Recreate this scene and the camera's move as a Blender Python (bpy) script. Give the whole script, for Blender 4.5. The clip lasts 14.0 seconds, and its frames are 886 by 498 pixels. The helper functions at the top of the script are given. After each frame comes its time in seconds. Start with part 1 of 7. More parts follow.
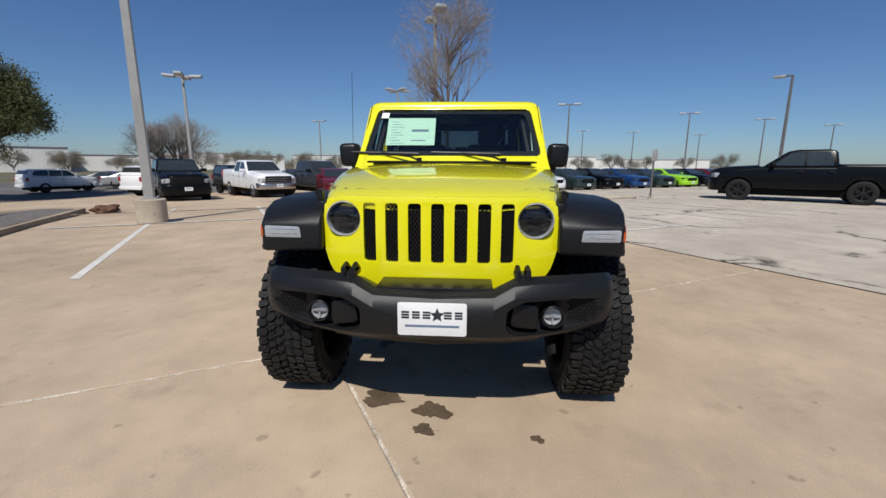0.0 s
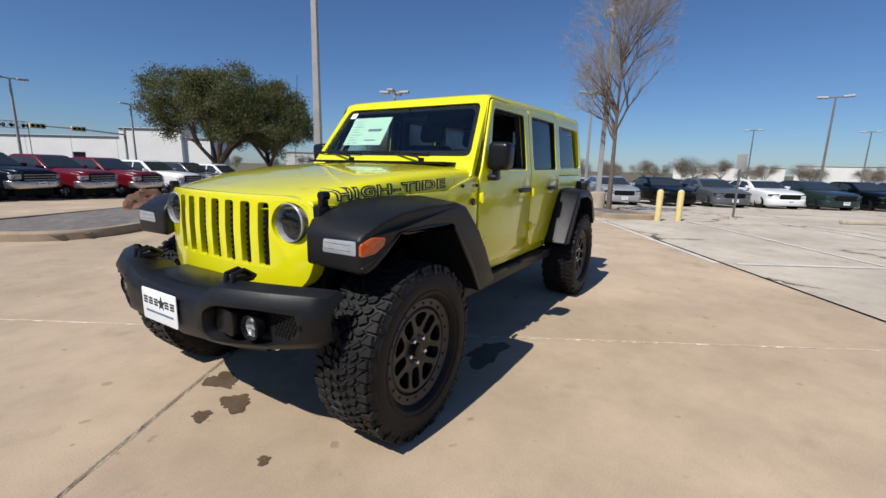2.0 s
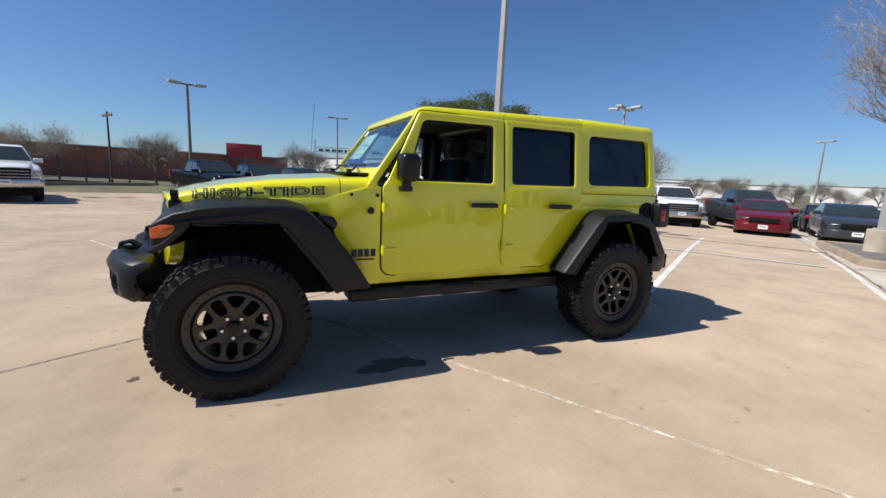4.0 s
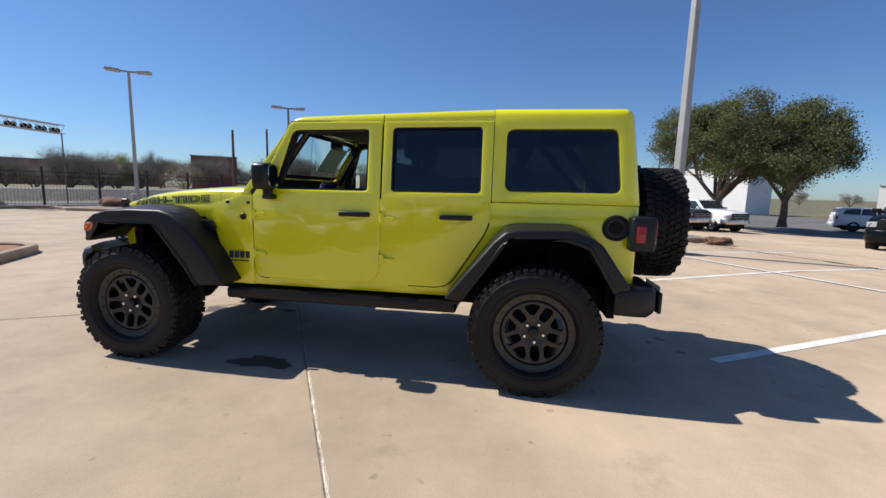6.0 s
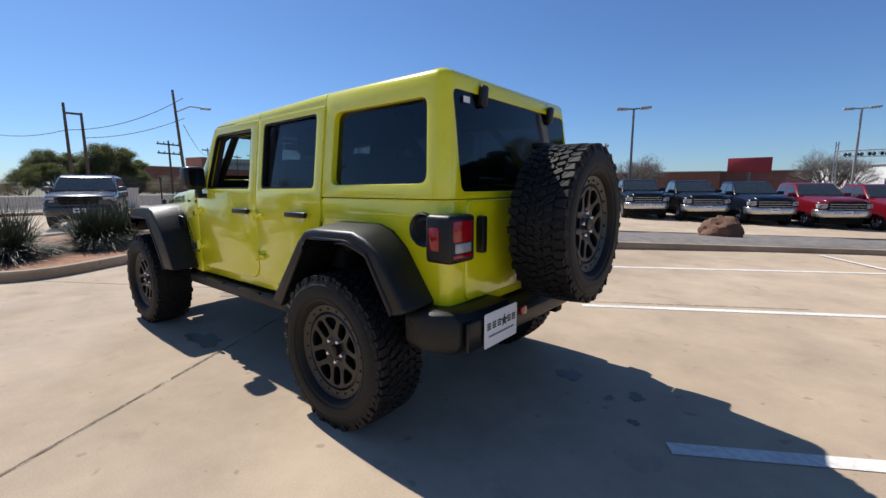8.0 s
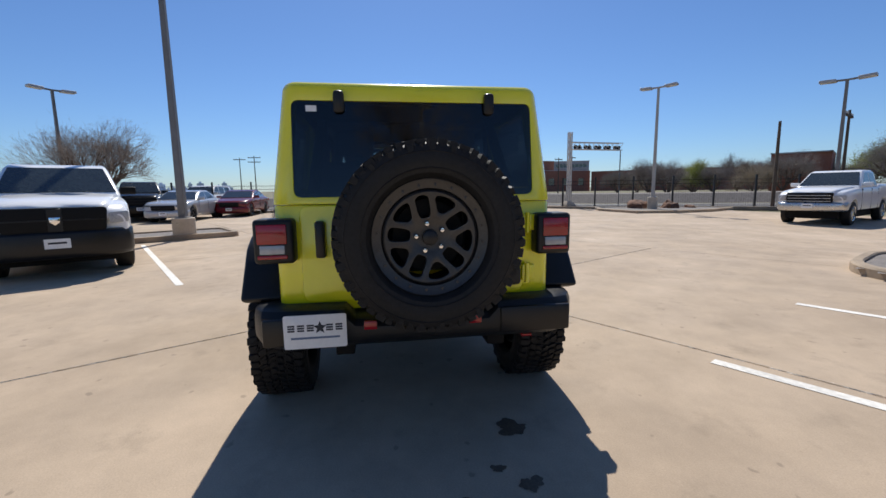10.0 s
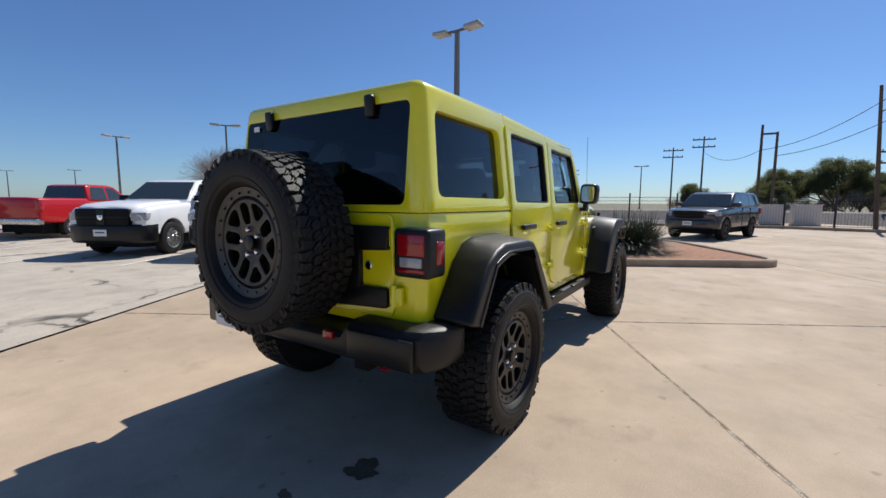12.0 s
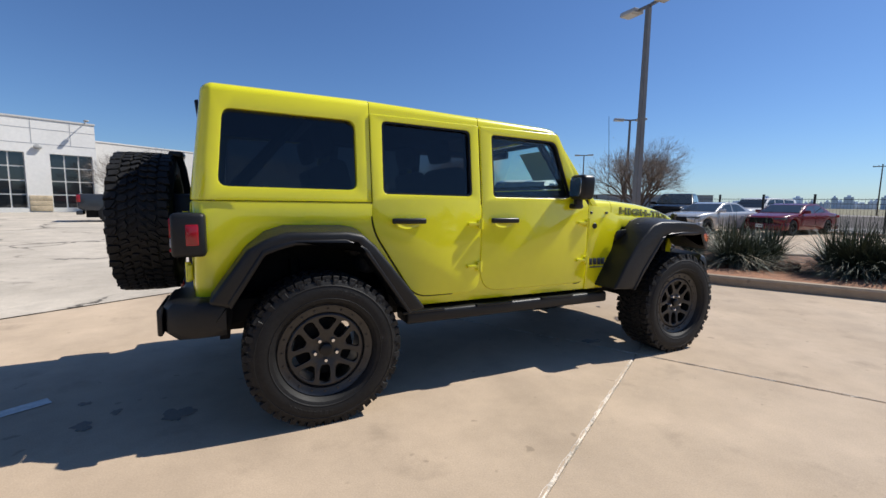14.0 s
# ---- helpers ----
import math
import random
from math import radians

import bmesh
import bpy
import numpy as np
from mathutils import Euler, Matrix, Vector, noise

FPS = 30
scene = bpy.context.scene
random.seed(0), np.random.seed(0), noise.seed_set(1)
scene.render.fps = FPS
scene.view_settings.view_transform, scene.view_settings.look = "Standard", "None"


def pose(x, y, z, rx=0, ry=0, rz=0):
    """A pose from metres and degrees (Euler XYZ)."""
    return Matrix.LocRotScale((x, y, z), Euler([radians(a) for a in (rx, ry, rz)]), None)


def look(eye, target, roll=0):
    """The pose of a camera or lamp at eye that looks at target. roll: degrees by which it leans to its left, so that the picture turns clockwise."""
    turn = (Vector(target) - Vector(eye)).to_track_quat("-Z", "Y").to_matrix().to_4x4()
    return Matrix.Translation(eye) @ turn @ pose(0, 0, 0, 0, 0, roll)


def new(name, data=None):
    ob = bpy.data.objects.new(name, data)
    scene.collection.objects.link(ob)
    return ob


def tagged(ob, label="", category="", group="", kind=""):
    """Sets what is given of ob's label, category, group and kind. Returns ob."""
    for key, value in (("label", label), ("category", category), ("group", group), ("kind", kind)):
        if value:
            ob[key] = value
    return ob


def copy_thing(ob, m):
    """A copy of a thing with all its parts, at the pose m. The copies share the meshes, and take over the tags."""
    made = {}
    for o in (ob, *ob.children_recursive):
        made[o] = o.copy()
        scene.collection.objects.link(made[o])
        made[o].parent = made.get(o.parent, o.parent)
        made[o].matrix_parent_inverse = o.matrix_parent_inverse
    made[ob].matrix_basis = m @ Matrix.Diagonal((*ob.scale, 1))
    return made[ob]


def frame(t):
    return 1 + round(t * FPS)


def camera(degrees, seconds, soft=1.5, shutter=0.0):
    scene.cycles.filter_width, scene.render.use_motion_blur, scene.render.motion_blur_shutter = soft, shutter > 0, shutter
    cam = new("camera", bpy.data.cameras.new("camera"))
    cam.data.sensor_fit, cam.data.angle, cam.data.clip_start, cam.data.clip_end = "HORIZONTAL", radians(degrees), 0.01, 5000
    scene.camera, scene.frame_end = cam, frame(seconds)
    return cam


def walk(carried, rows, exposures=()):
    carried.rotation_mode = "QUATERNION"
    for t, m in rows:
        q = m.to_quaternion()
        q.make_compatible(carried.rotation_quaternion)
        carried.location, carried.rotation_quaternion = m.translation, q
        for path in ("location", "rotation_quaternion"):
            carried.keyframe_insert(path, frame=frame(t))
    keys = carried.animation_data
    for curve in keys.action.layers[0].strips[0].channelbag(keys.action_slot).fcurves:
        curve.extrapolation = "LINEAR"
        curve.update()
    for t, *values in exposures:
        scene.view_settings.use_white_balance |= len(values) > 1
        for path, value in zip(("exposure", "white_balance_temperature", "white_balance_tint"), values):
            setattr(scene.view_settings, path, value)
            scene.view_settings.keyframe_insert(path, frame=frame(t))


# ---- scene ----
cam = camera(92.4, 14.0)
PATH = [
    (0, (3.986, 0.176, 1.328), (2.029, 0.044, 0.936), 0.3),
    (0.5, (3.901, 0.537, 1.324), (1.964, 0.247, 0.921), 0.4),
    (1, (3.666, 1.009, 1.313), (1.773, 0.506, 0.906), 0.7),
    (1.5, (3.443, 1.554, 1.317), (1.637, 0.794, 0.921), 1.0),
    (2, (3.121, 2.075, 1.315), (1.449, 1.045, 0.938), 1.4),
    (2.5, (2.777, 2.596, 1.334), (1.287, 1.309, 0.982), 1.8),
    (2.7, (2.608, 2.786, 1.329), (1.203, 1.404, 0.986), 1.9),
    (4.8, (0.346, 3.836, 1.341), (-0.001, 1.89, 1.039), 1.8),
    (5, (0.007, 3.871, 1.336), (-0.182, 1.901, 1.048), 1.4),
    (5.5, (-0.661, 3.85, 1.351), (-0.588, 1.871, 1.067), 1.3),
    (6, (-1.319, 3.686, 1.336), (-1.013, 1.729, 1.06), 1.5),
    (6.5, (-1.968, 3.482, 1.336), (-1.433, 1.574, 1.068), 1.4),
    (7, (-2.52, 3.163, 1.331), (-1.762, 1.333, 1.058), 1.0),
    (7.5, (-3.028, 2.791, 1.332), (-2.032, 1.08, 1.05), 0.3),
    (7.7, (-3.172, 2.603, 1.324), (-2.079, 0.953, 1.039), 0.1),
    (9.8, (-4.411, 0.48, 1.326), (-2.483, 0.032, 1.039), -0.9),
    (10, (-4.431, 0.239, 1.333), (-2.475, -0.069, 1.054), -0.8),
    (10.5, (-4.457, -0.341, 1.337), (-2.474, -0.293, 1.079), -0.5),
    (11, (-4.323, -0.895, 1.321), (-2.379, -0.485, 1.086), -0.2),
    (11.5, (-4.092, -1.424, 1.315), (-2.254, -0.667, 1.09), 0.2),
    (12, (-3.736, -1.86, 1.313), (-2.063, -0.786, 1.095), 0.3),
    (12.5, (-3.381, -2.303, 1.312), (-1.911, -0.963, 1.1), 0.2),
    (13, (-2.926, -2.701, 1.295), (-1.668, -1.161, 1.085), 0.5),
    (13.5, (-2.449, -3.041, 1.296), (-1.393, -1.356, 1.081), 0.8),
    (14, (-1.939, -3.3, 1.274), (-1.069, -1.513, 1.053), 0.9),
]
# the clip's camera darkens and brightens its picture a little on the way
EXPOSURES = [(0.0, -0.34), (1.5, -0.24), (2.5, -0.05), (5.0, 0.18), (7.5, 0.25), (10.0, 0.12), (12.0, 0.12), (14.0, 0.17)]
walk(cam, [(t, look(eye, target, roll)) for t, eye, target, roll in PATH],
     exposures=EXPOSURES)

# ---- light and sky ----
SUN_AZ, SUN_EL = -7.0, 49.8
world = bpy.data.worlds.new("World")
scene.world = world
world.use_nodes = True
wt = world.node_tree
sky = wt.nodes.new("ShaderNodeTexSky")
sky.sky_type, sky.sun_disc = "NISHITA", False
sky.sun_elevation, sky.sun_rotation = radians(SUN_EL), radians(90 - SUN_AZ)
sky.altitude, sky.air_density, sky.dust_density, sky.ozone_density = 100, 1.0, 0.25, 5.0
tint = wt.nodes.new("ShaderNodeVectorMath")
tint.operation = "MULTIPLY"
tint.inputs[1].default_value = (0.765, 0.945, 1.19)
wt.links.new(sky.outputs[0], tint.inputs[0])
wt.links.new(tint.outputs[0], wt.nodes["Background"].inputs[0])
wt.nodes["Background"].inputs[1].default_value = 0.08
sun = new("sun", bpy.data.lights.new("sun", "SUN"))
sun.data.energy, sun.data.angle, sun.data.color = 5.2, radians(0.5), (1.0, 0.965, 0.905)
az, el = radians(SUN_AZ), radians(SUN_EL)
sun.matrix_world = look((60 * math.cos(az) * math.cos(el), 60 * math.sin(az) * math.cos(el), 60 * math.sin(el)), (0, 0, 0))


# ---- materials ----
def surface(name, color, rough=0.5, metal=0.0, coat=0.0, vary=0.12, scale=6.0, bump=0.0, bump_scale=80.0, world_space=False, spec=0.5, per_object=0.0, per_island=0.0):
    """A procedural surface: base colour with broad and fine variation, roughness breakup and fine relief."""
    m = bpy.data.materials.new(name)
    m.use_nodes = True
    t, n = m.node_tree, m.node_tree.nodes
    b = n["Principled BSDF"]
    b.inputs["Metallic"].default_value = metal
    b.inputs["Coat Weight"].default_value = coat
    b.inputs["Coat Roughness"].default_value = 0.04
    b.inputs["Specular IOR Level"].default_value = spec
    co = n.new("ShaderNodeNewGeometry").outputs["Position"] if world_space else n.new("ShaderNodeTexCoord").outputs["Object"]
    broad, fine = n.new("ShaderNodeTexNoise"), n.new("ShaderNodeTexNoise")
    for node, s, d in ((broad, scale, 4.0), (fine, scale * 11.0, 3.0)):
        node.inputs["Scale"].default_value, node.inputs["Detail"].default_value = s, d
        t.links.new(co, node.inputs["Vector"])
    add = n.new("ShaderNodeMath")
    add.operation = "ADD"
    t.links.new(broad.outputs["Fac"], add.inputs[0])
    t.links.new(fine.outputs["Fac"], add.inputs[1])
    ramp = n.new("ShaderNodeMapRange")
    ramp.inputs["From Min"].default_value, ramp.inputs["From Max"].default_value = 0.7, 1.3
    ramp.inputs["To Min"].default_value, ramp.inputs["To Max"].default_value = 1.0 - vary, 1.0 + vary
    t.links.new(add.outputs[0], ramp.inputs["Value"])
    value = ramp.outputs[0]
    for amount, source in ((per_object, "object"), (per_island, "island")):
        if amount:
            rnd = n.new("ShaderNodeObjectInfo").outputs["Random"] if source == "object" else n.new("ShaderNodeNewGeometry").outputs["Random Per Island"]
            r2 = n.new("ShaderNodeMapRange")
            r2.inputs["To Min"].default_value, r2.inputs["To Max"].default_value = 1.0 - amount, 1.0 + amount
            t.links.new(rnd, r2.inputs["Value"])
            mul = n.new("ShaderNodeMath")
            mul.operation = "MULTIPLY"
            t.links.new(value, mul.inputs[0])
            t.links.new(r2.outputs[0], mul.inputs[1])
            value = mul.outputs[0]
    tint = n.new("ShaderNodeVectorMath")
    tint.operation = "SCALE"
    tint.inputs[0].default_value = color
    t.links.new(value, tint.inputs["Scale"])
    t.links.new(tint.outputs[0], b.inputs["Base Color"])
    rr = n.new("ShaderNodeMapRange")
    rr.inputs["To Min"].default_value, rr.inputs["To Max"].default_value = max(0.02, rough * 0.85), min(1.0, rough * 1.15)
    t.links.new(broad.outputs["Fac"], rr.inputs["Value"])
    t.links.new(rr.outputs[0], b.inputs["Roughness"])
    if bump:
        grain, bn = n.new("ShaderNodeTexNoise"), n.new("ShaderNodeBump")
        grain.inputs["Scale"].default_value = bump_scale
        bn.inputs["Strength"].default_value, bn.inputs["Distance"].default_value = bump, 0.01
        t.links.new(co, grain.inputs["Vector"])
        t.links.new(grain.outputs["Fac"], bn.inputs["Height"])
        t.links.new(bn.outputs[0], b.inputs["Normal"])
    return m


def pane(name, tint, gloss=1.0):
    """Thin glass: a tinted see-through sheet with a Fresnel reflection."""
    m = bpy.data.materials.new(name)
    m.use_nodes = True
    t, n = m.node_tree, m.node_tree.nodes
    n.clear()
    out, mix = n.new("ShaderNodeOutputMaterial"), n.new("ShaderNodeMixShader")
    clear, shine, facing = n.new("ShaderNodeBsdfTransparent"), n.new("ShaderNodeBsdfGlossy"), n.new("ShaderNodeLayerWeight")
    clear.inputs["Color"].default_value = (*tint, 1)
    shine.inputs["Roughness"].default_value = 0.02
    shine.inputs["Color"].default_value = (gloss, gloss, gloss, 1)
    facing.inputs["Blend"].default_value = 0.5
    power, scale = n.new("ShaderNodeMath"), n.new("ShaderNodeMath")
    power.operation, scale.operation = "POWER", "MULTIPLY_ADD"
    power.inputs[1].default_value, scale.inputs[1].default_value, scale.inputs[2].default_value = 5.0, 0.96, 0.04
    t.links.new(facing.outputs["Facing"], power.inputs[0])
    t.links.new(power.outputs[0], scale.inputs[0])
    t.links.new(scale.outputs[0], mix.inputs[0])
    t.links.new(clear.outputs[0], mix.inputs[1])
    t.links.new(shine.outputs[0], mix.inputs[2])
    t.links.new(mix.outputs[0], out.inputs["Surface"])
    return m


def pavement(name, light, dark, crack=0.0, crack_scale=0.35, speck=0.5, blotch=0.22):
    """Weathered concrete: broad blotches, small stains, fine aggregate, and hairline cracks where asked for."""
    m = bpy.data.materials.new(name)
    m.use_nodes = True
    t, n = m.node_tree, m.node_tree.nodes
    b = n["Principled BSDF"]
    co = n.new("ShaderNodeNewGeometry").outputs["Position"]

    def tex(scale, detail=5.0, rough=0.6):
        x = n.new("ShaderNodeTexNoise")
        x.inputs["Scale"].default_value, x.inputs["Detail"].default_value, x.inputs["Roughness"].default_value = scale, detail, rough
        t.links.new(co, x.inputs["Vector"])
        return x

    def span(src, a, z, lo, hi):
        x = n.new("ShaderNodeMapRange")
        for k, v in (("From Min", a), ("From Max", z), ("To Min", lo), ("To Max", hi)):
            x.inputs[k].default_value = v
        t.links.new(src, x.inputs["Value"])
        return x.outputs[0]

    def times(p, q):
        x = n.new("ShaderNodeMath")
        x.operation = "MULTIPLY"
        t.links.new(p, x.inputs[0])
        t.links.new(q, x.inputs[1])
        return x.outputs[0]

    mixc = n.new("ShaderNodeMix")
    mixc.data_type = "RGBA"
    mixc.inputs[6].default_value, mixc.inputs[7].default_value = (*dark, 1), (*light, 1)
    t.links.new(span(tex(blotch, 6).outputs["Fac"], 0.32, 0.62, 0, 1), mixc.inputs[0])
    value = span(tex(1.3, 8, 0.68).outputs["Fac"], 0.3, 0.7, 0.82, 1.13)
    stain = span(tex(2.1, 6, 0.62).outputs["Fac"], 0.58, 0.74, 1.0, 0.78)
    grit = span(tex(120.0, 2).outputs["Fac"], 0.3, 0.7, 1 - 0.16 * speck, 1 + 0.16 * speck)
    dots = span(tex(9.0, 2, 0.4).outputs["Fac"], 0.71, 0.75, 1.0, 0.72)
    pale = span(tex(0.55, 5, 0.6).outputs["Fac"], 0.5, 0.72, 1.0, 1.13)
    value = times(times(times(times(value, stain), grit), dots), pale)
    rnd = n.new("ShaderNodeObjectInfo").outputs["Random"]
    value = times(value, span(rnd, 0, 1, 0.96, 1.04))
    height = tex(90.0, 3).outputs["Fac"]
    if crack:
        warp, vor = tex(0.9, 6), n.new("ShaderNodeTexVoronoi")
        vor.feature = "DISTANCE_TO_EDGE"
        vor.inputs["Scale"].default_value = crack_scale
        addv = n.new("ShaderNodeVectorMath")
        addv.operation = "MULTIPLY_ADD"
        addv.inputs[1].default_value = (1.6, 1.6, 0)
        t.links.new(warp.outputs["Color"], addv.inputs[0])
        t.links.new(co, addv.inputs[2])
        t.links.new(addv.outputs[0], vor.inputs["Vector"])
        line = span(vor.outputs["Distance"], 0.004, 0.016, 1.0 - crack, 1.0)
        halo = span(vor.outputs["Distance"], 0.0, 0.06, 1.0 - 0.2 * crack, 1.0)
        patch = span(tex(0.3, 4).outputs["Fac"], 0.46, 0.54, 0, 1)
        both = times(line, halo)
        keep = n.new("ShaderNodeMix")
        keep.inputs[2].default_value = 1.0
        t.links.new(patch, keep.inputs[0])
        t.links.new(both, keep.inputs[3])
        value = times(value, keep.outputs[0])
    tint = n.new("ShaderNodeVectorMath")
    tint.operation = "SCALE"
    t.links.new(mixc.outputs[2], tint.inputs[0])
    t.links.new(value, tint.inputs["Scale"])
    t.links.new(tint.outputs[0], b.inputs["Base Color"])
    t.links.new(span(tex(0.8).outputs["Fac"], 0.3, 0.7, 0.7, 0.92), b.inputs["Roughness"])
    bn = n.new("ShaderNodeBump")
    bn.inputs["Strength"].default_value, bn.inputs["Distance"].default_value = 0.3, 0.004
    b.inputs["Specular IOR Level"].default_value = 0.3
    b.inputs["Diffuse Roughness"].default_value = 0.25
    t.links.new(height, bn.inputs["Height"])
    t.links.new(bn.outputs[0], b.inputs["Normal"])
    return m


YEL = surface("lime_yellow_paint", (0.80, 0.748, 0.008), rough=0.22, coat=1.0, vary=0.02, scale=1.5)
PLA = surface("textured_black_plastic", (0.008, 0.0085, 0.0095), rough=0.42, spec=0.36, vary=0.2, scale=5, bump=0.12, bump_scale=420)
SAT = surface("satin_black_plastic", (0.008, 0.008, 0.009), rough=0.34, spec=0.35, vary=0.15, scale=4)
RUB = surface("tyre_rubber", (0.011, 0.0107, 0.0105), rough=0.62, spec=0.3, vary=0.4, scale=5, bump=0.15, bump_scale=200)
RIM = surface("bronze_grey_alloy", (0.055, 0.054, 0.054), rough=0.36, metal=0.8, vary=0.15, scale=9)
RIMD = surface("dark_alloy_ring", (0.03, 0.029, 0.028), rough=0.4, metal=0.6, vary=0.15, scale=9)
CHR = surface("polished_chrome", (0.75, 0.75, 0.76), rough=0.1, metal=1.0, vary=0.03)
STL = surface("silver_alloy", (0.5, 0.5, 0.5), rough=0.28, metal=0.9, vary=0.08)
UND = surface("dark_underbody_metal", (0.008, 0.008, 0.008), spec=0.15, rough=0.7, vary=0.3, scale=7)
BLK = surface("matt_black", (0.006, 0.006, 0.006), spec=0.2, rough=0.65, vary=0.2)
SEAT = surface("black_seat_cloth", (0.02, 0.02, 0.021), rough=0.85, vary=0.2, bump=0.2, bump_scale=300)
LAMPR = surface("grey_lamp_reflector", (0.34, 0.35, 0.36), rough=0.3, vary=0.3, scale=30)
LAMPD = surface("dark_lamp_reflector", (0.09, 0.095, 0.10), rough=0.18, metal=0.7, vary=0.3, scale=30)
LENS = pane("clear_lens", (0.82, 0.84, 0.86))
TINT = pane("privacy_glass", (0.31, 0.33, 0.35))
CLEAR = pane("clear_windscreen_glass", (0.88, 0.93, 0.90))
SIDEG = pane("front_door_glass", (0.86, 0.92, 0.89))
REDL = surface("red_lamp_lens", (0.30, 0.004, 0.010), rough=0.15, coat=0.4, vary=0.1, scale=30)
WHL = surface("white_lamp_lens", (0.33, 0.35, 0.37), rough=0.12, coat=1.0, vary=0.12, scale=40)
AMB = surface("amber_lamp_lens", (0.52, 0.085, 0.008), rough=0.12, coat=1.0, vary=0.12, scale=40)
PAPER = surface("white_paper", (0.78, 0.79, 0.78), rough=0.7, vary=0.04)
GRNP = surface("pale_green_paper", (0.50, 0.72, 0.60), rough=0.7, vary=0.05)
INK = surface("dark_ink", (0.02, 0.025, 0.035), rough=0.6, vary=0.1)
BLUE = surface("blue_grey_ink", (0.12, 0.17, 0.26), rough=0.6, vary=0.1)

TAN = pavement("tan_concrete", (0.495, 0.383, 0.272), (0.395, 0.30, 0.208))
WORN = pavement("worn_pale_concrete", (0.50, 0.44, 0.36), (0.385, 0.335, 0.27), crack=0.8, crack_scale=0.3, speck=1.0, blotch=0.3)
KERB = pavement("kerb_concrete", (0.40, 0.31, 0.215), (0.30, 0.23, 0.16), speck=0.9, blotch=1.5)
ASPH = pavement("grey_asphalt", (0.16, 0.15, 0.14), (0.11, 0.105, 0.1), crack=0.4, speck=1.2)
POSTC = pavement("cast_concrete", (0.52, 0.44, 0.34), (0.42, 0.35, 0.27), speck=0.8, blotch=2.5)
JOINT = surface("joint_sealant", (0.26, 0.2, 0.145), rough=0.9, vary=0.85, scale=2.5, world_space=True)
PALEJ = surface("pale_crumbled_joint", (0.52, 0.46, 0.38), rough=0.95, vary=0.5, scale=9, world_space=True, bump=0.6, bump_scale=60)
SCRUB = surface("hazy_winter_scrub", (0.25, 0.21, 0.16), rough=0.95, vary=0.3, scale=2)
GRASS = surface("dry_winter_grass", (0.13, 0.115, 0.06), rough=0.95, vary=0.4, scale=0.12, world_space=True)
MULCH = surface("red_bark_mulch", (0.26, 0.12, 0.06), rough=0.95, vary=0.5, scale=9, bump=0.8, bump_scale=35, world_space=True)
GRAVEL = surface("grey_gravel", (0.17, 0.15, 0.135), rough=0.95, vary=0.4, scale=6, bump=0.8, bump_scale=45, world_space=True)
PAINTW = surface("worn_white_road_paint", (0.66, 0.63, 0.57), rough=0.75, vary=0.22, scale=2.2, world_space=True)
DAMP = surface("damp_concrete_stain", (0.12, 0.085, 0.055), rough=0.5, vary=0.3, scale=7, world_space=True)
GALV = surface("grey_painted_pole", (0.36, 0.35, 0.33), rough=0.45, metal=0.2, vary=0.1, scale=3)
DARKP = surface("dark_grey_pole", (0.16, 0.155, 0.15), rough=0.5, metal=0.2, vary=0.12, scale=3)
HEADM = surface("lamp_head_metal", (0.36, 0.365, 0.37), rough=0.5, vary=0.15, scale=3)
DIFF = surface("lamp_diffuser", (0.5, 0.5, 0.48), rough=0.3, vary=0.08)
FEN = surface("black_fence_paint", (0.012, 0.012, 0.013), rough=0.5, vary=0.15)
BARK = surface("grey_brown_bark", (0.14, 0.105, 0.08), rough=0.95, vary=0.35, scale=7, bump=0.6, bump_scale=40)
TWIG = surface("winter_twigs", (0.26, 0.225, 0.195), rough=0.95, vary=0.3, scale=5)
LEAF = surface("oak_leaves", (0.105, 0.115, 0.045), rough=0.7, vary=0.35, scale=1.5, per_island=0.45)
SPRING = surface("spring_leaves", (0.24, 0.29, 0.05), rough=0.75, vary=0.35, scale=1.5, per_island=0.45)


def let_light_through(m, color):
    """Thin leaves: part of the light passes through the blade."""
    t, n = m.node_tree, m.node_tree.nodes
    mix, thin = n.new("ShaderNodeMixShader"), n.new("ShaderNodeBsdfTranslucent")
    thin.inputs["Color"].default_value = (*color, 1)
    mix.inputs[0].default_value = 0.4
    t.links.new(n["Principled BSDF"].outputs[0], mix.inputs[1])
    t.links.new(thin.outputs[0], mix.inputs[2])
    t.links.new(mix.outputs[0], n["Material Output"].inputs["Surface"])


let_light_through(SCRUB, (0.24, 0.20, 0.14))
let_light_through(LEAF, (0.16, 0.17, 0.05))
let_light_through(SPRING, (0.22, 0.24, 0.07))
YUCCA = surface("yucca_blades", (0.06, 0.075, 0.042), rough=0.6, vary=0.3, scale=3, per_island=0.4)
YUCDRY = surface("dry_yucca_blades", (0.30, 0.24, 0.15), rough=0.8, vary=0.3, scale=3, per_island=0.3)
ROCK = surface("rust_brown_boulder", (0.15, 0.075, 0.045), rough=0.95, vary=0.55, scale=3, bump=1.0, bump_scale=14)
BOLL = surface("faded_yellow_paint", (0.72, 0.56, 0.24), rough=0.6, vary=0.12, scale=5)
BRICK = surface("red_brown_brick", (0.32, 0.125, 0.08), rough=0.9, vary=0.2, scale=1.2)
WALLW = surface("white_wall_panels", (0.72, 0.70, 0.66), rough=0.7, vary=0.06, scale=0.4)
WALLG = surface("pale_grey_wall", (0.55, 0.53, 0.5), rough=0.75, vary=0.07, scale=0.4)
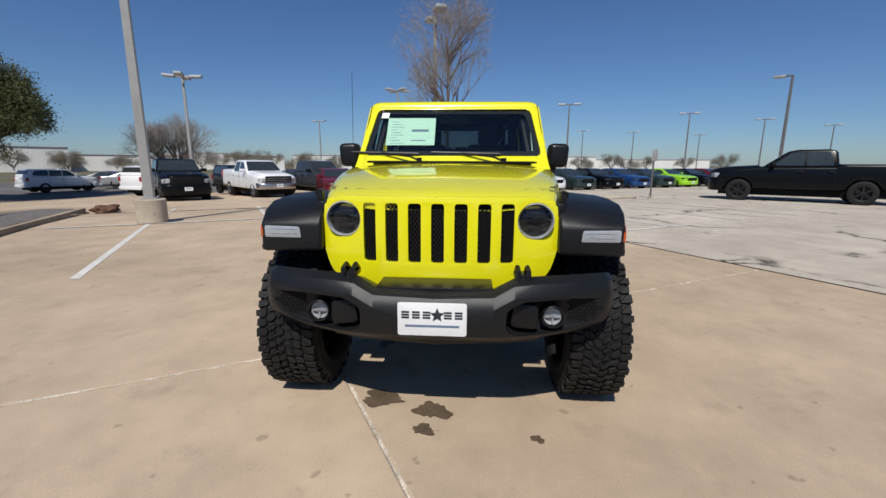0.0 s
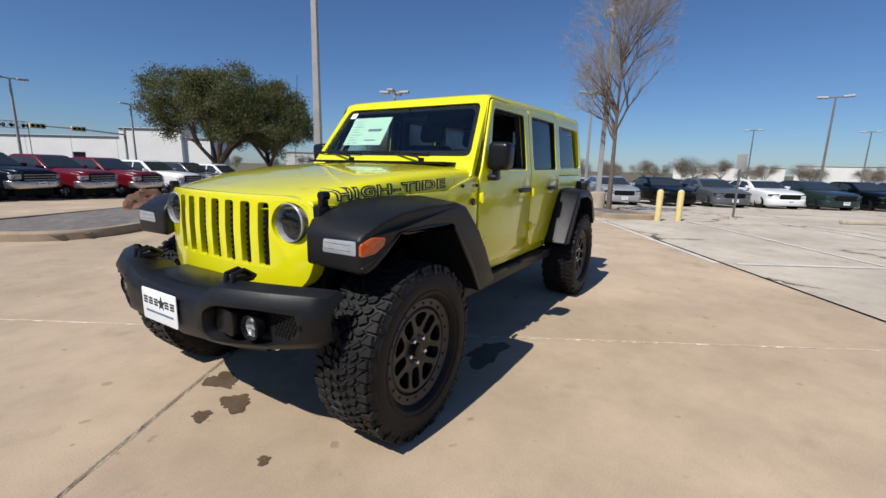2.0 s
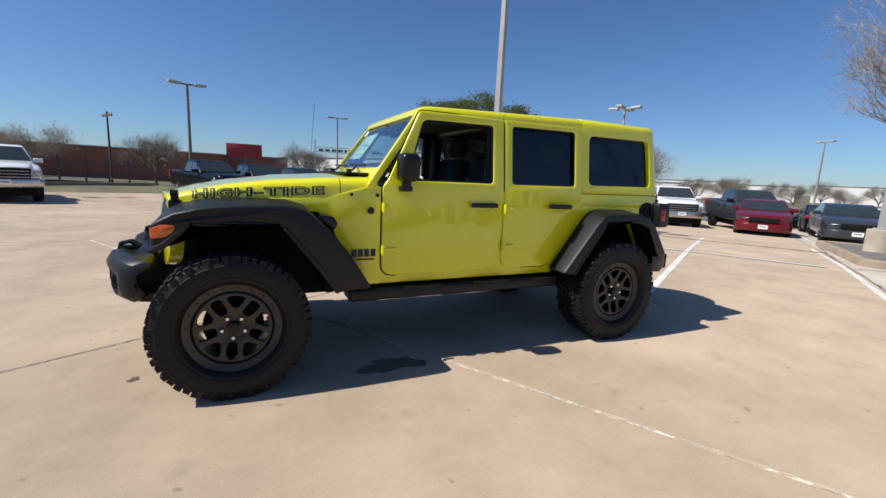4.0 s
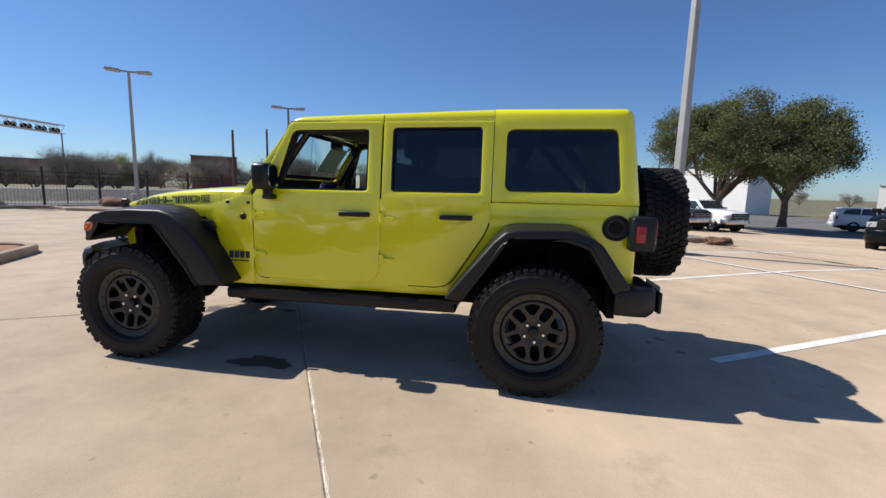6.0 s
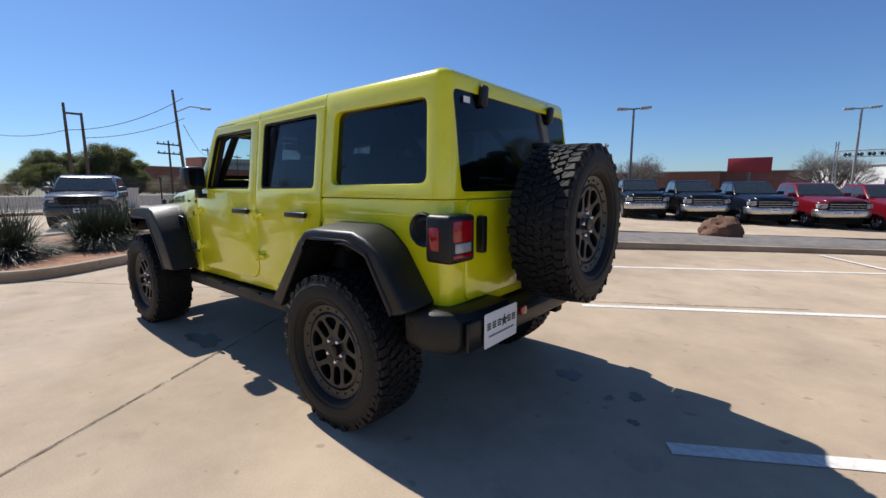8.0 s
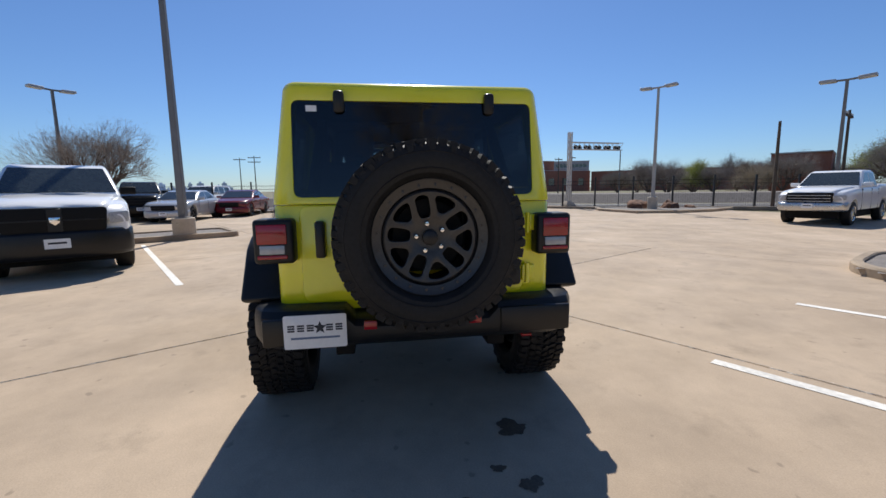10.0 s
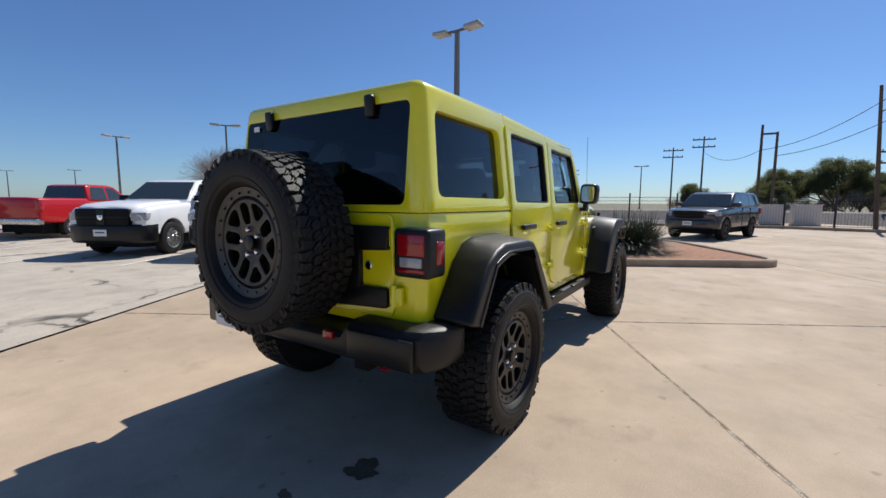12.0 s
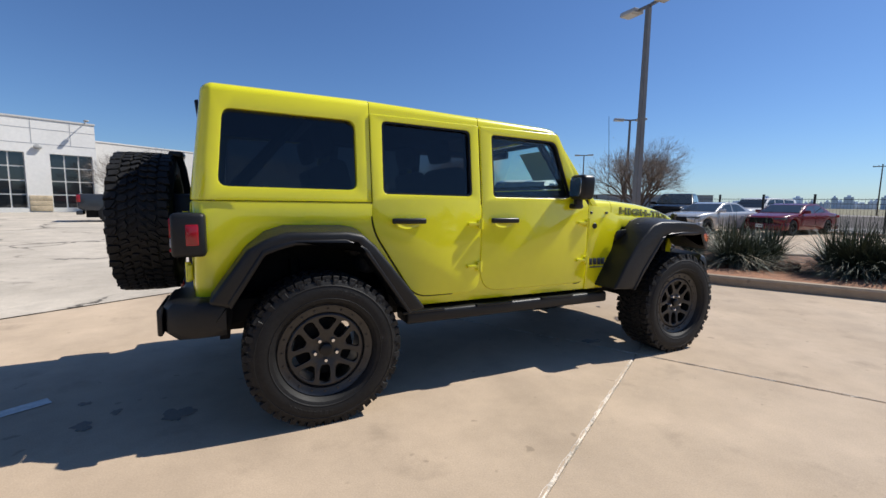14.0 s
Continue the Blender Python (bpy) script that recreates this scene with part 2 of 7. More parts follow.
GREYB = surface("grey_concrete_tower", (0.36, 0.36, 0.37), rough=0.8, vary=0.1, scale=0.1)
WINB = surface("dark_window_glass", (0.012, 0.015, 0.018), rough=0.06, vary=0.1, coat=1.0)
STONE = surface("tan_limestone_blocks", (0.5, 0.4, 0.27), rough=0.9, vary=0.35, scale=1.6, bump=0.5, bump_scale=12)
# pale blue of distant air mixed into the far towers' base colour
HAZE = surface("haze_tinted_tower", (0.6, 0.66, 0.74), rough=0.9, vary=0.05, scale=0.05)
REDP = surface("red_sign_face", (0.42, 0.03, 0.035), rough=0.5, vary=0.06)
WOODP = surface("weathered_pole_wood", (0.10, 0.075, 0.055), rough=0.95, vary=0.3, scale=2)


# ---- mesh helpers ----
def finish(bm, name, material, angle=38.0):
    me = bpy.data.meshes.new(name)
    bm.to_mesh(me)
    bm.free()
    me.materials.append(material)
    if angle:
        me.shade_smooth()
        me.set_sharp_from_angle(angle=radians(angle))
    return me


def part(name, bm, material, parent, label="", angle=38.0):
    ob = new(name, finish(bm, name, material, angle))
    ob.parent = parent
    if label:
        ob["label"] = label
    return ob


def thing(name, label, category, m=None, group="", kind=""):
    ob = tagged(new(name), label, category, group, kind)
    ob.empty_display_size = 0.2
    if m is not None:
        ob.matrix_basis = m
    return ob


def joined(*many):
    out = bmesh.new()
    for bm in many:
        me = bpy.data.meshes.new("tmp")
        bm.to_mesh(me)
        bm.free()
        out.from_mesh(me)
        bpy.data.meshes.remove(me)
    return out


def prism(loop, axis, a, b):
    """A closed outline swept from a to b along an axis; the outline is in the other two axes, in order."""
    bm = bmesh.new()
    put = {"x": lambda p, d: (d, p[0], p[1]), "y": lambda p, d: (p[0], d, p[1]), "z": lambda p, d: (p[0], p[1], d)}[axis]
    lo, hi = [bm.verts.new(put(p, a)) for p in loop], [bm.verts.new(put(p, b)) for p in loop]
    bm.faces.new(lo[::-1])
    bm.faces.new(hi)
    for i in range(len(loop)):
        j = (i + 1) % len(loop)
        bm.faces.new((lo[i], lo[j], hi[j], hi[i]))
    bmesh.ops.recalc_face_normals(bm, faces=bm.faces)
    return bm


def block(lo, hi, bevel=0.0, segs=2):
    bm = prism([(lo[0], lo[1]), (hi[0], lo[1]), (hi[0], hi[1]), (lo[0], hi[1])], "z", lo[2], hi[2])
    if bevel:
        bmesh.ops.bevel(bm, geom=list(bm.edges), offset=bevel, segments=segs, profile=0.5, affect="EDGES")
    return bm


def moved(bm, m):
    bmesh.ops.transform(bm, matrix=m, verts=bm.verts)
    return bm


def rounded(points, r, n=4):
    """The outline with its corners rounded; r is one radius or one for each corner."""
    out, k = [], len(points)
    for i, p in enumerate(points):
        rad = r[i] if isinstance(r, (list, tuple)) else r
        p, q, s = Vector(p), Vector(points[i - 1]), Vector(points[(i + 1) % k])
        d1, d2 = (q - p), (s - p)
        rad = min(rad, d1.length * 0.45, d2.length * 0.45)
        if rad <= 0:
            out.append(tuple(p))
            continue
        a, b = p + d1.normalized() * rad, p + d2.normalized() * rad
        for j in range(n + 1):
            f = j / n
            out.append(tuple((1 - f) ** 2 * a + 2 * f * (1 - f) * p + f * f * b))
    return out


def evaluated(ob):
    dg = bpy.context.evaluated_depsgraph_get()
    dg.update()
    me = bpy.data.meshes.new_from_object(ob.evaluated_get(dg))
    bm = bmesh.new()
    bm.from_mesh(me)
    bpy.data.meshes.remove(me)
    return bm


def solid(bm, cutters=(), bevel=0.0, segs=2, warp=None, cuts=(), limit=30.0):
    """Cuts openings, adds crease lines, bends the shape by warp(co) and rounds its edges."""
    me = bpy.data.meshes.new("tmp")
    bm.to_mesh(me)
    bm.free()
    ob = new("tmp", me)
    made = [ob]
    for c in cutters:
        cm = bpy.data.meshes.new("tmp")
        c.to_mesh(cm)
        c.free()
        co = new("tmp", cm)
        made.append(co)
        mod = ob.modifiers.new("cut", "BOOLEAN")
        mod.operation, mod.object, mod.solver = "DIFFERENCE", co, "EXACT"
    out = evaluated(ob) if cutters else None
    if out is None:
        out = bmesh.new()
        out.from_mesh(me)
    for axis, value in cuts:
        no = Vector([1.0 if a == axis else 0.0 for a in "xyz"])
        bmesh.ops.bisect_plane(out, geom=list(out.verts) + list(out.edges) + list(out.faces), plane_co=no * value, plane_no=no)
    if warp:
        for v in out.verts:
            v.co = Vector(warp(v.co))
    if bevel:
        me2 = bpy.data.meshes.new("tmp")
        out.to_mesh(me2)
        out.free()
        b = new("tmp", me2)
        made.append(b)
        mod = b.modifiers.new("round", "BEVEL")
        mod.width, mod.segments, mod.limit_method, mod.angle_limit = bevel, segs, "ANGLE", radians(limit)
        out = evaluated(b)
    for o in made:
        d = o.data
        bpy.data.objects.remove(o)
        bpy.data.meshes.remove(d)
    return out


def loft(rings, closed=True, caps=True):
    bm = bmesh.new()
    vs = [[bm.verts.new(p) for p in ring] for ring in rings]
    k = len(rings[0])
    for a, b in zip(vs, vs[1:]):
        for i in range(k if closed else k - 1):
            j = (i + 1) % k
            bm.faces.new((a[i], a[j], b[j], b[i]))
    if caps and closed:
        bm.faces.new(vs[0][::-1])
        bm.faces.new(vs[-1])
    bmesh.ops.recalc_face_normals(bm, faces=bm.faces)
    return bm


def revolve(profile, n=40, axis="y"):
    """A profile of (radius, along) turned round an axis."""
    bm = bmesh.new()
    rings = []
    for r, d in profile:
        ring = []
        for i in range(n):
            a = 2 * math.pi * i / n
            c, s = r * math.cos(a), r * math.sin(a)
            ring.append(bm.verts.new({"y": (c, d, s), "z": (c, s, d), "x": (d, c, s)}[axis]))
        rings.append(ring)
    for a, b in zip(rings, rings[1:]):
        for i in range(n):
            j = (i + 1) % n
            bm.faces.new((a[i], a[j], b[j], b[i]))
    if profile[0][0] < 1e-4 or profile[-1][0] < 1e-4:
        bmesh.ops.remove_doubles(bm, verts=bm.verts, dist=1e-5)
    bmesh.ops.recalc_face_normals(bm, faces=bm.faces)
    return bm


def drum(r, a, b, n=24, axis="z", r2=None, chamfer=0.0):
    r2 = r if r2 is None else r2
    c = chamfer
    return revolve([(1e-6, a), (r - c, a), (r, a + c), (r2, b - c), (r2 - c, b), (1e-6, b)], n, axis)


def tube(path, r, n=8, r_end=None):
    """A round bar along a path of points, tapering to r_end."""
    bm = bmesh.new()
    path = [Vector(p) for p in path]
    rings = []
    for i, p in enumerate(path):
        d = (path[min(i + 1, len(path) - 1)] - path[max(i - 1, 0)]).normalized()
        u = d.cross(Vector((0, 0, 1)) if abs(d.z) < 0.9 else Vector((1, 0, 0))).normalized()
        w = d.cross(u)
        rad = r if r_end is None else r + (r_end - r) * i / (len(path) - 1)
        rings.append([bm.verts.new(p + (u * math.cos(2 * math.pi * k / n) + w * math.sin(2 * math.pi * k / n)) * rad) for k in range(n)])
    for a, b in zip(rings, rings[1:]):
        for k in range(n):
            bm.faces.new((a[k], a[(k + 1) % n], b[(k + 1) % n], b[k]))
    bm.faces.new(rings[0][::-1])
    bm.faces.new(rings[-1])
    bmesh.ops.recalc_face_normals(bm, faces=bm.faces)
    return bm


def lettering(word, height, depth=0.0015, spread=1.0, thicken=0.0):
    """Built-in letters as a flat mesh in x (along) and y (up), centred."""
    cu = bpy.data.curves.new("word", "FONT")
    cu.body, cu.size, cu.extrude, cu.align_x, cu.align_y, cu.space_character = word, height * 1.4, depth, "CENTER", "CENTER", spread
    cu.offset = thicken
    cu.resolution_u = 3
    ob = new("word", cu)
    bm = evaluated(ob)
    bpy.data.objects.remove(ob)
    bpy.data.curves.remove(cu)
    return bm


# ---- ground plan: the lot is turned 30 degrees against the parked car ----
C30, S30 = math.cos(radians(30)), math.sin(radians(30))


def lot(u, v):
    return (C30 * u - S30 * v, S30 * u + C30 * v)


def uv(x, y):
    return (C30 * x + S30 * y, -S30 * x + C30 * y)


def gz(x, y):
    """Height of the ground: level round the car, falling gently away to two sides."""
    u, v = uv(x, y)
    f = min(1.0, max(0.0, (5.0 - u) / 13.0))
    return -0.031 * min(24.0, max(0.0, -8.0 - u)) - 0.05 * f * min(4.5, max(0.0, -6.8 - v))


def sheet(name, us, vs, lift, material):
    """A ground sheet over the lot's grid lines us, vs that follows the ground's height."""
    bm = bmesh.new()
    grid = [[bm.verts.new((*lot(u, v), gz(*lot(u, v)) + (lift(u, v) if callable(lift) else lift))) for v in vs] for u in us]
    for i in range(len(us) - 1):
        for j in range(len(vs) - 1):
            bm.faces.new((grid[i][j], grid[i + 1][j], grid[i + 1][j + 1], grid[i][j + 1]))
    return new(name, finish(bm, name, material, 0))


def steps(a, b, d):
    n = max(1, round((b - a) / d))
    return [a + (b - a) * i / n for i in range(n + 1)]


far = [-2500, -600, -200, -110]
tagged(sheet("ground", far + steps(-70, 70, 2.5) + [110, 200, 600, 2500], far + steps(-60, 70, 2.5) + [110, 200, 600, 2500], -0.09, GRASS), "dry pale winter grass and bare earth around the lots", "ground", kind="structure")
tagged(sheet("road", steps(-62, -31.5, 2), steps(-80, 90, 3), -0.05, ASPH), "grey asphalt street beyond the parking lot", "road", kind="structure")
tagged(sheet("road", steps(30, 40, 2), steps(-80, 60, 3), -0.05, ASPH), "grey asphalt street behind the iron fence", "road", kind="structure")
def slab_bed(u, v):
    """The lot's sheet lies lower where separate slabs cover it."""
    return -0.03 if -5.005 < u < 17.185 and v > -6.855 else 0.0


lot_sheet = tagged(sheet("pavement", steps(-31, -5.01, 1.9) + steps(-5.0, 17.18, 1.9) + steps(17.19, 26, 1.9), steps(-24, -6.86, 1.7) + steps(-6.85, 4.29, 1.66), slab_bed, TAN), "tan concrete parking lot cast in large slabs", "pavement", kind="structure")
tagged(sheet("pavement", steps(-31, 40, 2.0), steps(4.31, 42, 2.0), -0.003, WORN), "pale worn cracked old concrete of the neighbouring lot", "pavement", kind="structure")


def stripe(u0, v0, u1, v1, w=0.1, lift=0.004, group="white parking lines"):
    n = max(1, round(math.hypot(u1 - u0, v1 - v0) / 1.5))
    du, dv = u1 - u0, v1 - v0
    L = math.hypot(du, dv)
    pu, pv = -dv / L * w / 2, du / L * w / 2
    bm = bmesh.new()
    rows = []
    for i in range(n + 1):
        f = i / n
        row = []
        for s in (-1, 1):
            x, y = lot(u0 + du * f + s * pu, v0 + dv * f + s * pv)
            row.append(bm.verts.new((x, y, gz(x, y) + lift)))
        rows.append(row)
    for a, b in zip(rows, rows[1:]):
        bm.faces.new((a[0], a[1], b[1], b[0]))
    bmesh.ops.recalc_face_normals(bm, faces=bm.faces)
    return tagged(new("parking_line", finish(bm, "parking_line", PAINTW, 0)), "worn white painted parking line on concrete", "parking line", group=group, kind="structure")


for v in (4.18, 1.55, -1.12, -3.58):
    stripe(-12.6, v, -2.6, v)
stripe(-7.7, -5.4, -7.7, 3.9)
for v in (1.6,):
    stripe(3.4, v, 9.7, v)
for v in (6.75, 9.4, 12.0):
    stripe(-8.4, v, -2.6, v, lift=0.006)
for v in (4.5, 7.2, 9.9, 12.6):
    stripe(4.0, v, 9.9, v, lift=0.006)
stripe(-2.6, 4.45, -2.6, 7.4, lift=0.006)
for v in steps(4.6, 38, 2.65):
    stripe(-22.5, v, -17.0, v, lift=0.006)
for v in (-9.5, -12.2, -14.9):
    stripe(13.5, v, 17.5, v)


def kerbed_island(name, u0, u1, v0, v1, r, fill, label, h=0.15, w=0.16):
    """A kerb of real height round a raised bed."""
    outer = rounded([(u0, v0), (u1, v0), (u1, v1), (u0, v1)], r, 8)
    inner = rounded([(u0 + w, v0 + w), (u1 - w, v0 + w), (u1 - w, v1 - w), (u0 + w, v1 - w)], max(0.05, r - w), 8)
    base = thing(name, label, "traffic island", kind="structure")
    bm = bmesh.new()
    levels = ((outer, -0.02, 0.0), (outer, h - 0.03, 0.0), (outer, h, 0.03), (inner, h, -0.02), (inner, h - 0.02, 0.0), (inner, h - 0.12, 0.0))
    cu, cv = (u0 + u1) / 2, (v0 + v1) / 2
    rings = []
    for loop, z, inset in levels:
        ring = []
        for u, v in loop:
            d = math.hypot(u - cu, v - cv)
            uu, vv = u - (u - cu) / d * inset, v - (v - cv) / d * inset
            x, y = lot(uu, vv)
            ring.append(bm.verts.new((x, y, z + gz(x, y))))
        rings.append(ring)
    for a, b in zip(rings, rings[1:]):
        for i in range(len(a)):
            j = (i + 1) % len(a)
            bm.faces.new((a[i], a[j], b[j], b[i]))
    bmesh.ops.recalc_face_normals(bm, faces=bm.faces)
    part("kerb", bm, KERB, base)
    bed = bmesh.new()
    nu, nv = max(2, round((u1 - u0 - 2 * w) / 0.25)), max(2, round((v1 - v0 - 2 * w) / 0.25))
    grid = {}
    for i in range(nu + 1):
        for j in range(nv + 1):
            u, v = u0 + w + (u1 - u0 - 2 * w) * i / nu, v0 + w + (v1 - v0 - 2 * w) * j / nv
            x, y = lot(u, v)
            edge = min(i, nu - i, j, nv - j)
            z = h - 0.05 + min(edge, 3) * 0.012 + 0.05 * noise.noise((x * 1.3, y * 1.3, 0)) * min(edge, 2) / 2
            grid[i, j] = bed.verts.new((x, y, z + gz(x, y)))
    for i in range(nu):
        for j in range(nv):
            if (i in (0, nu - 1)) and (j in (0, nv - 1)):
                continue
            bed.faces.new((grid[i, j], grid[i + 1, j], grid[i + 1, j + 1], grid[i, j + 1]))
    part("bed", bed, fill, base, angle=80)
    return base


kerbed_island("island", 4.83, 10.0, -6.6, -1.0, 0.9, MULCH, "raised concrete kerb island filled with red bark mulch")
kerbed_island("island", 10.2, 12.4, -0.9, 40.0, 0.3, GRAVEL, "long concrete kerb island between the parking rows")
kerbed_island("island", -13.0, -2.6, -9.4, -5.7, 1.3, GRAVEL, "rounded concrete kerb island filled with grey gravel")
kerbed_island("island", -15.2, -8.6, 4.5, 6.2, 0.5, GRAVEL, "narrow concrete kerb island with a young tree")


def blot(x, y, rx, ry, seed, material=DAMP, name="water_stain", label="dark damp stain on the concrete", z=0.003):
    rnd = random.Random(seed)
    bm = bmesh.new()
    ph = [rnd.uniform(0, 6.3) for _ in range(5)]
    ring = []
    for i in range(40):
        a = 2 * math.pi * i / 40
        r = 1 + 0.22 * math.sin(2 * a + ph[0]) + 0.16 * math.sin(3 * a + ph[1]) + 0.12 * math.sin(5 * a + ph[2]) + 0.08 * math.sin(9 * a + ph[3]) + 0.05 * math.sin(13 * a + ph[4])
        ring.append(bm.verts.new((x + rx * r * math.cos(a), y + ry * r * math.sin(a), z)))
    bm.faces.new(ring)
    tagged(new(name, finish(bm, name, material, 0)), label, "stain", kind="structure")


for i, (x, y, rx, ry) in enumerate(((1.88, -0.02, 0.085, 0.085), (2.055, -0.05, 0.04, 0.06), (2.09, 0.52, 0.03, 0.03), (1.78, -0.32, 0.07, 0.13), (-2.29, -0.47, 0.07, 0.09), (-2.75, -0.42, 0.05, 0.05), (-2.62, -0.3, 0.03, 0.03), (-2.82, -0.1, 0.03, 0.03), (0.5, 0.85, 0.2, 0.12), (1.0, -0.45, 0.09, 0.05))):
    blot(x, y, rx, ry, i)


# ---- the yellow off-road car ----
car = thing("off_road_car", "lime-yellow four-door off-road car with black plastic wheel arches", "car", pose(0, 0.01, 0))


def lean(co):
    """Cabin sides lean inward above the belt line."""
    x, y, z = co
    back = 0.11 * max(0.0, z - 1.27) * min(1.0, max(0.0, (-1.9 - x) / 0.2))
    return (x + back, y - math.copysign(max(0.0, z - 1.27) * 0.125, y) * min(1.0, abs(y) / 0.7), z)


def sweep(co):
    """The nose is rounded in plan: its sides lie further back than its middle."""
    x, y, z = co
    return (x - 0.10 * min(1.0, abs(y) / 0.6) ** 2.5 * min(1.0, max(0.0, (x - 1.45) / 0.45)), y, z)


# tub and lower sides
tub_loop = [(0.60, 0.585), (0.60, 1.262), (-2.13, 1.262), (-2.13, 0.70), (-2.0, 0.68), (-1.76, 1.07), (-1.28, 1.07), (-0.93, 0.585)]
tub = prism(tub_loop, "y", -0.765, 0.765)
tub.edges.ensure_lookup_table()
corner = [e for e in tub.edges if all(abs(v.co.x + 2.13) < 1e-3 and v.co.y * e.verts[0].co.y > 0 for v in e.verts) and abs(e.verts[0].co.z - e.verts[1].co.z) > 0.1]
bmesh.ops.bevel(tub, geom=corner, offset=0.06, segments=5, profile=0.5, affect="EDGES")
tub = solid(tub, [block((-2.07, -0.70, 0.72), (0.56, 0.70, 1.5))], bevel=0.01)
part("body_tub", tub, YEL, car)

# hardtop rear section with side and rear window openings
top = block((-2.135, -0.772, 1.265), (-1.187, 0.772, 1.893))
corner = [e for e in top.edges if all(abs(v.co.x + 2.135) < 1e-3 for v in e.verts) and abs(e.verts[0].co.z - e.verts[1].co.z) > 0.1]
bmesh.ops.bevel(top, geom=corner, offset=0.075, segments=5, profile=0.5, affect="EDGES")
rim_edges = [e for e in top.edges if all(v.co.z > 1.89 for v in e.verts) and not all(v.co.x > -1.19 for v in e.verts)]
bmesh.ops.bevel(top, geom=rim_edges, offset=0.05, segments=5, profile=0.5, affect="EDGES")
QW = rounded([(-1.272, 1.335), (-2.005, 1.339), (-1.99, 1.758), (-1.272, 1.754)], 0.055, 4)
RW = rounded([(-0.655, 1.30), (0.655, 1.30), (0.715, 1.792), (-0.715, 1.792)], 0.04, 4)
top = solid(top, [block((-2.06, -0.70, 1.0), (-1.0, 0.70, 1.80)), prism(QW, "y", -1, 1), prism(RW, "x", -2.3, -2.0)], bevel=0.011, segs=3, warp=lean, cuts=(("z", 1.5), ("z", 1.7), ("x", -1.9), ("x", -2.09)))
part("hardtop", top, YEL, car)


def plate(loop, y_out, thick, holes=(), bevel=0.007, side=1, warp=lean, segs=2):
    """A side panel with its outline in x and z, standing proud of the body."""
    a, b = sorted((side * (y_out - thick), side * y_out))
    return solid(prism(loop, "y", a, b), [prism(h, "y", -2, 2) for h in holes], bevel=bevel, segs=segs, warp=warp, cuts=(("z", 1.27),))


def grown(loop, d):
    """The outline moved outward by d."""
    area = sum(p[0] * q[1] - q[0] * p[1] for p, q in zip(loop, loop[1:] + loop[:1]))
    s, out = (1.0 if area > 0 else -1.0), []
    for i, p in enumerate(loop):
        q, r = Vector(loop[i - 1]), Vector(loop[(i + 1) % len(loop)])
        e1, e2 = (Vector(p) - q).normalized(), (r - Vector(p)).normalized()
        n = Vector((e1.y + e2.y, -e1.x - e2.x)).normalized() * s
        out.append(tuple(Vector(p) + n * d))
    return out


def band(outer, inner, y0, y1):
    """A flat closed band between two outlines of equal count, from y0 to y1."""
    bm = bmesh.new()
    rings = [[bm.verts.new((x, y, z)) for x, z in loop] for loop, y in ((outer, y0), (outer, y1), (inner, y1), (inner, y0))]
    for a, b in zip(rings, rings[1:] + rings[:1]):
        for i in range(len(a)):
            j = (i + 1) % len(a)
            bm.faces.new((a[i], a[j], b[j], b[i]))
    bmesh.ops.recalc_face_normals(bm, faces=bm.faces)
    return bm


FD = rounded([(0.575, 0.645), (0.575, 1.26), (0.53, 1.32), (0.295, 1.80), (-0.399, 1.80), (-0.399, 0.645)], [0.09, 0.02, 0.04, 0.03, 0.012, 0.15], 5)
FW = rounded([(0.405, 1.312), (0.272, 1.74), (-0.305, 1.748), (-0.305, 1.312)], [0.05, 0.05, 0.03, 0.03], 4)
RD = rounded([(-0.413, 0.65), (-0.413, 1.80), (-1.183, 1.805), (-1.183, 1.10), (-0.90, 0.65)], [0.09, 0.012, 0.012, 0.1, 0.1], 5)
RWIN = rounded([(-0.478, 1.312), (-0.478, 1.76), (-1.108, 1.768), (-1.112, 1.316)], 0.035, 4)
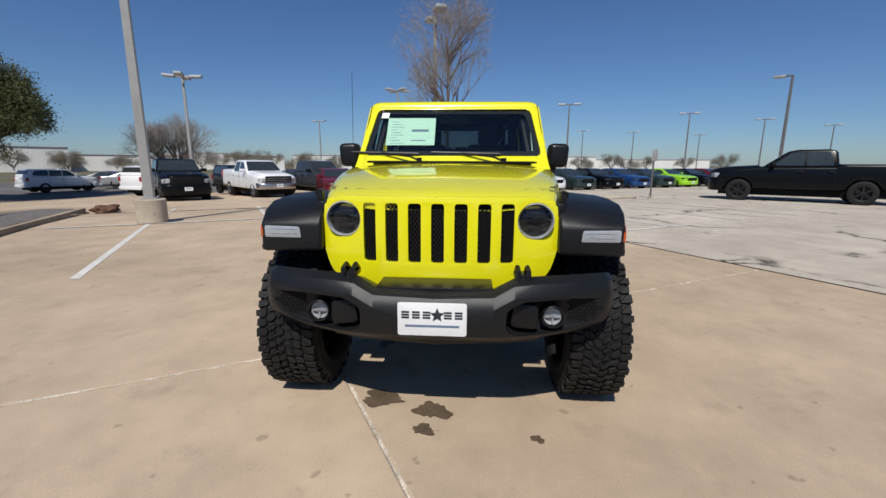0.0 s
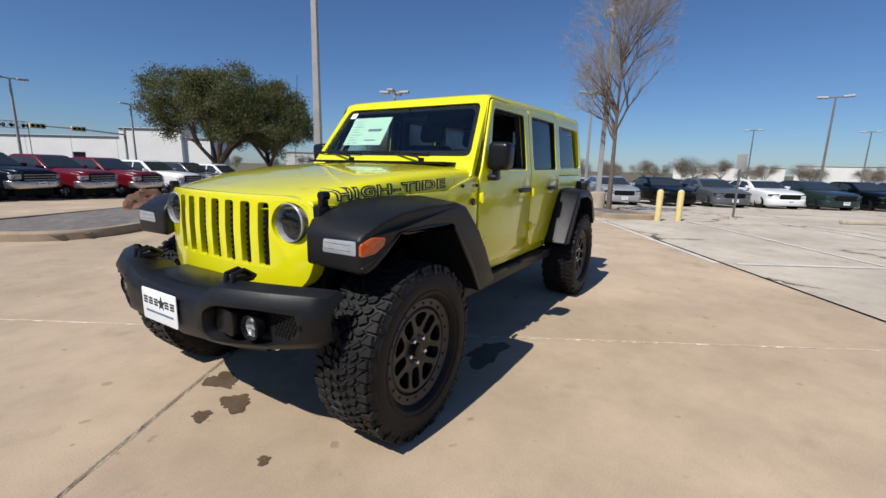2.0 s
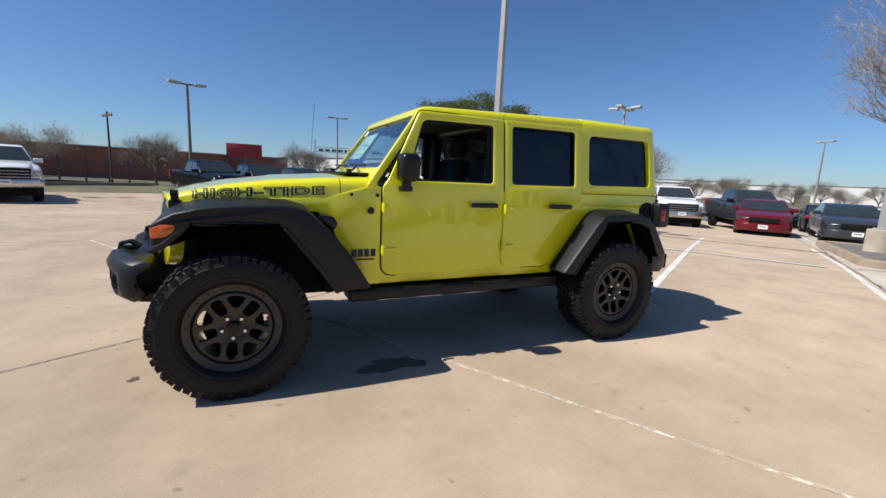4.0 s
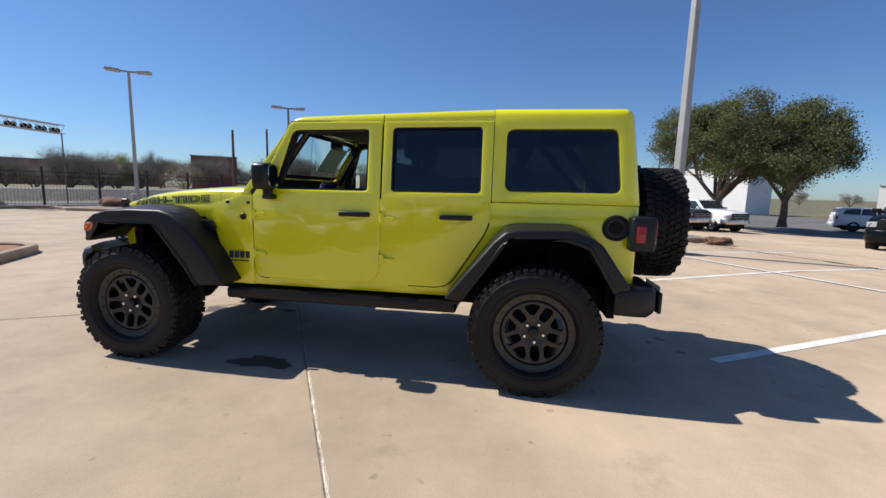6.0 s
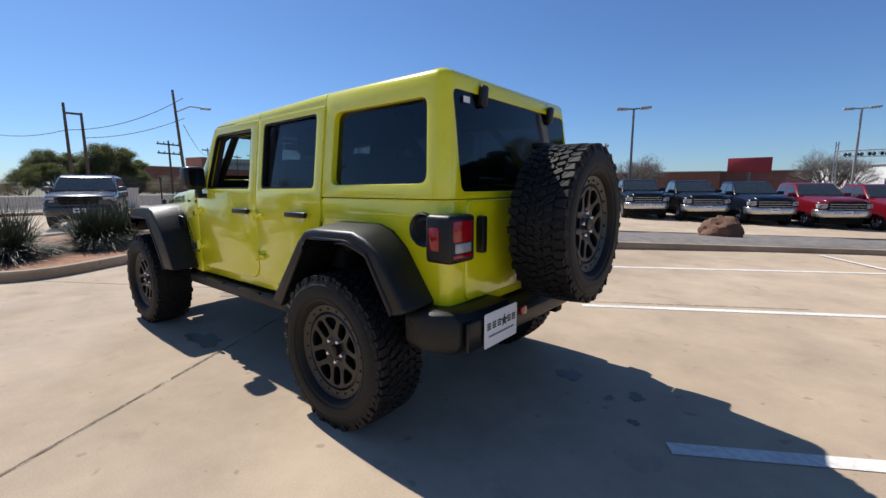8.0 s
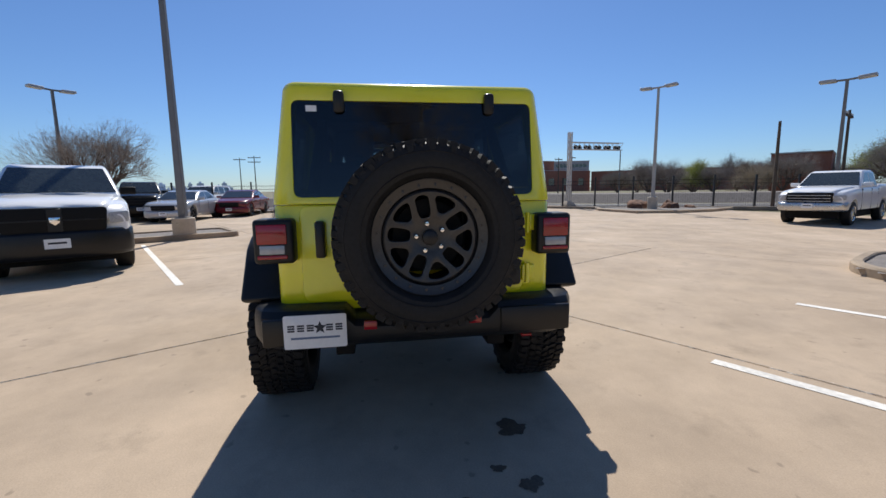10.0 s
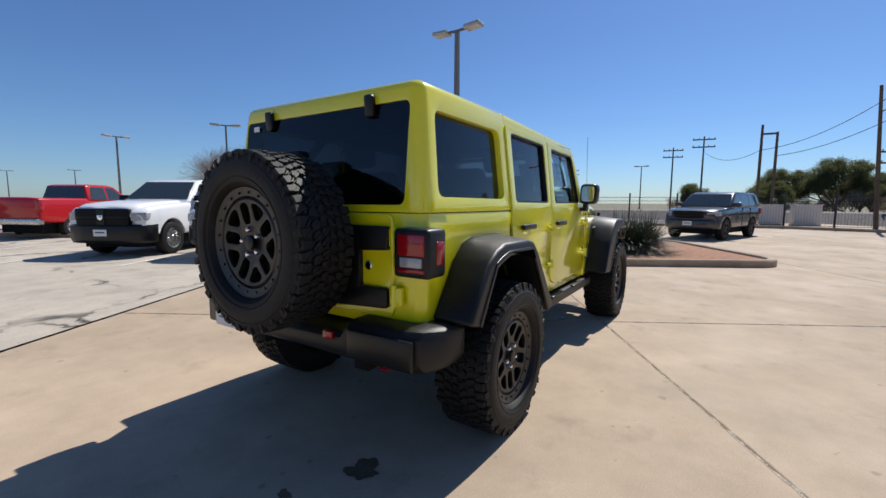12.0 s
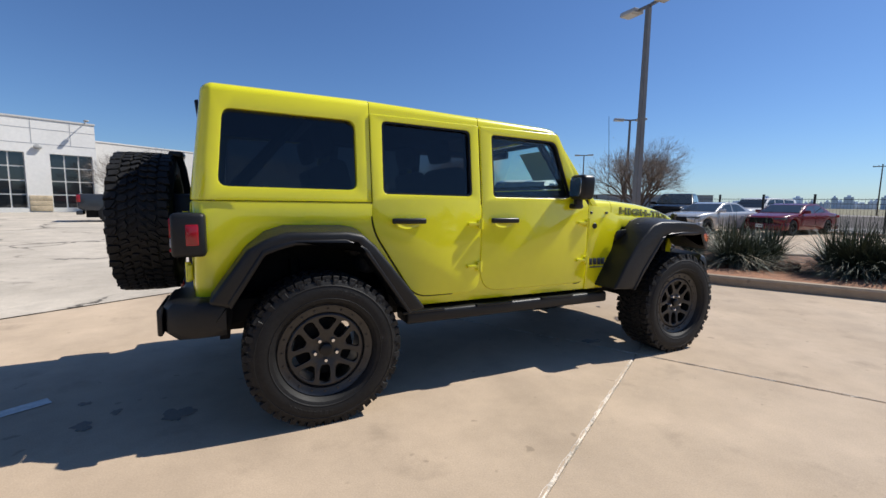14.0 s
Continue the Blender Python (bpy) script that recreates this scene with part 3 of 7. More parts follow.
for side in (1, -1):
    for loop, win, nm in ((FD, FW, "front_door"), (RD, RWIN, "rear_door")):
        door = part(nm, plate(loop, 0.781, 0.05, [win], side=side, segs=3), YEL, car)
        gw = [(x + (0.012 if x > sum(p[0] for p in win) / len(win) else -0.012), z + (0.012 if z > 1.53 else -0.012)) for x, z in win]
        if not (nm == "front_door" and side == 1):
            a, b = sorted((side * 0.752, side * 0.748))
            part("window_glass", solid(prism(gw, "y", a, b), warp=lean), SIDEG if nm == "front_door" else TINT, door).visible_shadow = False
        # rubber seal round the glass
        a, b = sorted((side * 0.748, side * 0.775))
        seal_in = [(x + (-0.011 if x > sum(p[0] for p in win) / len(win) else 0.011), z + (-0.011 if z > 1.53 else 0.011)) for x, z in win]
        part("window_seal", solid(prism(win, "y", a, b), [prism(seal_in, "y", -2, 2)], warp=lean), SAT, door)
        # dark shut line round the door and black inner trim round the glass
        a, b = sorted((side * 0.762, side * 0.7668))
        part("shut_line", solid(band(grown(loop, 0.0085), grown(loop, -0.004), a, b), warp=lean, cuts=(("z", 1.27),)), BLK, door, angle=0)
        a, b = sorted((side * 0.695, side * 0.728))
        part("inner_trim", solid(prism(grown(win, 0.05), "y", a, b), [prism(grown(win, -0.014), "y", -2, 2)], warp=lean), SEAT, door)
        # handle with its cup
        hx = -0.222 if nm == "front_door" else -0.95
        handle = joined(solid(block((hx - 0.115, -0.013, 1.131), (hx + 0.115, 0.014, 1.167)), bevel=0.011, segs=3), block((hx - 0.09, -0.035, 1.138), (hx - 0.066, 0.0, 1.16), 0.004), block((hx + 0.066, -0.035, 1.138), (hx + 0.09, 0.0, 1.16), 0.004))
        moved(handle, Matrix.Translation((0, side * 0.808, 0)) if side > 0 else Matrix.Translation((0, -0.808, 0)) @ Matrix.Scale(-1, 4, (0, 1, 0)))
        bmesh.ops.recalc_face_normals(handle, faces=handle.faces)
        part("handle", handle, SAT, door, "gloss dark door handle")
        cup = revolve([(1e-6, -0.004), (0.055, -0.004), (0.06, 0.004), (0.052, 0.002), (0.03, -0.002), (1e-6, -0.003)], 20)
        part("handle_cup", moved(cup, Matrix.Translation((hx, side * 0.783, 1.128)) @ Matrix.Diagonal((1.25, side, 0.5, 1))), YEL, door)
        # exposed hinges
        for hz in (1.125, 0.83):
            x0 = 0.575 if nm == "front_door" else -0.408
            h = joined(block((x0 - 0.105, 0, hz - 0.012), (x0 - 0.0, 0.022, hz + 0.012), 0.006), block((x0 - 0.03, 0, hz - 0.03), (x0 + 0.008, 0.026, hz + 0.03), 0.007), moved(drum(0.013, -0.036, 0.036, 12), Matrix.Translation((x0 - 0.008, 0.022, hz))))
            moved(h, Matrix.Translation((0, side * 0.779, 0)) @ Matrix.Diagonal((1, side, 1, 1)))
            bmesh.ops.recalc_face_normals(h, faces=h.faces)
            part("hinge", h, YEL, door)
    # quarter glass
    a, b = sorted((side * 0.735, side * 0.731))
    q = [(x + (0.012 if x > -1.6 else -0.012), z + (0.012 if z > 1.53 else -0.012)) for x, z in QW]
    part("quarter_window", solid(prism(q, "y", a, b), warp=lean), TINT, car).visible_shadow = False
    # front side panel below the bonnet, narrowing to the nose
    fp = [(0.583, 0.585), (0.583, 1.262), (0.66, 1.262), (0.93, 1.186), (1.9, 1.128), (1.9, 1.04), (1.74, 1.045), (1.0, 1.085), (0.90, 0.98), (0.79, 0.585)]
    a, b = sorted((side * 0.70, side * 0.774))

    def nose(co, s=side):
        x, y, z = co
        return sweep((x, y - s * 0.15 * min(1.0, max(0.0, (x - 0.66) / 1.25)), z))

    part("side_panel", solid(prism(fp, "y", a, b), bevel=0.008, warp=nose, cuts=(("x", 0.9), ("x", 1.3), ("x", 1.6))), YEL, car)
    # vent behind the front arch
    vent = part("fender_vent", moved(solid(prism(rounded([(0.895, 0.97), (1.0, 1.04), (1.0, 1.07), (0.905, 1.06), (0.875, 1.01)], 0.02), "y", 0, 0.02), bevel=0.006), Matrix.Translation((0, side * 0.765 - (0.02 if side < 0 else 0), 0))), SAT, car)
    # round badge and hood bumper studs
    part("round_badge", moved(drum(0.023, -0.004, 0.008, 20, "y", chamfer=0.003), Matrix.Translation((0.655, side * 0.776, 1.10))), SAT, car)
    for sx, sz in ((0.785, 1.205), (0.61, 1.205)):
        part("stud", moved(drum(0.011, -0.006, 0.008, 12, "y", chamfer=0.002), Matrix.Translation((sx, side * (0.765 if sx > 0.7 else 0.776), sz))), SAT, car)
    # plain bars for the maker's badge on the side
    for k in range(4):
        part("badge_bar", moved(block((-0.017, -0.002, -0.026), (0.017, 0.002, 0.026), 0.001), Matrix.Translation((0.765 - k * 0.044, side * 0.772, 0.81))), INK, car)
    part("badge_bar", moved(block((-0.075, -0.002, -0.005), (0.075, 0.002, 0.005), 0.001), Matrix.Translation((0.70, side * 0.773, 0.765))), INK, car)

# fuel filler on the left rear quarter
ff = part("fuel_filler", moved(revolve([(0.085, -0.002), (0.085, 0.010), (0.078, 0.016), (0.068, 0.011), (0.063, 0.003), (1e-6, 0.002)], 32), Matrix.Translation((-1.985, 0.767, 1.115))), SAT, car, "round black fuel filler recess")
part("filler_cap", moved(revolve([(0.045, 0.002), (0.042, 0.012), (0.014, 0.015), (1e-6, 0.015)], 20), Matrix.Translation((-1.985, 0.767, 1.115))), BLK, ff)

# roof in two panels with rounded edges
def roof(xs, name):
    rings = []
    for x, zt, drop in xs:
        half = [(0.703, -0.09), (0.701, -0.05), (0.693, -0.022), (0.673, -0.006), (0.63, 0.0), (0.4, 0.003), (0.0, 0.004)]
        half = [(y, zt + d * drop) for y, d in half]
        under = [(0.6, zt - 0.075 * drop), (0.0, zt - 0.06 * drop)]
        right = [(x, y, z) for y, z in half]
        left = [(x, -y, z) for y, z in half[::-1][1:]]
        rings.append(right + left + [(x, -under[0][0], under[0][1]), (x, 0, under[1][1]), (x, under[0][0], under[0][1])])
    return part(name, loft(rings), YEL, car)


roof([(0.305, 1.795, 0.15), (0.292, 1.82, 0.6), (0.262, 1.836, 0.9), (0.2, 1.846, 1), (0.0, 1.853, 1), (-0.2, 1.86, 1), (-0.404, 1.867, 1)], "front_roof_panel")
roof([(-0.410, 1.867, 1), (-0.7, 1.876, 1), (-1.0, 1.886, 1), (-1.183, 1.891, 1)], "rear_roof_panel")

# windscreen frame
def rake(co):
    x, y, z = co
    return (x + 0.635 - (z - 1.33) * 0.72, y, z)


WF = rounded([(-0.768, 1.262), (0.768, 1.262), (0.752, 1.34), (0.682, 1.815), (-0.682, 1.815), (-0.752, 1.34)], [0.01, 0.01, 0.05, 0.05, 0.05, 0.05], 4)
WG = rounded([(-0.705, 1.392), (0.705, 1.392), (0.638, 1.772), (-0.638, 1.772)], 0.05, 5)
part("windscreen_frame", solid(prism(WF, "x", -0.055, 0.0), [prism(WG, "x", -1, 1)], bevel=0.012, segs=3, warp=rake), YEL, car)
part("pillar_trim", solid(prism(grown(WF, -0.012), "x", -0.085, -0.0555), [prism(grown(WG, 0.008), "x", -1, 1)], bevel=0.008, warp=rake), SEAT, car, "black trim inside the windscreen frame")
wgl = [(y * 1.012, z + (0.006 if z > 1.6 else -0.006)) for y, z in WG]
windscreen = part("windscreen", solid(prism(wgl, "x", -0.022, -0.018), warp=rake), CLEAR, car)
windscreen.visible_shadow = False
band = rounded([(-0.70, 1.397), (0.70, 1.397), (0.633, 1.768), (-0.633, 1.768)], 0.05, 5)
inner_band = rounded([(-0.665, 1.43), (0.665, 1.43), (0.60, 1.735), (-0.60, 1.735)], 0.05, 5)
part("windscreen_band", solid(prism(band, "x", -0.027, -0.0245), [prism(inner_band, "x", -1, 1)], warp=rake), BLK, windscreen)
# price sheet and small label behind the windscreen, with unreadable print as bars
sheet_y = (-0.545, -0.145)
sticker = part("price_sheet", solid(prism([(sheet_y[0], 1.475), (sheet_y[1], 1.475), (sheet_y[1], 1.70), (sheet_y[0], 1.70)], "x", -0.0235, -0.0230), warp=rake), GRNP, windscreen, "pale green price sheet")
for k in range(9):
    y1, z0 = -0.40 - 0.03 * (k % 3), 1.49 + k * 0.022
    part("print_bar", solid(prism([(-0.51, z0), (y1, z0), (y1, z0 + 0.004), (-0.51, z0 + 0.004)], "x", -0.0228, -0.0226), warp=rake), BLUE, sticker)
for z0, z1, y1 in ((1.585, 1.605, -0.20), (1.51, 1.518, -0.22)):
    part("print_bar", solid(prism([(-0.34, z0), (y1, z0), (y1, z1), (-0.34, z1)], "x", -0.0228, -0.0226), warp=rake), BLUE, sticker)
part("small_label", solid(prism([(-0.61, 1.70), (-0.545, 1.70), (-0.54, 1.745), (-0.603, 1.745)], "x", -0.0165, -0.016), warp=rake), PAPER, windscreen, "small white paper label")

# bonnet and scuttle
def bonnet_profile(x):
    """Half width and the section (share of the half width, height) of the bonnet at x."""
    st = [(0.60, 1.345, 0.765), (0.93, 1.328, 0.738), (1.25, 1.302, 0.695), (1.55, 1.258, 0.652), (1.75, 1.215, 0.622), (1.86, 1.185, 0.60), (1.915, 1.163, 0.585), (1.93, 1.145, 0.575)]
    zc, w = st[-1][1:]
    for (xa, za, wa), (xb, zb, wb) in zip(st, st[1:]):
        if x <= xb + 1e-6:
            f = (x - xa) / (xb - xa)
            zc, w = za + (zb - za) * f, wa + (wb - wa) * f
            break
    e = min(1.19 - 0.056 * max(0.0, x - 0.93) / 0.97, zc - 0.012)
    h = zc - e
    return w, [(1.0, e - 0.012), (0.999, e + 0.004), (0.996, e + h * 0.4), (0.988, e + h * 0.58), (0.965, e + h * 0.73), (0.91, e + h * 0.83), (0.80, e + h * 0.89), (0.62, e + h * 0.94), (0.42, e + h * 0.98), (0.2, zc), (0.0, zc + 0.002)], e


def bonnet_ring(x):
    w, prof, e = bonnet_profile(x)
    right = [(x, w * a, z) for a, z in prof]
    left = [(x, -w * a, z) for a, z in prof[::-1][1:]]
    return [sweep(p) for p in right + left + [(x, -0.3, e - 0.03), (x, 0.3, e - 0.03)]]


def bonnet_side(x, z):
    w, prof, _ = bonnet_profile(x)
    for (a0, z0), (a1, z1) in zip(prof, prof[1:]):
        if z0 <= z <= z1:
            return w * (a0 + (a1 - a0) * (z - z0) / (z1 - z0))
    return w


bonnet = part("bonnet", loft([bonnet_ring(x) for x in (0.858, 0.93, 1.05, 1.25, 1.4, 1.55, 1.65, 1.75, 1.81, 1.86, 1.895, 1.915)]), YEL, car, angle=50)
part("scuttle", loft([bonnet_ring(x) for x in (0.60, 0.70, 0.78, 0.852)]), YEL, car, angle=50)
part("scuttle_grille", solid(block((0.63, -0.62, 1.335), (0.80, 0.62, 1.351)), bevel=0.006), BLK, car)
for y0 in (-0.34, 0.30):
    arm = joined(tube([(0.72, y0 + 0.1, 1.352), (0.66, y0 + 0.02, 1.385), (0.595, y0 - 0.22, 1.412)], 0.008), tube([(0.60, y0 + 0.08, 1.407), (0.588, y0 - 0.46, 1.418)], 0.009, 6), moved(drum(0.02, 0, 0.03, 12), Matrix.Translation((0.72, y0 + 0.1, 1.345))))
    part("wiper", arm, SAT, car)
for side in (1, -1):
    part("washer_jet", moved(solid(block((-0.02, -0.05, 0), (0.02, 0.05, 0.014)), bevel=0.005), Matrix.Translation((0.69, side * 0.60, 1.335))), SAT, car)
    latch = joined(solid(block((-0.035, -0.03, -0.04), (0.035, 0.018, 0.035)), bevel=0.012), solid(block((-0.022, -0.012, 0.02), (0.022, 0.022, 0.085)), bevel=0.014), moved(drum(0.02, -0.02, 0.02, 12, "x"), Matrix.Translation((0.0, 0.01, 0.075))))
    part("bonnet_latch", moved(latch, Matrix.Translation((1.80, side * 0.618, 1.105)) @ Matrix.Diagonal((1, side, 1, 1))), SAT, car)
    # bonnet lettering, outlined in black on both sides
    word = lettering("HIGH-TIDE", 0.072, 0.001, 1.12, 0.006)
    inner = lettering("HIGH-TIDE", 0.072, 0.001, 1.12, -0.0026)
    reach = max(v.co.x for v in word.verts)
    for bmw in (word, inner):
        for k in range(-9, 10):
            bmesh.ops.bisect_plane(bmw, geom=list(bmw.verts) + list(bmw.edges) + list(bmw.faces), plane_co=(0, k * 0.0052, 0), plane_no=(0, 1, 0))
    for bmw, mat_, out_, nm in ((word, INK, 0.0025, "bonnet_lettering"), (inner, YEL, 0.004, "bonnet_lettering_fill")):
        for v in bmw.verts:
            x = 1.372 - side * v.co.x * 0.42 / reach
            z = bonnet_profile(x)[2] + 0.034 + v.co.y * 0.7
            v.co = Vector(sweep((x, side * (bonnet_side(x, z) + out_ + v.co.z * 0.5), z)))
        bmesh.ops.recalc_face_normals(bmw, faces=bmw.faces)
        part(nm, bmw, mat_, bonnet, "black outlined decal letters" if mat_ is INK else "", angle=0)

# grille panel with seven slots and two lamp openings
GO = rounded([(-0.46, 0.715), (0.46, 0.715), (0.565, 0.78), (0.632, 1.0), (0.60, 1.13), (0.50, 1.172), (-0.50, 1.172), (-0.60, 1.13), (-0.632, 1.0), (-0.565, 0.78)], [0.05, 0.05, 0.06, 0.1, 0.06, 0.06, 0.06, 0.06, 0.1, 0.06], 4)
cut = []
for k in range(7):
    y = (k - 3) * 0.1145
    cut.append(prism(rounded([(y - 0.032, 0.842), (y + 0.032, 0.842), (y + 0.032, 1.138), (y - 0.032, 1.138)], 0.016, 3), "x", 1.8, 2.1))
for side in (1, -1):
    cut.append(moved(drum(0.092, 1.70, 2.1, 36, "x"), Matrix.Translation((0, side * 0.483, 1.053))))


def face_lean(co):
    x, y, z = co
    return (x - 0.10 * max(0.0, z - 1.0) * 0.6 - 0.11 * (abs(y) / 0.63) ** 2.5, y, z)


part("grille_panel", solid(prism(GO, "x", 1.86, 1.935), cut, bevel=0.009, segs=3, warp=face_lean, cuts=[("y", k * 0.0975) for k in range(-6, 7)] + [("z", 1.0), ("z", 0.835), ("z", 1.145)]), YEL, car)
mesh_parts = [block((1.896, y0, 0.825), (1.902, y0 + 0.1, 1.168)) for y0 in (-0.4, -0.3, -0.2, -0.1, 0.0, 0.1, 0.2, 0.3)]
for k in range(7):
    y = (k - 3) * 0.1145
    for r in range(23):
        for c in (-1, 0, 1):
            z = 0.848 + r * 0.0135
            oy = 0.0095 if r % 2 else 0.0
            if abs(c * 0.019 + oy) < 0.03:
                mesh_parts.append(moved(drum(0.0072, 0.0, 0.010, 6, "x"), Matrix.Translation((1.902, y + c * 0.019 + oy, z))))
part("grille_mesh", solid(joined(*mesh_parts), warp=face_lean), BLK, car, "black honeycomb grille inserts")
for side in (1, -1):
    lamp = part("headlamp", moved(revolve([(0.0895, 0.05), (0.091, 0.058), (0.086, 0.062), (0.081, 0.05), (0.078, -0.02), (1e-6, -0.04)], 36, "x"), Matrix.Translation((1.818, side * 0.483, 1.053))), LAMPR, car, "round headlamp with dark projector halves")
    part("projector", moved(joined(block((-0.03, -0.076, -0.006), (0.028, 0.076, 0.006)), moved(drum(0.012, 0.0, 0.03, 12, "x"), Matrix()), block((-0.02, -0.05, 0.02), (0.018, 0.05, 0.045), 0.006), block((-0.02, -0.042, -0.05), (0.016, 0.042, -0.026), 0.006)), Matrix.Translation((1.833, side * 0.483, 1.053))), SAT, lamp)
    part("lamp_reflector", moved(revolve([(0.078, 0.03), (0.066, 0.012), (1e-6, 0.006)], 28, "x"), Matrix.Translation((1.824, side * 0.483, 1.053))), LAMPD, lamp)
    part("lamp_lens", moved(revolve([(0.083, 0.052), (0.065, 0.062), (0.04, 0.068), (1e-6, 0.07)], 28, "x"), Matrix.Translation((1.818, side * 0.483, 1.053))), LENS, lamp).visible_shadow = False

# front bumper
def bumper_ring(y, xf, zb, zt, xb=1.97):
    return [(xb, y, zb), (xf - 0.06, y, zb - 0.005), (xf - 0.015, y, zb + 0.03), (xf, y, zb + 0.075), (xf - 0.002, y, zt - 0.07), (xf - 0.03, y, zt - 0.022), (xf - 0.09, y, zt), (xb, y, zt - 0.05 * min(1.0, abs(y) / 0.3))]


FB = [(-0.85, 1.99, 0.64, 0.79), (-0.838, 2.02, 0.61, 0.815), (-0.80, 2.06, 0.585, 0.825), (-0.62, 2.145, 0.565, 0.832), (-0.46, 2.19, 0.552, 0.832), (-0.36, 2.21, 0.545, 0.825), (-0.27, 2.212, 0.54, 0.772), (0, 2.214, 0.538, 0.762)]
FB = FB + [(-y, a, b, c) for y, a, b, c in FB[::-1][1:]]
pods = []
for side in (1, -1):
    loop = rounded([(side * 0.325, 0.60), (side * 0.40, 0.575), (side * 0.62, 0.587), (side * 0.79, 0.64), (side * 0.80, 0.725), (side * 0.62, 0.745), (side * 0.40, 0.74), (side * 0.325, 0.70)], 0.03, 3)
    pods.append(prism(loop, "x", 2.075, 2.4))
bumper = part("front_bumper", solid(loft([bumper_ring(*s) for s in FB]), pods, bevel=0.007), PLA, car, "matt black steel front bumper")
part("bumper_valance", loft([[(1.95, y, 0.49), (2.13 - 0.1 * (abs(y) / 0.5) ** 2, y, 0.50), (2.16 - 0.1 * (abs(y) / 0.5) ** 2, y, 0.55), (1.95, y, 0.55)] for y in (-0.5, -0.35, 0, 0.35, 0.5)]), PLA, bumper)
part("bumper_top_pad", solid(block((1.95, -0.27, 0.755), (2.13, 0.27, 0.775)), bevel=0.006), SAT, bumper)
for side in (1, -1):
    pod = part("fog_lamp_pod", solid(prism(rounded([(side * 0.345, 0.61), (side * 0.47, 0.60), (side * 0.47, 0.715), (side * 0.36, 0.72)], 0.025, 3), "x", 2.09, 2.165), bevel=0.014), SAT, bumper)
    part("pod_mesh", joined(*[moved(drum(0.0085, 0.0, 0.02, 6, "x"), Matrix.Translation((2.06, side * (0.625 + c * 0.0195 + (0.0098 if r % 2 else 0.0)), 0.632 + r * 0.0168))) for r in range(6) for c in range(8 - abs(r - 3))]), BLK, bumper)
    fog = part("fog_lamp", moved(revolve([(0.052, -0.02), (0.054, 0.02), (0.048, 0.026), (0.044, 0.014), (0.04, -0.015), (1e-6, -0.025)], 28, "x"), Matrix.Translation((2.118, side * 0.54, 0.652))), SAT, bumper)
    part("fog_reflector", moved(joined(revolve([(0.04, 0.008), (0.028, -0.006), (1e-6, -0.01)], 20, "x"), block((-0.005, -0.034, -0.004), (0.012, 0.034, 0.004)), block((-0.005, -0.004, -0.034), (0.012, 0.004, 0.0))), Matrix.Translation((2.118, side * 0.54, 0.652))), LAMPR, fog)
    part("fog_lens", moved(revolve([(0.045, 0.012), (0.03, 0.02), (1e-6, 0.024)], 20, "x"), Matrix.Translation((2.12, side * 0.54, 0.652))), LENS, fog).visible_shadow = False
    hook = joined(tube([(2.02, side * 0.40 - 0.02, 0.83), (2.07, side * 0.40 - 0.02, 0.865), (2.12, side * 0.40 - 0.02, 0.855), (2.13, side * 0.40 - 0.02, 0.80)], 0.012), tube([(2.02, side * 0.40 + 0.025, 0.83), (2.07, side * 0.40 + 0.025, 0.865), (2.12, side * 0.40 + 0.025, 0.855), (2.13, side * 0.40 + 0.025, 0.80)], 0.012), solid(block((2.03, side * 0.40 - 0.035, 0.815), (2.12, side * 0.40 + 0.04, 0.84)), bevel=0.006))
    part("tow_hook", hook, SAT, bumper)


def dealer_plate(parent, m, w=0.305, h=0.152):
    """White dealer plate; the brand name stands as plain bars round a star."""
    pl = part("plate", moved(solid(prism(rounded([(-w / 2, -h / 2), (w / 2, -h / 2), (w / 2, h / 2), (-w / 2, h / 2)], 0.012), "x", 0, 0.004), bevel=0.001), m), PAPER, parent, "white plate with dark bars and a star")
    bars = []
    for k in range(6):
        if k == 3:
            continue
        y = -0.118 + k * 0.047
        for z in (0.003, 0.0155, 0.028):
            bars.append(block((0.0045, y - 0.017, z), (0.0055, y + 0.017, z + 0.0085)))
    pts = []
    for k in range(10):
        a, r = math.pi / 2 + k * math.pi / 5, 0.034 if k % 2 == 0 else 0.015
        pts.append((0.023 + r * math.cos(a), 0.02 + r * math.sin(a)))
    bars.append(prism(pts, "x", 0.0045, 0.006))
    part("plate_print", moved(joined(*bars), m), INK, pl, angle=0)
    part("plate_bar", moved(block((0.0045, -0.12, -0.036), (0.0055, 0.12, -0.026)), m), BLUE, pl, angle=0)
    return pl


dealer_plate(bumper, Matrix.Translation((2.22, 0, 0.658)))

# wheel arches
FO = [(1.888, 0.885), (1.888, 1.03), (1.855, 1.082), (1.775, 1.124), (1.64, 1.156), (1.45, 1.172), (1.20, 1.174), (1.10, 1.148), (1.02, 1.08), (0.93, 0.965), (0.83, 0.84), (0.69, 0.618)]
FI = [(0.925, 0.60), (1.02, 0.74), (1.215, 0.99), (1.255, 1.03), (1.31, 1.052), (1.45, 1.06), (1.64, 1.058), (1.69, 1.035), (1.76, 0.96), (1.82, 0.905), (1.865, 0.885)]
RO = [(-0.90, 0.62), (-1.222, 1.05), (-1.295, 1.115), (-1.38, 1.132), (-1.70, 1.135), (-1.79, 1.105), (-1.88, 1.02), (-2.06, 0.755)]
RI = [(-1.955, 0.72), (-1.80, 0.99), (-1.74, 1.045), (-1.66, 1.068), (-1.40, 1.066), (-1.33, 1.035), (-1.285, 0.98), (-1.02, 0.605)]
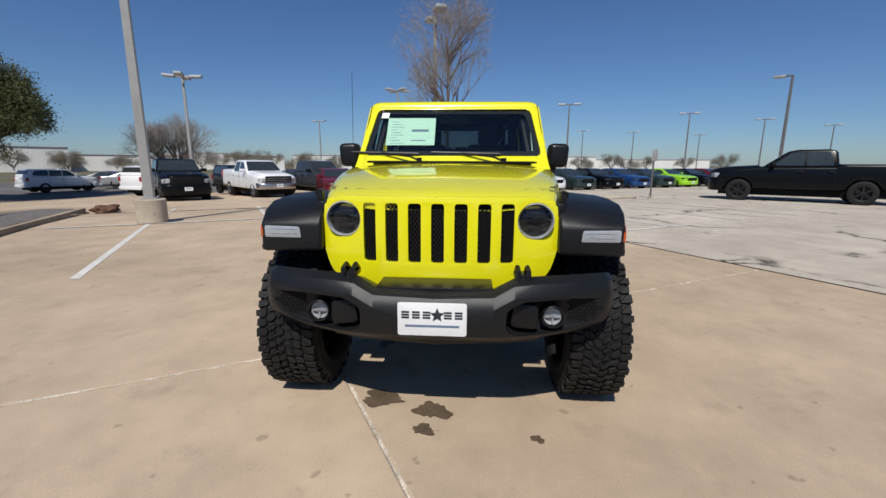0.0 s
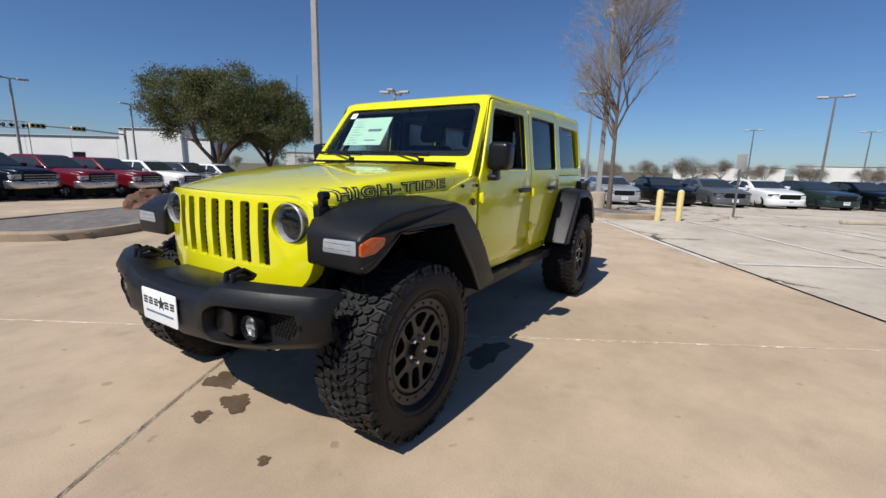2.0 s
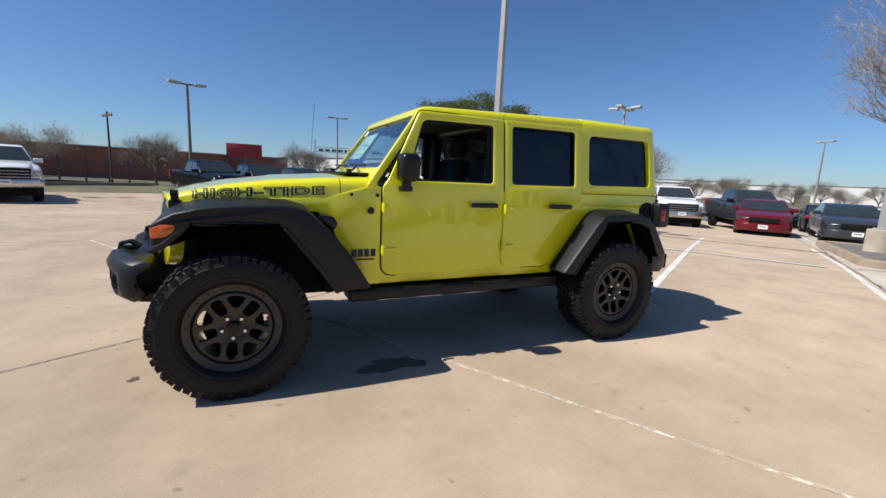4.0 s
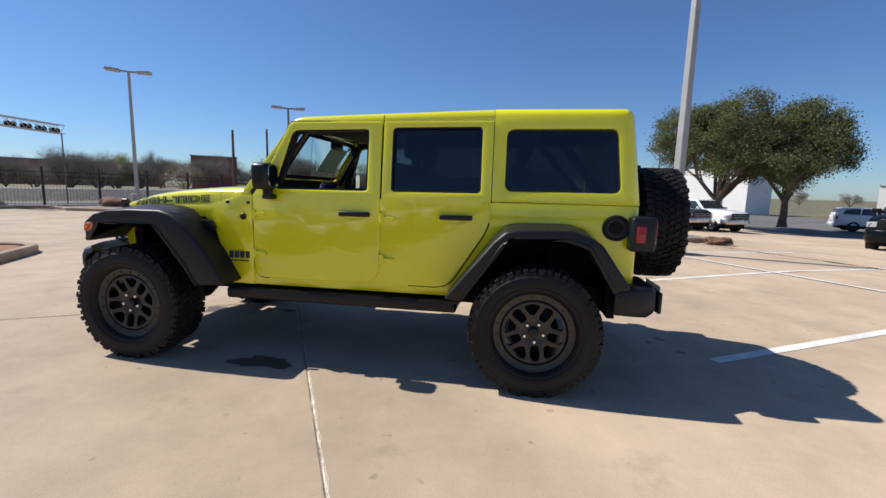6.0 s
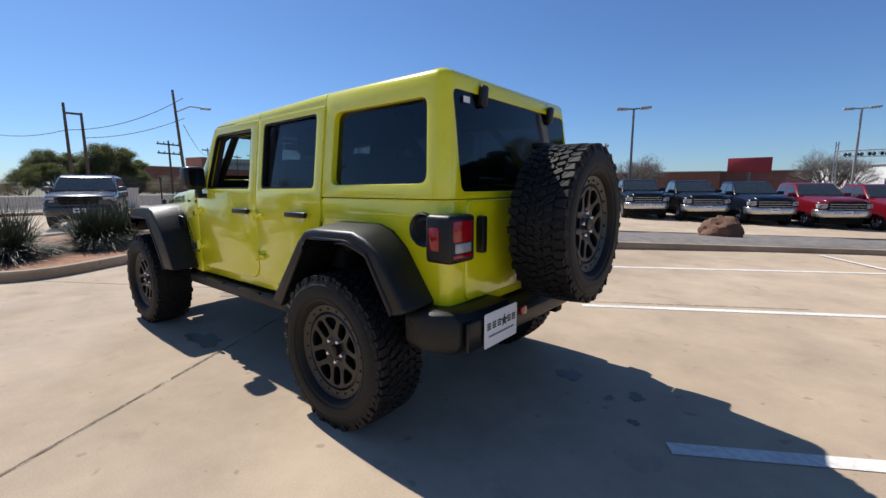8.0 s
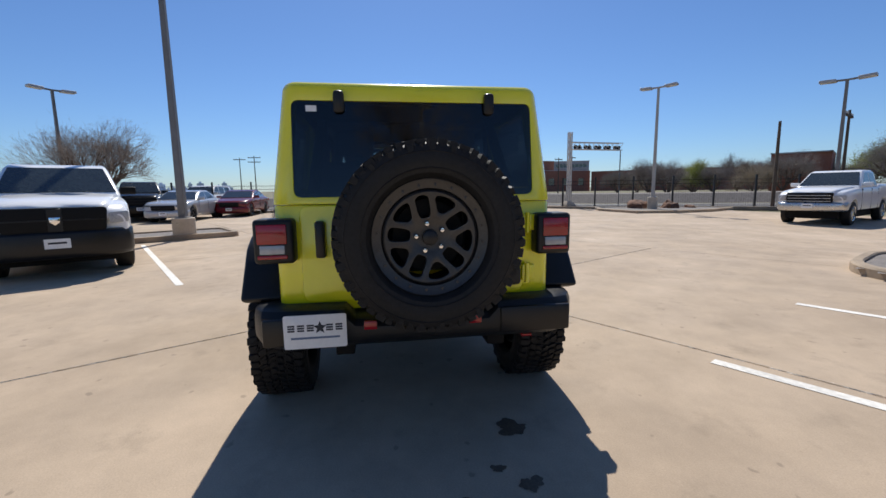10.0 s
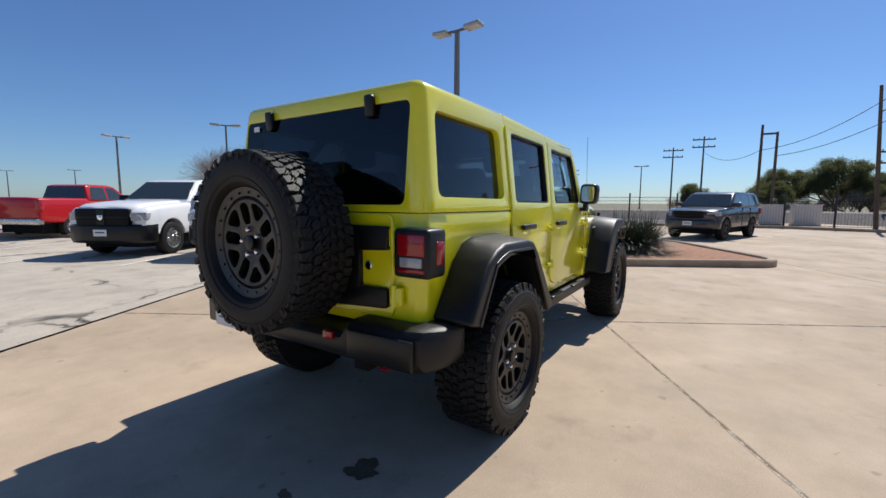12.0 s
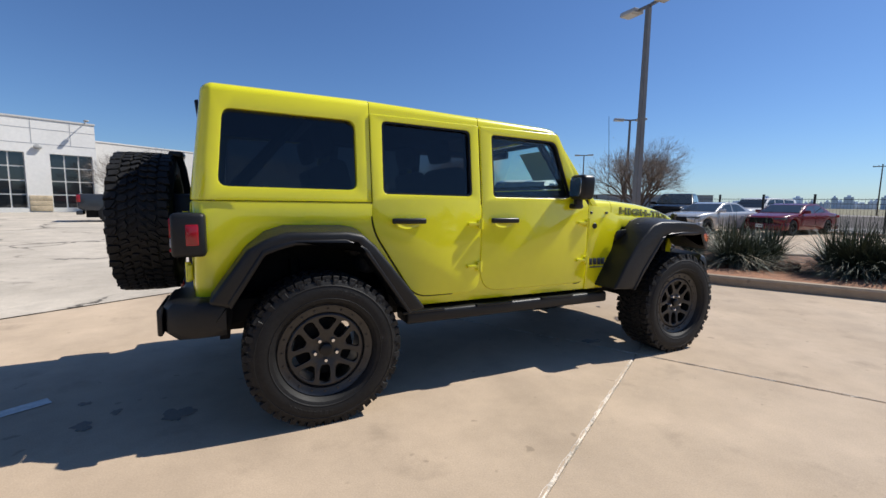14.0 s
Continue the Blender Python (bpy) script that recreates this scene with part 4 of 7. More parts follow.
for side in (1, -1):
    def flare_shape(co, s=side):
        x, y, z = co
        out = (abs(y) - 0.70) / 0.26
        return (x, y - s * (0.05 if x > 1.7 and out > 0.5 else 0.0) * (x - 1.7) / 0.18, z - 0.035 * max(0.0, out) ** 1.5 * (1.0 if z > 1.04 else 0.15))

    for loop, inner_y, nm in ((FO + FI, 0.60, "front_wheel_arch"), (RO + RI, 0.74, "rear_wheel_arch")):
        outer_y = 0.968 if inner_y < 0.7 else 0.962
        a, b = sorted((side * inner_y, side * outer_y))
        arch = part(nm, solid(prism(loop, "y", a, b), bevel=0.022, segs=4, warp=flare_shape), PLA, car, "wide black plastic wheel arch")
        # raised lip round the opening
        lipin = FI if inner_y < 0.7 else RI
        cx = sum(p[0] for p in lipin) / len(lipin)
        lipout = [(p[0] + (p[0] - cx) * 0.045, p[1] + (0.028 if p[1] > 0.7 else 0.0)) for p in lipin]
        a, b = sorted((side * (outer_y - 0.03), side * (outer_y + 0.006)))
        part("arch_lip", solid(prism(lipin + lipout[::-1], "y", a, b), bevel=0.008, segs=3, warp=flare_shape), SAT, arch)
    # inner wheel wells
    for cx0, half, ya, yb in ((1.33, 0.46, 0.30, 0.59), (-1.52, 0.5, 0.40, 0.755)):
        a, b = sorted((side * ya, side * yb))
        part("wheel_well_liner", prism([(cx0 - half, 0.5), (cx0 - half + 0.06, 0.98), (cx0 - half + 0.2, 1.11), (cx0 + half - 0.2, 1.11), (cx0 + half - 0.04, 0.98), (cx0 + half, 0.62), (cx0 + half - 0.05, 0.62), (cx0 + half - 0.1, 0.96), (cx0 + half - 0.22, 1.045), (cx0 - half + 0.22, 1.045), (cx0 - half + 0.11, 0.96), (cx0 - half + 0.05, 0.5)], "y", a, b), UND, car)
    a, b = sorted((side * 0.40, side * 0.43))
    part("inner_guard", prism([(-2.02, 0.55), (-2.02, 1.1), (-1.0, 1.1), (-1.0, 0.55)], "y", a, b), UND, car)
    a, b = sorted((side * 0.44, side * 0.47))
    part("inner_guard", prism([(0.9, 0.55), (0.9, 1.11), (1.80, 1.11), (1.80, 0.72)], "y", a, b), UND, car)
    # lamps in the front end of the arch
    lamp = part("running_lamp", solid(prism(rounded([(side * 0.705, 0.952), (side * 0.898, 0.954), (side * 0.898, 1.016), (side * 0.712, 1.012)], 0.012), "x", 1.80, 1.889), bevel=0.008, segs=2), WHL, car, "clear white running lamp bar")
    part("lamp_rib", joined(*[block((1.886, side * 0.725, 0.962 + k * 0.012), (1.8915, side * 0.865, 0.965 + k * 0.012)) for k in (1, 3)]), LAMPR, lamp)
    a, b = sorted((side * 0.89, side * 0.972))
    part("side_marker", solid(prism(rounded([(1.884, 0.956), (1.884, 1.012), (1.83, 1.035), (1.765, 1.03), (1.775, 0.995), (1.82, 0.965)], 0.012), "y", a, b), bevel=0.008, warp=flare_shape), AMB, car, "amber side marker lens")
    # rock rail
    a, b = sorted((side * 0.60, side * 0.80))
    rail = part("rock_rail", solid(prism([(0.80, 0.475), (0.80, 0.56), (-0.97, 0.56), (-0.97, 0.475)], "y", a, b), bevel=0.02, segs=3), PLA, car)
    a, b = sorted((side * 0.775, side * 0.812))
    for x0 in (0.42, -0.15, -0.7):
        part("step_pad", solid(prism([(x0, 0.548), (x0, 0.566), (x0 - 0.3, 0.566), (x0 - 0.3, 0.548)], "y", a, b), bevel=0.006), SAT, rail)
    # mirrors
    head = solid(prism(rounded([(side * 0.775, 1.305), (side * 0.935, 1.305), (side * 0.945, 1.49), (side * 0.785, 1.495)], 0.045, 4), "x", 0.36, 0.49), bevel=0.035, segs=4)
    mirror = part("side_mirror", joined(head, solid(block((0.375, min(side * 0.74, side * 0.85), 1.235), (0.465, max(side * 0.74, side * 0.85), 1.275)), bevel=0.018), solid(block((0.39, min(side * 0.805, side * 0.85), 1.25), (0.455, max(side * 0.805, side * 0.85), 1.34)), bevel=0.015)), SAT, car, "black side mirror")
    part("mirror_glass", prism(rounded([(side * 0.80, 1.328), (side * 0.915, 1.328), (side * 0.923, 1.472), (side * 0.805, 1.472)], 0.035, 4), "x", 0.3555, 0.3595), CHR, mirror)

# rear: tailgate, glass, lamps, bumper
TG = rounded([(0.63, 0.75), (0.63, 1.258), (-0.595, 1.258), (-0.595, 0.75)], 0.05, 4)
tailgate = part("tailgate", solid(prism(TG, "x", -2.146, -2.10), bevel=0.007, segs=3), YEL, car)
part("rear_window", solid(prism([(y * 1.012, z + (0.008 if z > 1.5 else -0.008)) for y, z in RW], "x", -2.128, -2.124), warp=lean), TINT, car, "dark tinted rear window").visible_shadow = False
for z0, z1, y1 in ((1.085, 1.20, -0.585), (0.80, 0.90, -0.575)):
    part("hinge_cover", solid(prism(rounded([(-0.20, z0 - 0.02), (-0.20, z1 + 0.0), (y1, z1), (y1, z0)], 0.02), "x", -2.175, -2.14), bevel=0.01), PLA, tailgate)
part("spare_carrier", joined(solid(block((-2.30, -0.22, 0.92), (-2.14, 0.2, 1.30)), bevel=0.03), solid(block((-2.18, -0.40, 0.88), (-2.14, -0.18, 1.14)), bevel=0.015)), PLA, tailgate)
for z in (1.145, 0.865):
    part("gate_hinge", joined(solid(block((-2.168, -0.66, z - 0.045), (-2.14, -0.585, z + 0.045)), bevel=0.008), moved(drum(0.014, -0.055, 0.055, 12), Matrix.Translation((-2.165, -0.612, z)))), YEL, car)
part("gate_lock", moved(drum(0.022, -0.012, 0.0, 20, "x", chamfer=0.004), Matrix.Translation((-2.146, -0.44, 1.0))), CHR, tailgate)
part("gate_handle", solid(block((-2.19, 0.50, 0.99), (-2.145, 0.55, 1.18)), bevel=0.012), SAT, tailgate)
for side in (1, -1):
    part("glass_hinge", moved(solid(prism(rounded([(-0.03, -0.06), (0.03, -0.06), (0.027, 0.05), (-0.027, 0.05)], 0.02), "x", -0.022, 0.012), bevel=0.01), Matrix.Translation((-2.085, side * 0.405, 1.79)) @ Matrix.Rotation(radians(-6), 4, "Y")), SAT, car)
    y0, y1 = sorted((side * 0.635, side * 0.832))
    lamp = part("tail_lamp", solid(block((-2.215, y0, 0.972), (-2.06, y1, 1.197)), bevel=0.022, segs=3), PLA, car, "square tail lamp in a black housing")
    ya, yb = sorted((side * 0.668, side * 0.812))
    part("red_lens", solid(block((-2.223, ya, 1.072), (-2.20, yb, 1.172)), bevel=0.007), REDL, lamp)
    part("red_lens", solid(block((-2.223, ya, 0.998), (-2.20, yb, 1.018)), bevel=0.005), REDL, lamp)
    part("white_lens", solid(block((-2.2235, ya + 0.012, 1.022), (-2.20, yb - 0.012, 1.068)), bevel=0.005), WHL, lamp)
    sa, sb = sorted((side * 0.80, side * 0.838))
    part("side_lens", solid(block((-2.15, sa, 1.03), (-2.09, sb, 1.14)), bevel=0.008), REDL, lamp)
part("rear_label", block((-2.0855, 0.52, 1.735), (-2.0845, 0.575, 1.765)), PAPER, car, "small white paper label")


def rear_ring(y, xr, zb, zt, xf=-2.06):
    return [(xf, y, zb), (xr + 0.05, y, zb - 0.004), (xr + 0.01, y, zb + 0.03), (xr, y, zb + 0.06), (xr + 0.004, y, zt - 0.04), (xr + 0.03, y, zt - 0.01), (xr + 0.07, y, zt), (xf, y, zt)]


RB = [(-0.885, -2.08, 0.62, 0.735, -1.98), (-0.865, -2.19, 0.585, 0.765, -1.98), (-0.81, -2.285, 0.572, 0.772, -2.0), (-0.72, -2.315, 0.565, 0.772), (-0.40, -2.322, 0.565, 0.768), (-0.35, -2.32, 0.565, 0.715), (-0.22, -2.315, 0.565, 0.705), (0, -2.315, 0.565, 0.70)]
RB = [(s[0], s[1] + 0.035, s[2] - 0.025, s[3] - 0.025, *s[4:]) for s in RB]
RB = RB + [(-s[0], *s[1:]) for s in RB[::-1][1:]]
rbump = part("rear_bumper", solid(loft([rear_ring(*s) for s in RB]), bevel=0.006), PLA, car, "matt black rear bumper")
for side in (1, -1):
    part("reflector", solid(block((-2.292, side * 0.28 - 0.034, 0.63), (-2.27, side * 0.28 + 0.034, 0.675)), bevel=0.005), REDL, rbump)
    ya, yb = sorted((side * 0.41, side * 0.80))
    part("bumper_face", solid(block((-2.297, ya, 0.565), (-2.27, yb, 0.71)), bevel=0.014), SAT, rbump)
dealer_plate(rbump, Matrix.Translation((-2.307, 0.555, 0.645)) @ Matrix.Rotation(math.pi, 4, "Z"), 0.31, 0.17)
part("tow_loop", tube([(-2.17, -0.62, 0.545), (-2.22, -0.62, 0.52), (-2.22, -0.57, 0.52), (-2.17, -0.57, 0.545)], 0.008), REDL, rbump)
part("high_brake_lamp", joined(tube([(-2.2, 0.0, 1.30), (-2.22, 0, 1.46), (-2.24, 0, 1.535)], 0.022), solid(block((-2.29, -0.09, 1.532), (-2.21, 0.09, 1.568)), bevel=0.012)), SAT, tailgate)

# wheels: tyre with interlocking tread blocks, rim with five straight and five wedge openings
def tyre_mesh():
    prof = [(0.262, -0.100), (0.266, -0.122), (0.285, -0.145), (0.315, -0.156), (0.35, -0.157), (0.385, -0.151), (0.404, -0.141), (0.415, -0.118), (0.419, 0.0), (0.415, 0.118), (0.404, 0.141), (0.385, 0.151), (0.35, 0.157), (0.315, 0.156), (0.285, 0.145), (0.266, 0.122), (0.262, 0.100)]
    bm = revolve(prof, 72)
    blocks = bmesh.new()
    rnd = random.Random(5)
    N = 54
    st = 2 * math.pi / N

    def lug(a, pts, r0, r1, cham=0.003, grow=1.1):
        """A tread block: an outline of (share of a pitch, across) raised from r0 to r1 with worn edges."""
        pts = [(u + rnd.uniform(-0.09, 0.09), v + rnd.uniform(-0.003, 0.003)) for u, v in pts]
        if grow > 1.0 and len(pts) > 4:
            # a sipe cuts each large block in two
            h = len(pts) // 2
            m0, m1 = [((pts[i][0] + pts[i + 1 - len(pts)][0]) / 2, (pts[i][1] + pts[i + 1 - len(pts)][1]) / 2) for i in (0, h)]
            lug(a, [m0] + pts[1:h + 1] + [m1], r0, r1, cham, 0.99)
            lug(a, [m1] + pts[h + 1:] + [pts[0]] + [m0], r0, r1 - 0.0012, cham, 0.99)
            return
        cu, cv = sum(p[0] for p in pts) / len(pts), sum(p[1] for p in pts) / len(pts)
        rings = []
        for r, k in ((r0, 0.0), (r1 - 0.002, 0.001), (r1, cham)):
            ring = []
            for u, v in pts:
                u, v = cu + (u - cu) * grow, cv + (v - cv) * grow
                du, dv = (u - cu) * st * 0.43, v - cv
                f = 1 - k / max(0.006, math.hypot(du, dv))
                ang = a + (cu + (u - cu) * f) * st
                ring.append(blocks.verts.new((r * math.cos(ang), cv + dv * f, r * math.sin(ang))))
            rings.append(ring)
        for p, q in zip(rings, rings[1:]):
            for i in range(len(p)):
                j = (i + 1) % len(p)
                blocks.faces.new((p[i], p[j], q[j], q[i]))
        blocks.faces.new(rings[-1])

    for k in range(N):
        a = k * st
        d = rnd.uniform(-0.0008, 0.0008)
        for s in (-1, 1):
            long = 0.148 if k % 2 else 0.139
            # shoulder block, alternately long and short, and its side biter
            lug(a, [(0.04, s * 0.094), (0.40, s * 0.088), (0.82, s * 0.098), (0.88, s * long), (0.12, s * long)], 0.396, 0.4295 + d)
            lug(a, [(0.10, s * 0.134), (0.86, s * 0.134), (0.70, s * 0.150), (0.26, s * 0.150)] if k % 2 else [(0.2, s * 0.134), (0.76, s * 0.134), (0.7, s * 0.146), (0.3, s * 0.146)], 0.38, 0.410, 0.003)
            # zigzag blocks of the middle rows
            lug(a, [(0.34, s * 0.050), (0.72, s * 0.040), (1.06, s * 0.052), (1.22, s * 0.082), (0.86, s * 0.090), (0.52, s * 0.078)], 0.405, 0.4325 + d)
            lug(a, [(0.00, s * 0.004), (0.46, s * 0.001), (0.60, s * 0.020), (0.86, s * 0.026), (0.66, s * 0.042), (0.18, s * 0.036), (0.06, s * 0.018)] if s > 0 else [(0.42, -0.006), (0.88, -0.003), (1.10, -0.024), (1.02, -0.043), (0.62, -0.034), (0.50, -0.020)], 0.405, 0.433 + d)
    # raised marks and rings on the sidewall
    marks = []
    for base in (0.35, 3.5):
        for k in range(9):
            for s in (-1, 1):
                marks.append(moved(block((0.332, s * 0.1565 - 0.001, -0.010 if k % 3 else -0.006), (0.354, s * 0.1565 + 0.001, 0.010 if k % 3 else 0.006), 0.0008, 1), Matrix.Rotation(base + k * 0.085, 4, "Y")))
    for y, r in ((0.1545, 0.305), (0.1535, 0.376)):
        for s in (1, -1):
            marks.append(revolve([(r - 0.005, s * (y - 0.002)), (r, s * (y + 0.0018)), (r + 0.005, s * (y - 0.002))], 72))
    for m_ in marks:
        me = bpy.data.meshes.new("tmp")
        m_.to_mesh(me)
        m_.free()
        blocks.from_mesh(me)
        bpy.data.meshes.remove(me)
    bmesh.ops.recalc_face_normals(bm, faces=bm.faces)
    bmesh.ops.recalc_face_normals(blocks, faces=blocks.faces)
    return bm, blocks


face = revolve([(1e-6, 0.088), (0.05, 0.088), (0.070, 0.090), (0.085, 0.096), (0.16, 0.103), (0.205, 0.112), (0.2155, 0.104), (0.213, 0.085), (0.10, 0.066), (1e-6, 0.062)], 72)
wins = []
for k in range(10):
    a = math.pi / 2 + 2 * math.pi * k / 10
    if k % 2:
        half = [(0.117, 0.013), (0.166, 0.049), (0.181, 0.048), (0.191, 0.027), (0.194, 0.0)]
    else:
        half = [(0.090, 0.021), (0.116, 0.030), (0.180, 0.032), (0.193, 0.013)]
    loop = rounded([(r, -h) for r, h in half] + [(r, h) for r, h in half[::-1] if h], 0.02, 4)
    wins.append(prism([(x * math.cos(a) - y * math.sin(a), x * math.sin(a) + y * math.cos(a)) for x, y in loop], "y", 0.0, 0.3))
face = solid(face, wins, bevel=0.0045, segs=2)
tyre_bm, tread_bm = tyre_mesh()
TYRE = finish(tyre_bm, "tyre", RUB, 30)
TREAD = finish(tread_bm, "tread", RUB, 30)
FACE = finish(face, "rim", RIM)
barrel = revolve([(0.214, 0.096), (0.222, 0.112), (0.252, 0.119), (0.262, 0.124), (0.270, 0.119), (0.270, 0.10), (0.244, 0.09), (0.22, 0.05), (0.2145, -0.10), (0.209, -0.10), (0.207, 0.05)], 72)
bolts = [moved(drum(0.0065, 0.0, 0.006, 8, "y"), Matrix.Translation((0.238 * math.cos(2 * math.pi * k / 20), 0.116, 0.238 * math.sin(2 * math.pi * k / 20)))) for k in range(20)]
BARREL = finish(joined(barrel, *bolts), "rim_ring", RIM)
BRAKE = finish(joined(moved(drum(0.165, 0.0, 0.03, 40, "y"), Matrix()), moved(drum(0.09, -0.1, 0.06, 24, "y"), Matrix()), block((-0.06, -0.02, 0.09), (0.06, 0.05, 0.175), 0.01)), "brake_disc", UND)
CAP = finish(revolve([(0.036, 0.100), (0.034, 0.112), (0.026, 0.116), (1e-6, 0.116)], 24), "hub_cap", SAT)
NUT = finish(revolve([(0.0135, 0.1), (0.0135, 0.126), (0.009, 0.134), (1e-6, 0.135)], 10), "lug_nut", CHR)


def hub_wheel(parent, m, name="wheel"):
    w = new(name, FACE)
    w.parent, w.matrix_basis = parent, m
    for nm, me in (("tyre", TYRE), ("rim_ring", BARREL), ("brake_disc", BRAKE), ("hub_cap", CAP)):
        o = new(nm, me)
        o.parent = w
    o = tagged(new("tread", TREAD), kind="stuff")
    o.parent = w
    for k in range(5):
        o = new("lug_nut", NUT)
        o.parent = w
        a = 2 * math.pi * k / 5 + 0.3
        o.location = (0.0635 * math.cos(a), -0.024, 0.0635 * math.sin(a))
    return w


TYRE.transform(Matrix.Diagonal((1.01, 1.03, 1.01, 1)))
TREAD.transform(Matrix.Diagonal((1.01, 1.03, 1.01, 1)))
WY, WR = 0.818, 0.432
for x in (1.504, -1.504):
    hub_wheel(car, pose(x, WY + 0.016, WR - 0.006, 0, 20 * x, 0))
    hub_wheel(car, pose(x, 0.006 - WY, WR - 0.006, 0, 33, 180))
spare = hub_wheel(car, pose(-2.412, -0.012, 1.118, 0, 12, 90), "spare_wheel")

# chassis and underside
for side in (1, -1):
    part("frame_rail", joined(solid(block((-2.2, side * 0.42 - 0.05, 0.47), (1.95, side * 0.42 + 0.05, 0.60)), bevel=0.01)), UND, car)
    part("shock_absorber", tube([(1.45, side * 0.52, 0.42), (1.5, side * 0.48, 0.95)], 0.03), UND, car)
    part("shock_absorber", tube([(-1.56, side * 0.52, 0.42), (-1.62, side * 0.46, 0.9)], 0.03), UND, car)
for x in (1.504, -1.504):
    part("axle", joined(tube([(x, -0.72, 0.42), (x, 0.72, 0.42)], 0.045), moved(revolve([(1e-6, -0.14), (0.09, -0.12), (0.13, 0.0), (0.09, 0.12), (1e-6, 0.14)], 20, "y"), Matrix.Translation((x, 0.16, 0.41)))), UND, car)
part("floor_pan", solid(block((-2.05, -0.66, 0.56), (0.95, 0.66, 0.70)), bevel=0.02), UND, car)
part("engine_block", solid(block((0.95, -0.40, 0.55), (1.84, 0.40, 1.12)), bevel=0.04), UND, car)
part("silencer", joined(moved(drum(0.10, -0.35, 0.35, 20, "y", chamfer=0.03), Matrix.Translation((-1.98, 0, 0.55))), tube([(-1.98, -0.33, 0.55), (-2.1, -0.42, 0.53), (-2.19, -0.42, 0.52)], 0.03)), UND, car)
part("transfer_case", solid(block((-0.5, -0.2, 0.40), (0.4, 0.2, 0.58)), bevel=0.05), UND, car)
part("radiator", block((1.78, -0.40, 0.76), (1.80, 0.40, 1.14)), BLK, car)

# cabin
part("dashboard", joined(solid(block((0.28, -0.68, 0.98), (0.56, 0.68, 1.27)), bevel=0.04), solid(block((0.20, -0.12, 1.12), (0.30, 0.12, 1.30)), bevel=0.02)), SEAT, car)
wheel_m = Matrix.Translation((0.10, 0.37, 1.20)) @ Matrix.Rotation(radians(-62), 4, "Y")
rim_pts = [(0.185 * math.cos(a), 0.185 * math.sin(a), 0) for a in [2 * math.pi * k / 28 for k in range(29)]]
part("steering_wheel", moved(joined(tube(rim_pts, 0.016), moved(drum(0.055, -0.02, 0.02, 16), Matrix()), tube([(0.0, -0.18, 0), (0.0, 0.18, 0)], 0.014), tube([(0, 0, 0), (-0.18, 0, 0)], 0.014)), wheel_m), SAT, car)


def seat(x, y, w=0.5):
    return joined(solid(block((x - 0.25, y - w / 2, 0.80), (x + 0.27, y + w / 2, 0.98)), bevel=0.05, segs=3), moved(solid(block((-0.07, y - w / 2, 0.0), (0.07, y + w / 2, 0.62)), bevel=0.05, segs=3), Matrix.Translation((x - 0.25, 0, 0.92)) @ Matrix.Rotation(radians(-14), 4, "Y")), moved(solid(block((-0.05, y - 0.13, 0.66), (0.05, y + 0.13, 0.84)), bevel=0.04, segs=3), Matrix.Translation((x - 0.25, 0, 0.92)) @ Matrix.Rotation(radians(-14), 4, "Y")))


for y in (0.36, -0.36):
    part("front_seat", seat(-0.12, y), SEAT, car)
part("rear_seat", joined(seat(-0.98, 0.36, 0.6), seat(-0.98, -0.36, 0.6)), SEAT, car)
for side in (1, -1):
    part("sport_bar", joined(tube([(-0.36, side * 0.58, 1.0), (-0.38, side * 0.56, 1.72), (-0.42, side * 0.55, 1.775), (-1.55, side * 0.55, 1.79), (-1.95, side * 0.58, 1.3)], 0.035), tube([(-0.4, side * 0.55, 1.77), (0.22, side * 0.58, 1.745), (0.48, side * 0.63, 1.36)], 0.03)), SAT, car)
part("cross_bar", joined(tube([(-0.4, -0.55, 1.77), (-0.4, 0.55, 1.77)], 0.032), tube([(-1.5, -0.55, 1.78), (-1.5, 0.55, 1.78)], 0.032)), SAT, car)
part("inside_mirror", joined(solid(block((0.22, -0.12, 1.66), (0.25, 0.12, 1.72)), bevel=0.012), tube([(0.24, 0, 1.7), (0.32, 0, 1.76)], 0.008)), SAT, car)
part("headliner", block((-2.05, -0.62, 1.775), (0.2, 0.62, 1.79)), SEAT, car)
part("antenna", tube([(0.86, -0.70, 1.22), (0.84, -0.712, 1.5), (0.80, -0.715, 1.98)], 0.0018, 6), SAT, car)


# the tail overhangs the rear axle by a little more, and the body narrows behind the bonnet
ROLLING = ("wheel", "spare_wheel", "tyre", "tread", "rim_ring", "brake_disc", "hub_cap", "lug_nut")
WIDE = ("front_wheel_arch", "rear_wheel_arch", "arch_lip", "tail_lamp", "red_lens", "white_lens", "side_lens", "rear_bumper", "bumper_face", "rock_rail", "step_pad")
for o in car.children_recursive:
    kind = o.name.split(".")[0]
    if o.type == "MESH" and kind not in ROLLING:
        for vert in o.data.vertices:
            vert.co.x -= 0.024 * min(1.0, max(0.0, (-1.62 - vert.co.x) / 0.35))
            if kind not in WIDE:
                vert.co.y *= 1.0 - 0.023 * min(1.0, max(0.0, (1.0 - vert.co.x) / 0.8))
spare.location.x -= 0.024

# ---- parked vehicles ----
def car_paint(name, color, metal=0.0, coat=0.6):
    return surface(name, color, rough=0.25, metal=metal, coat=coat, vary=0.03, scale=1.5, spec=0.2)


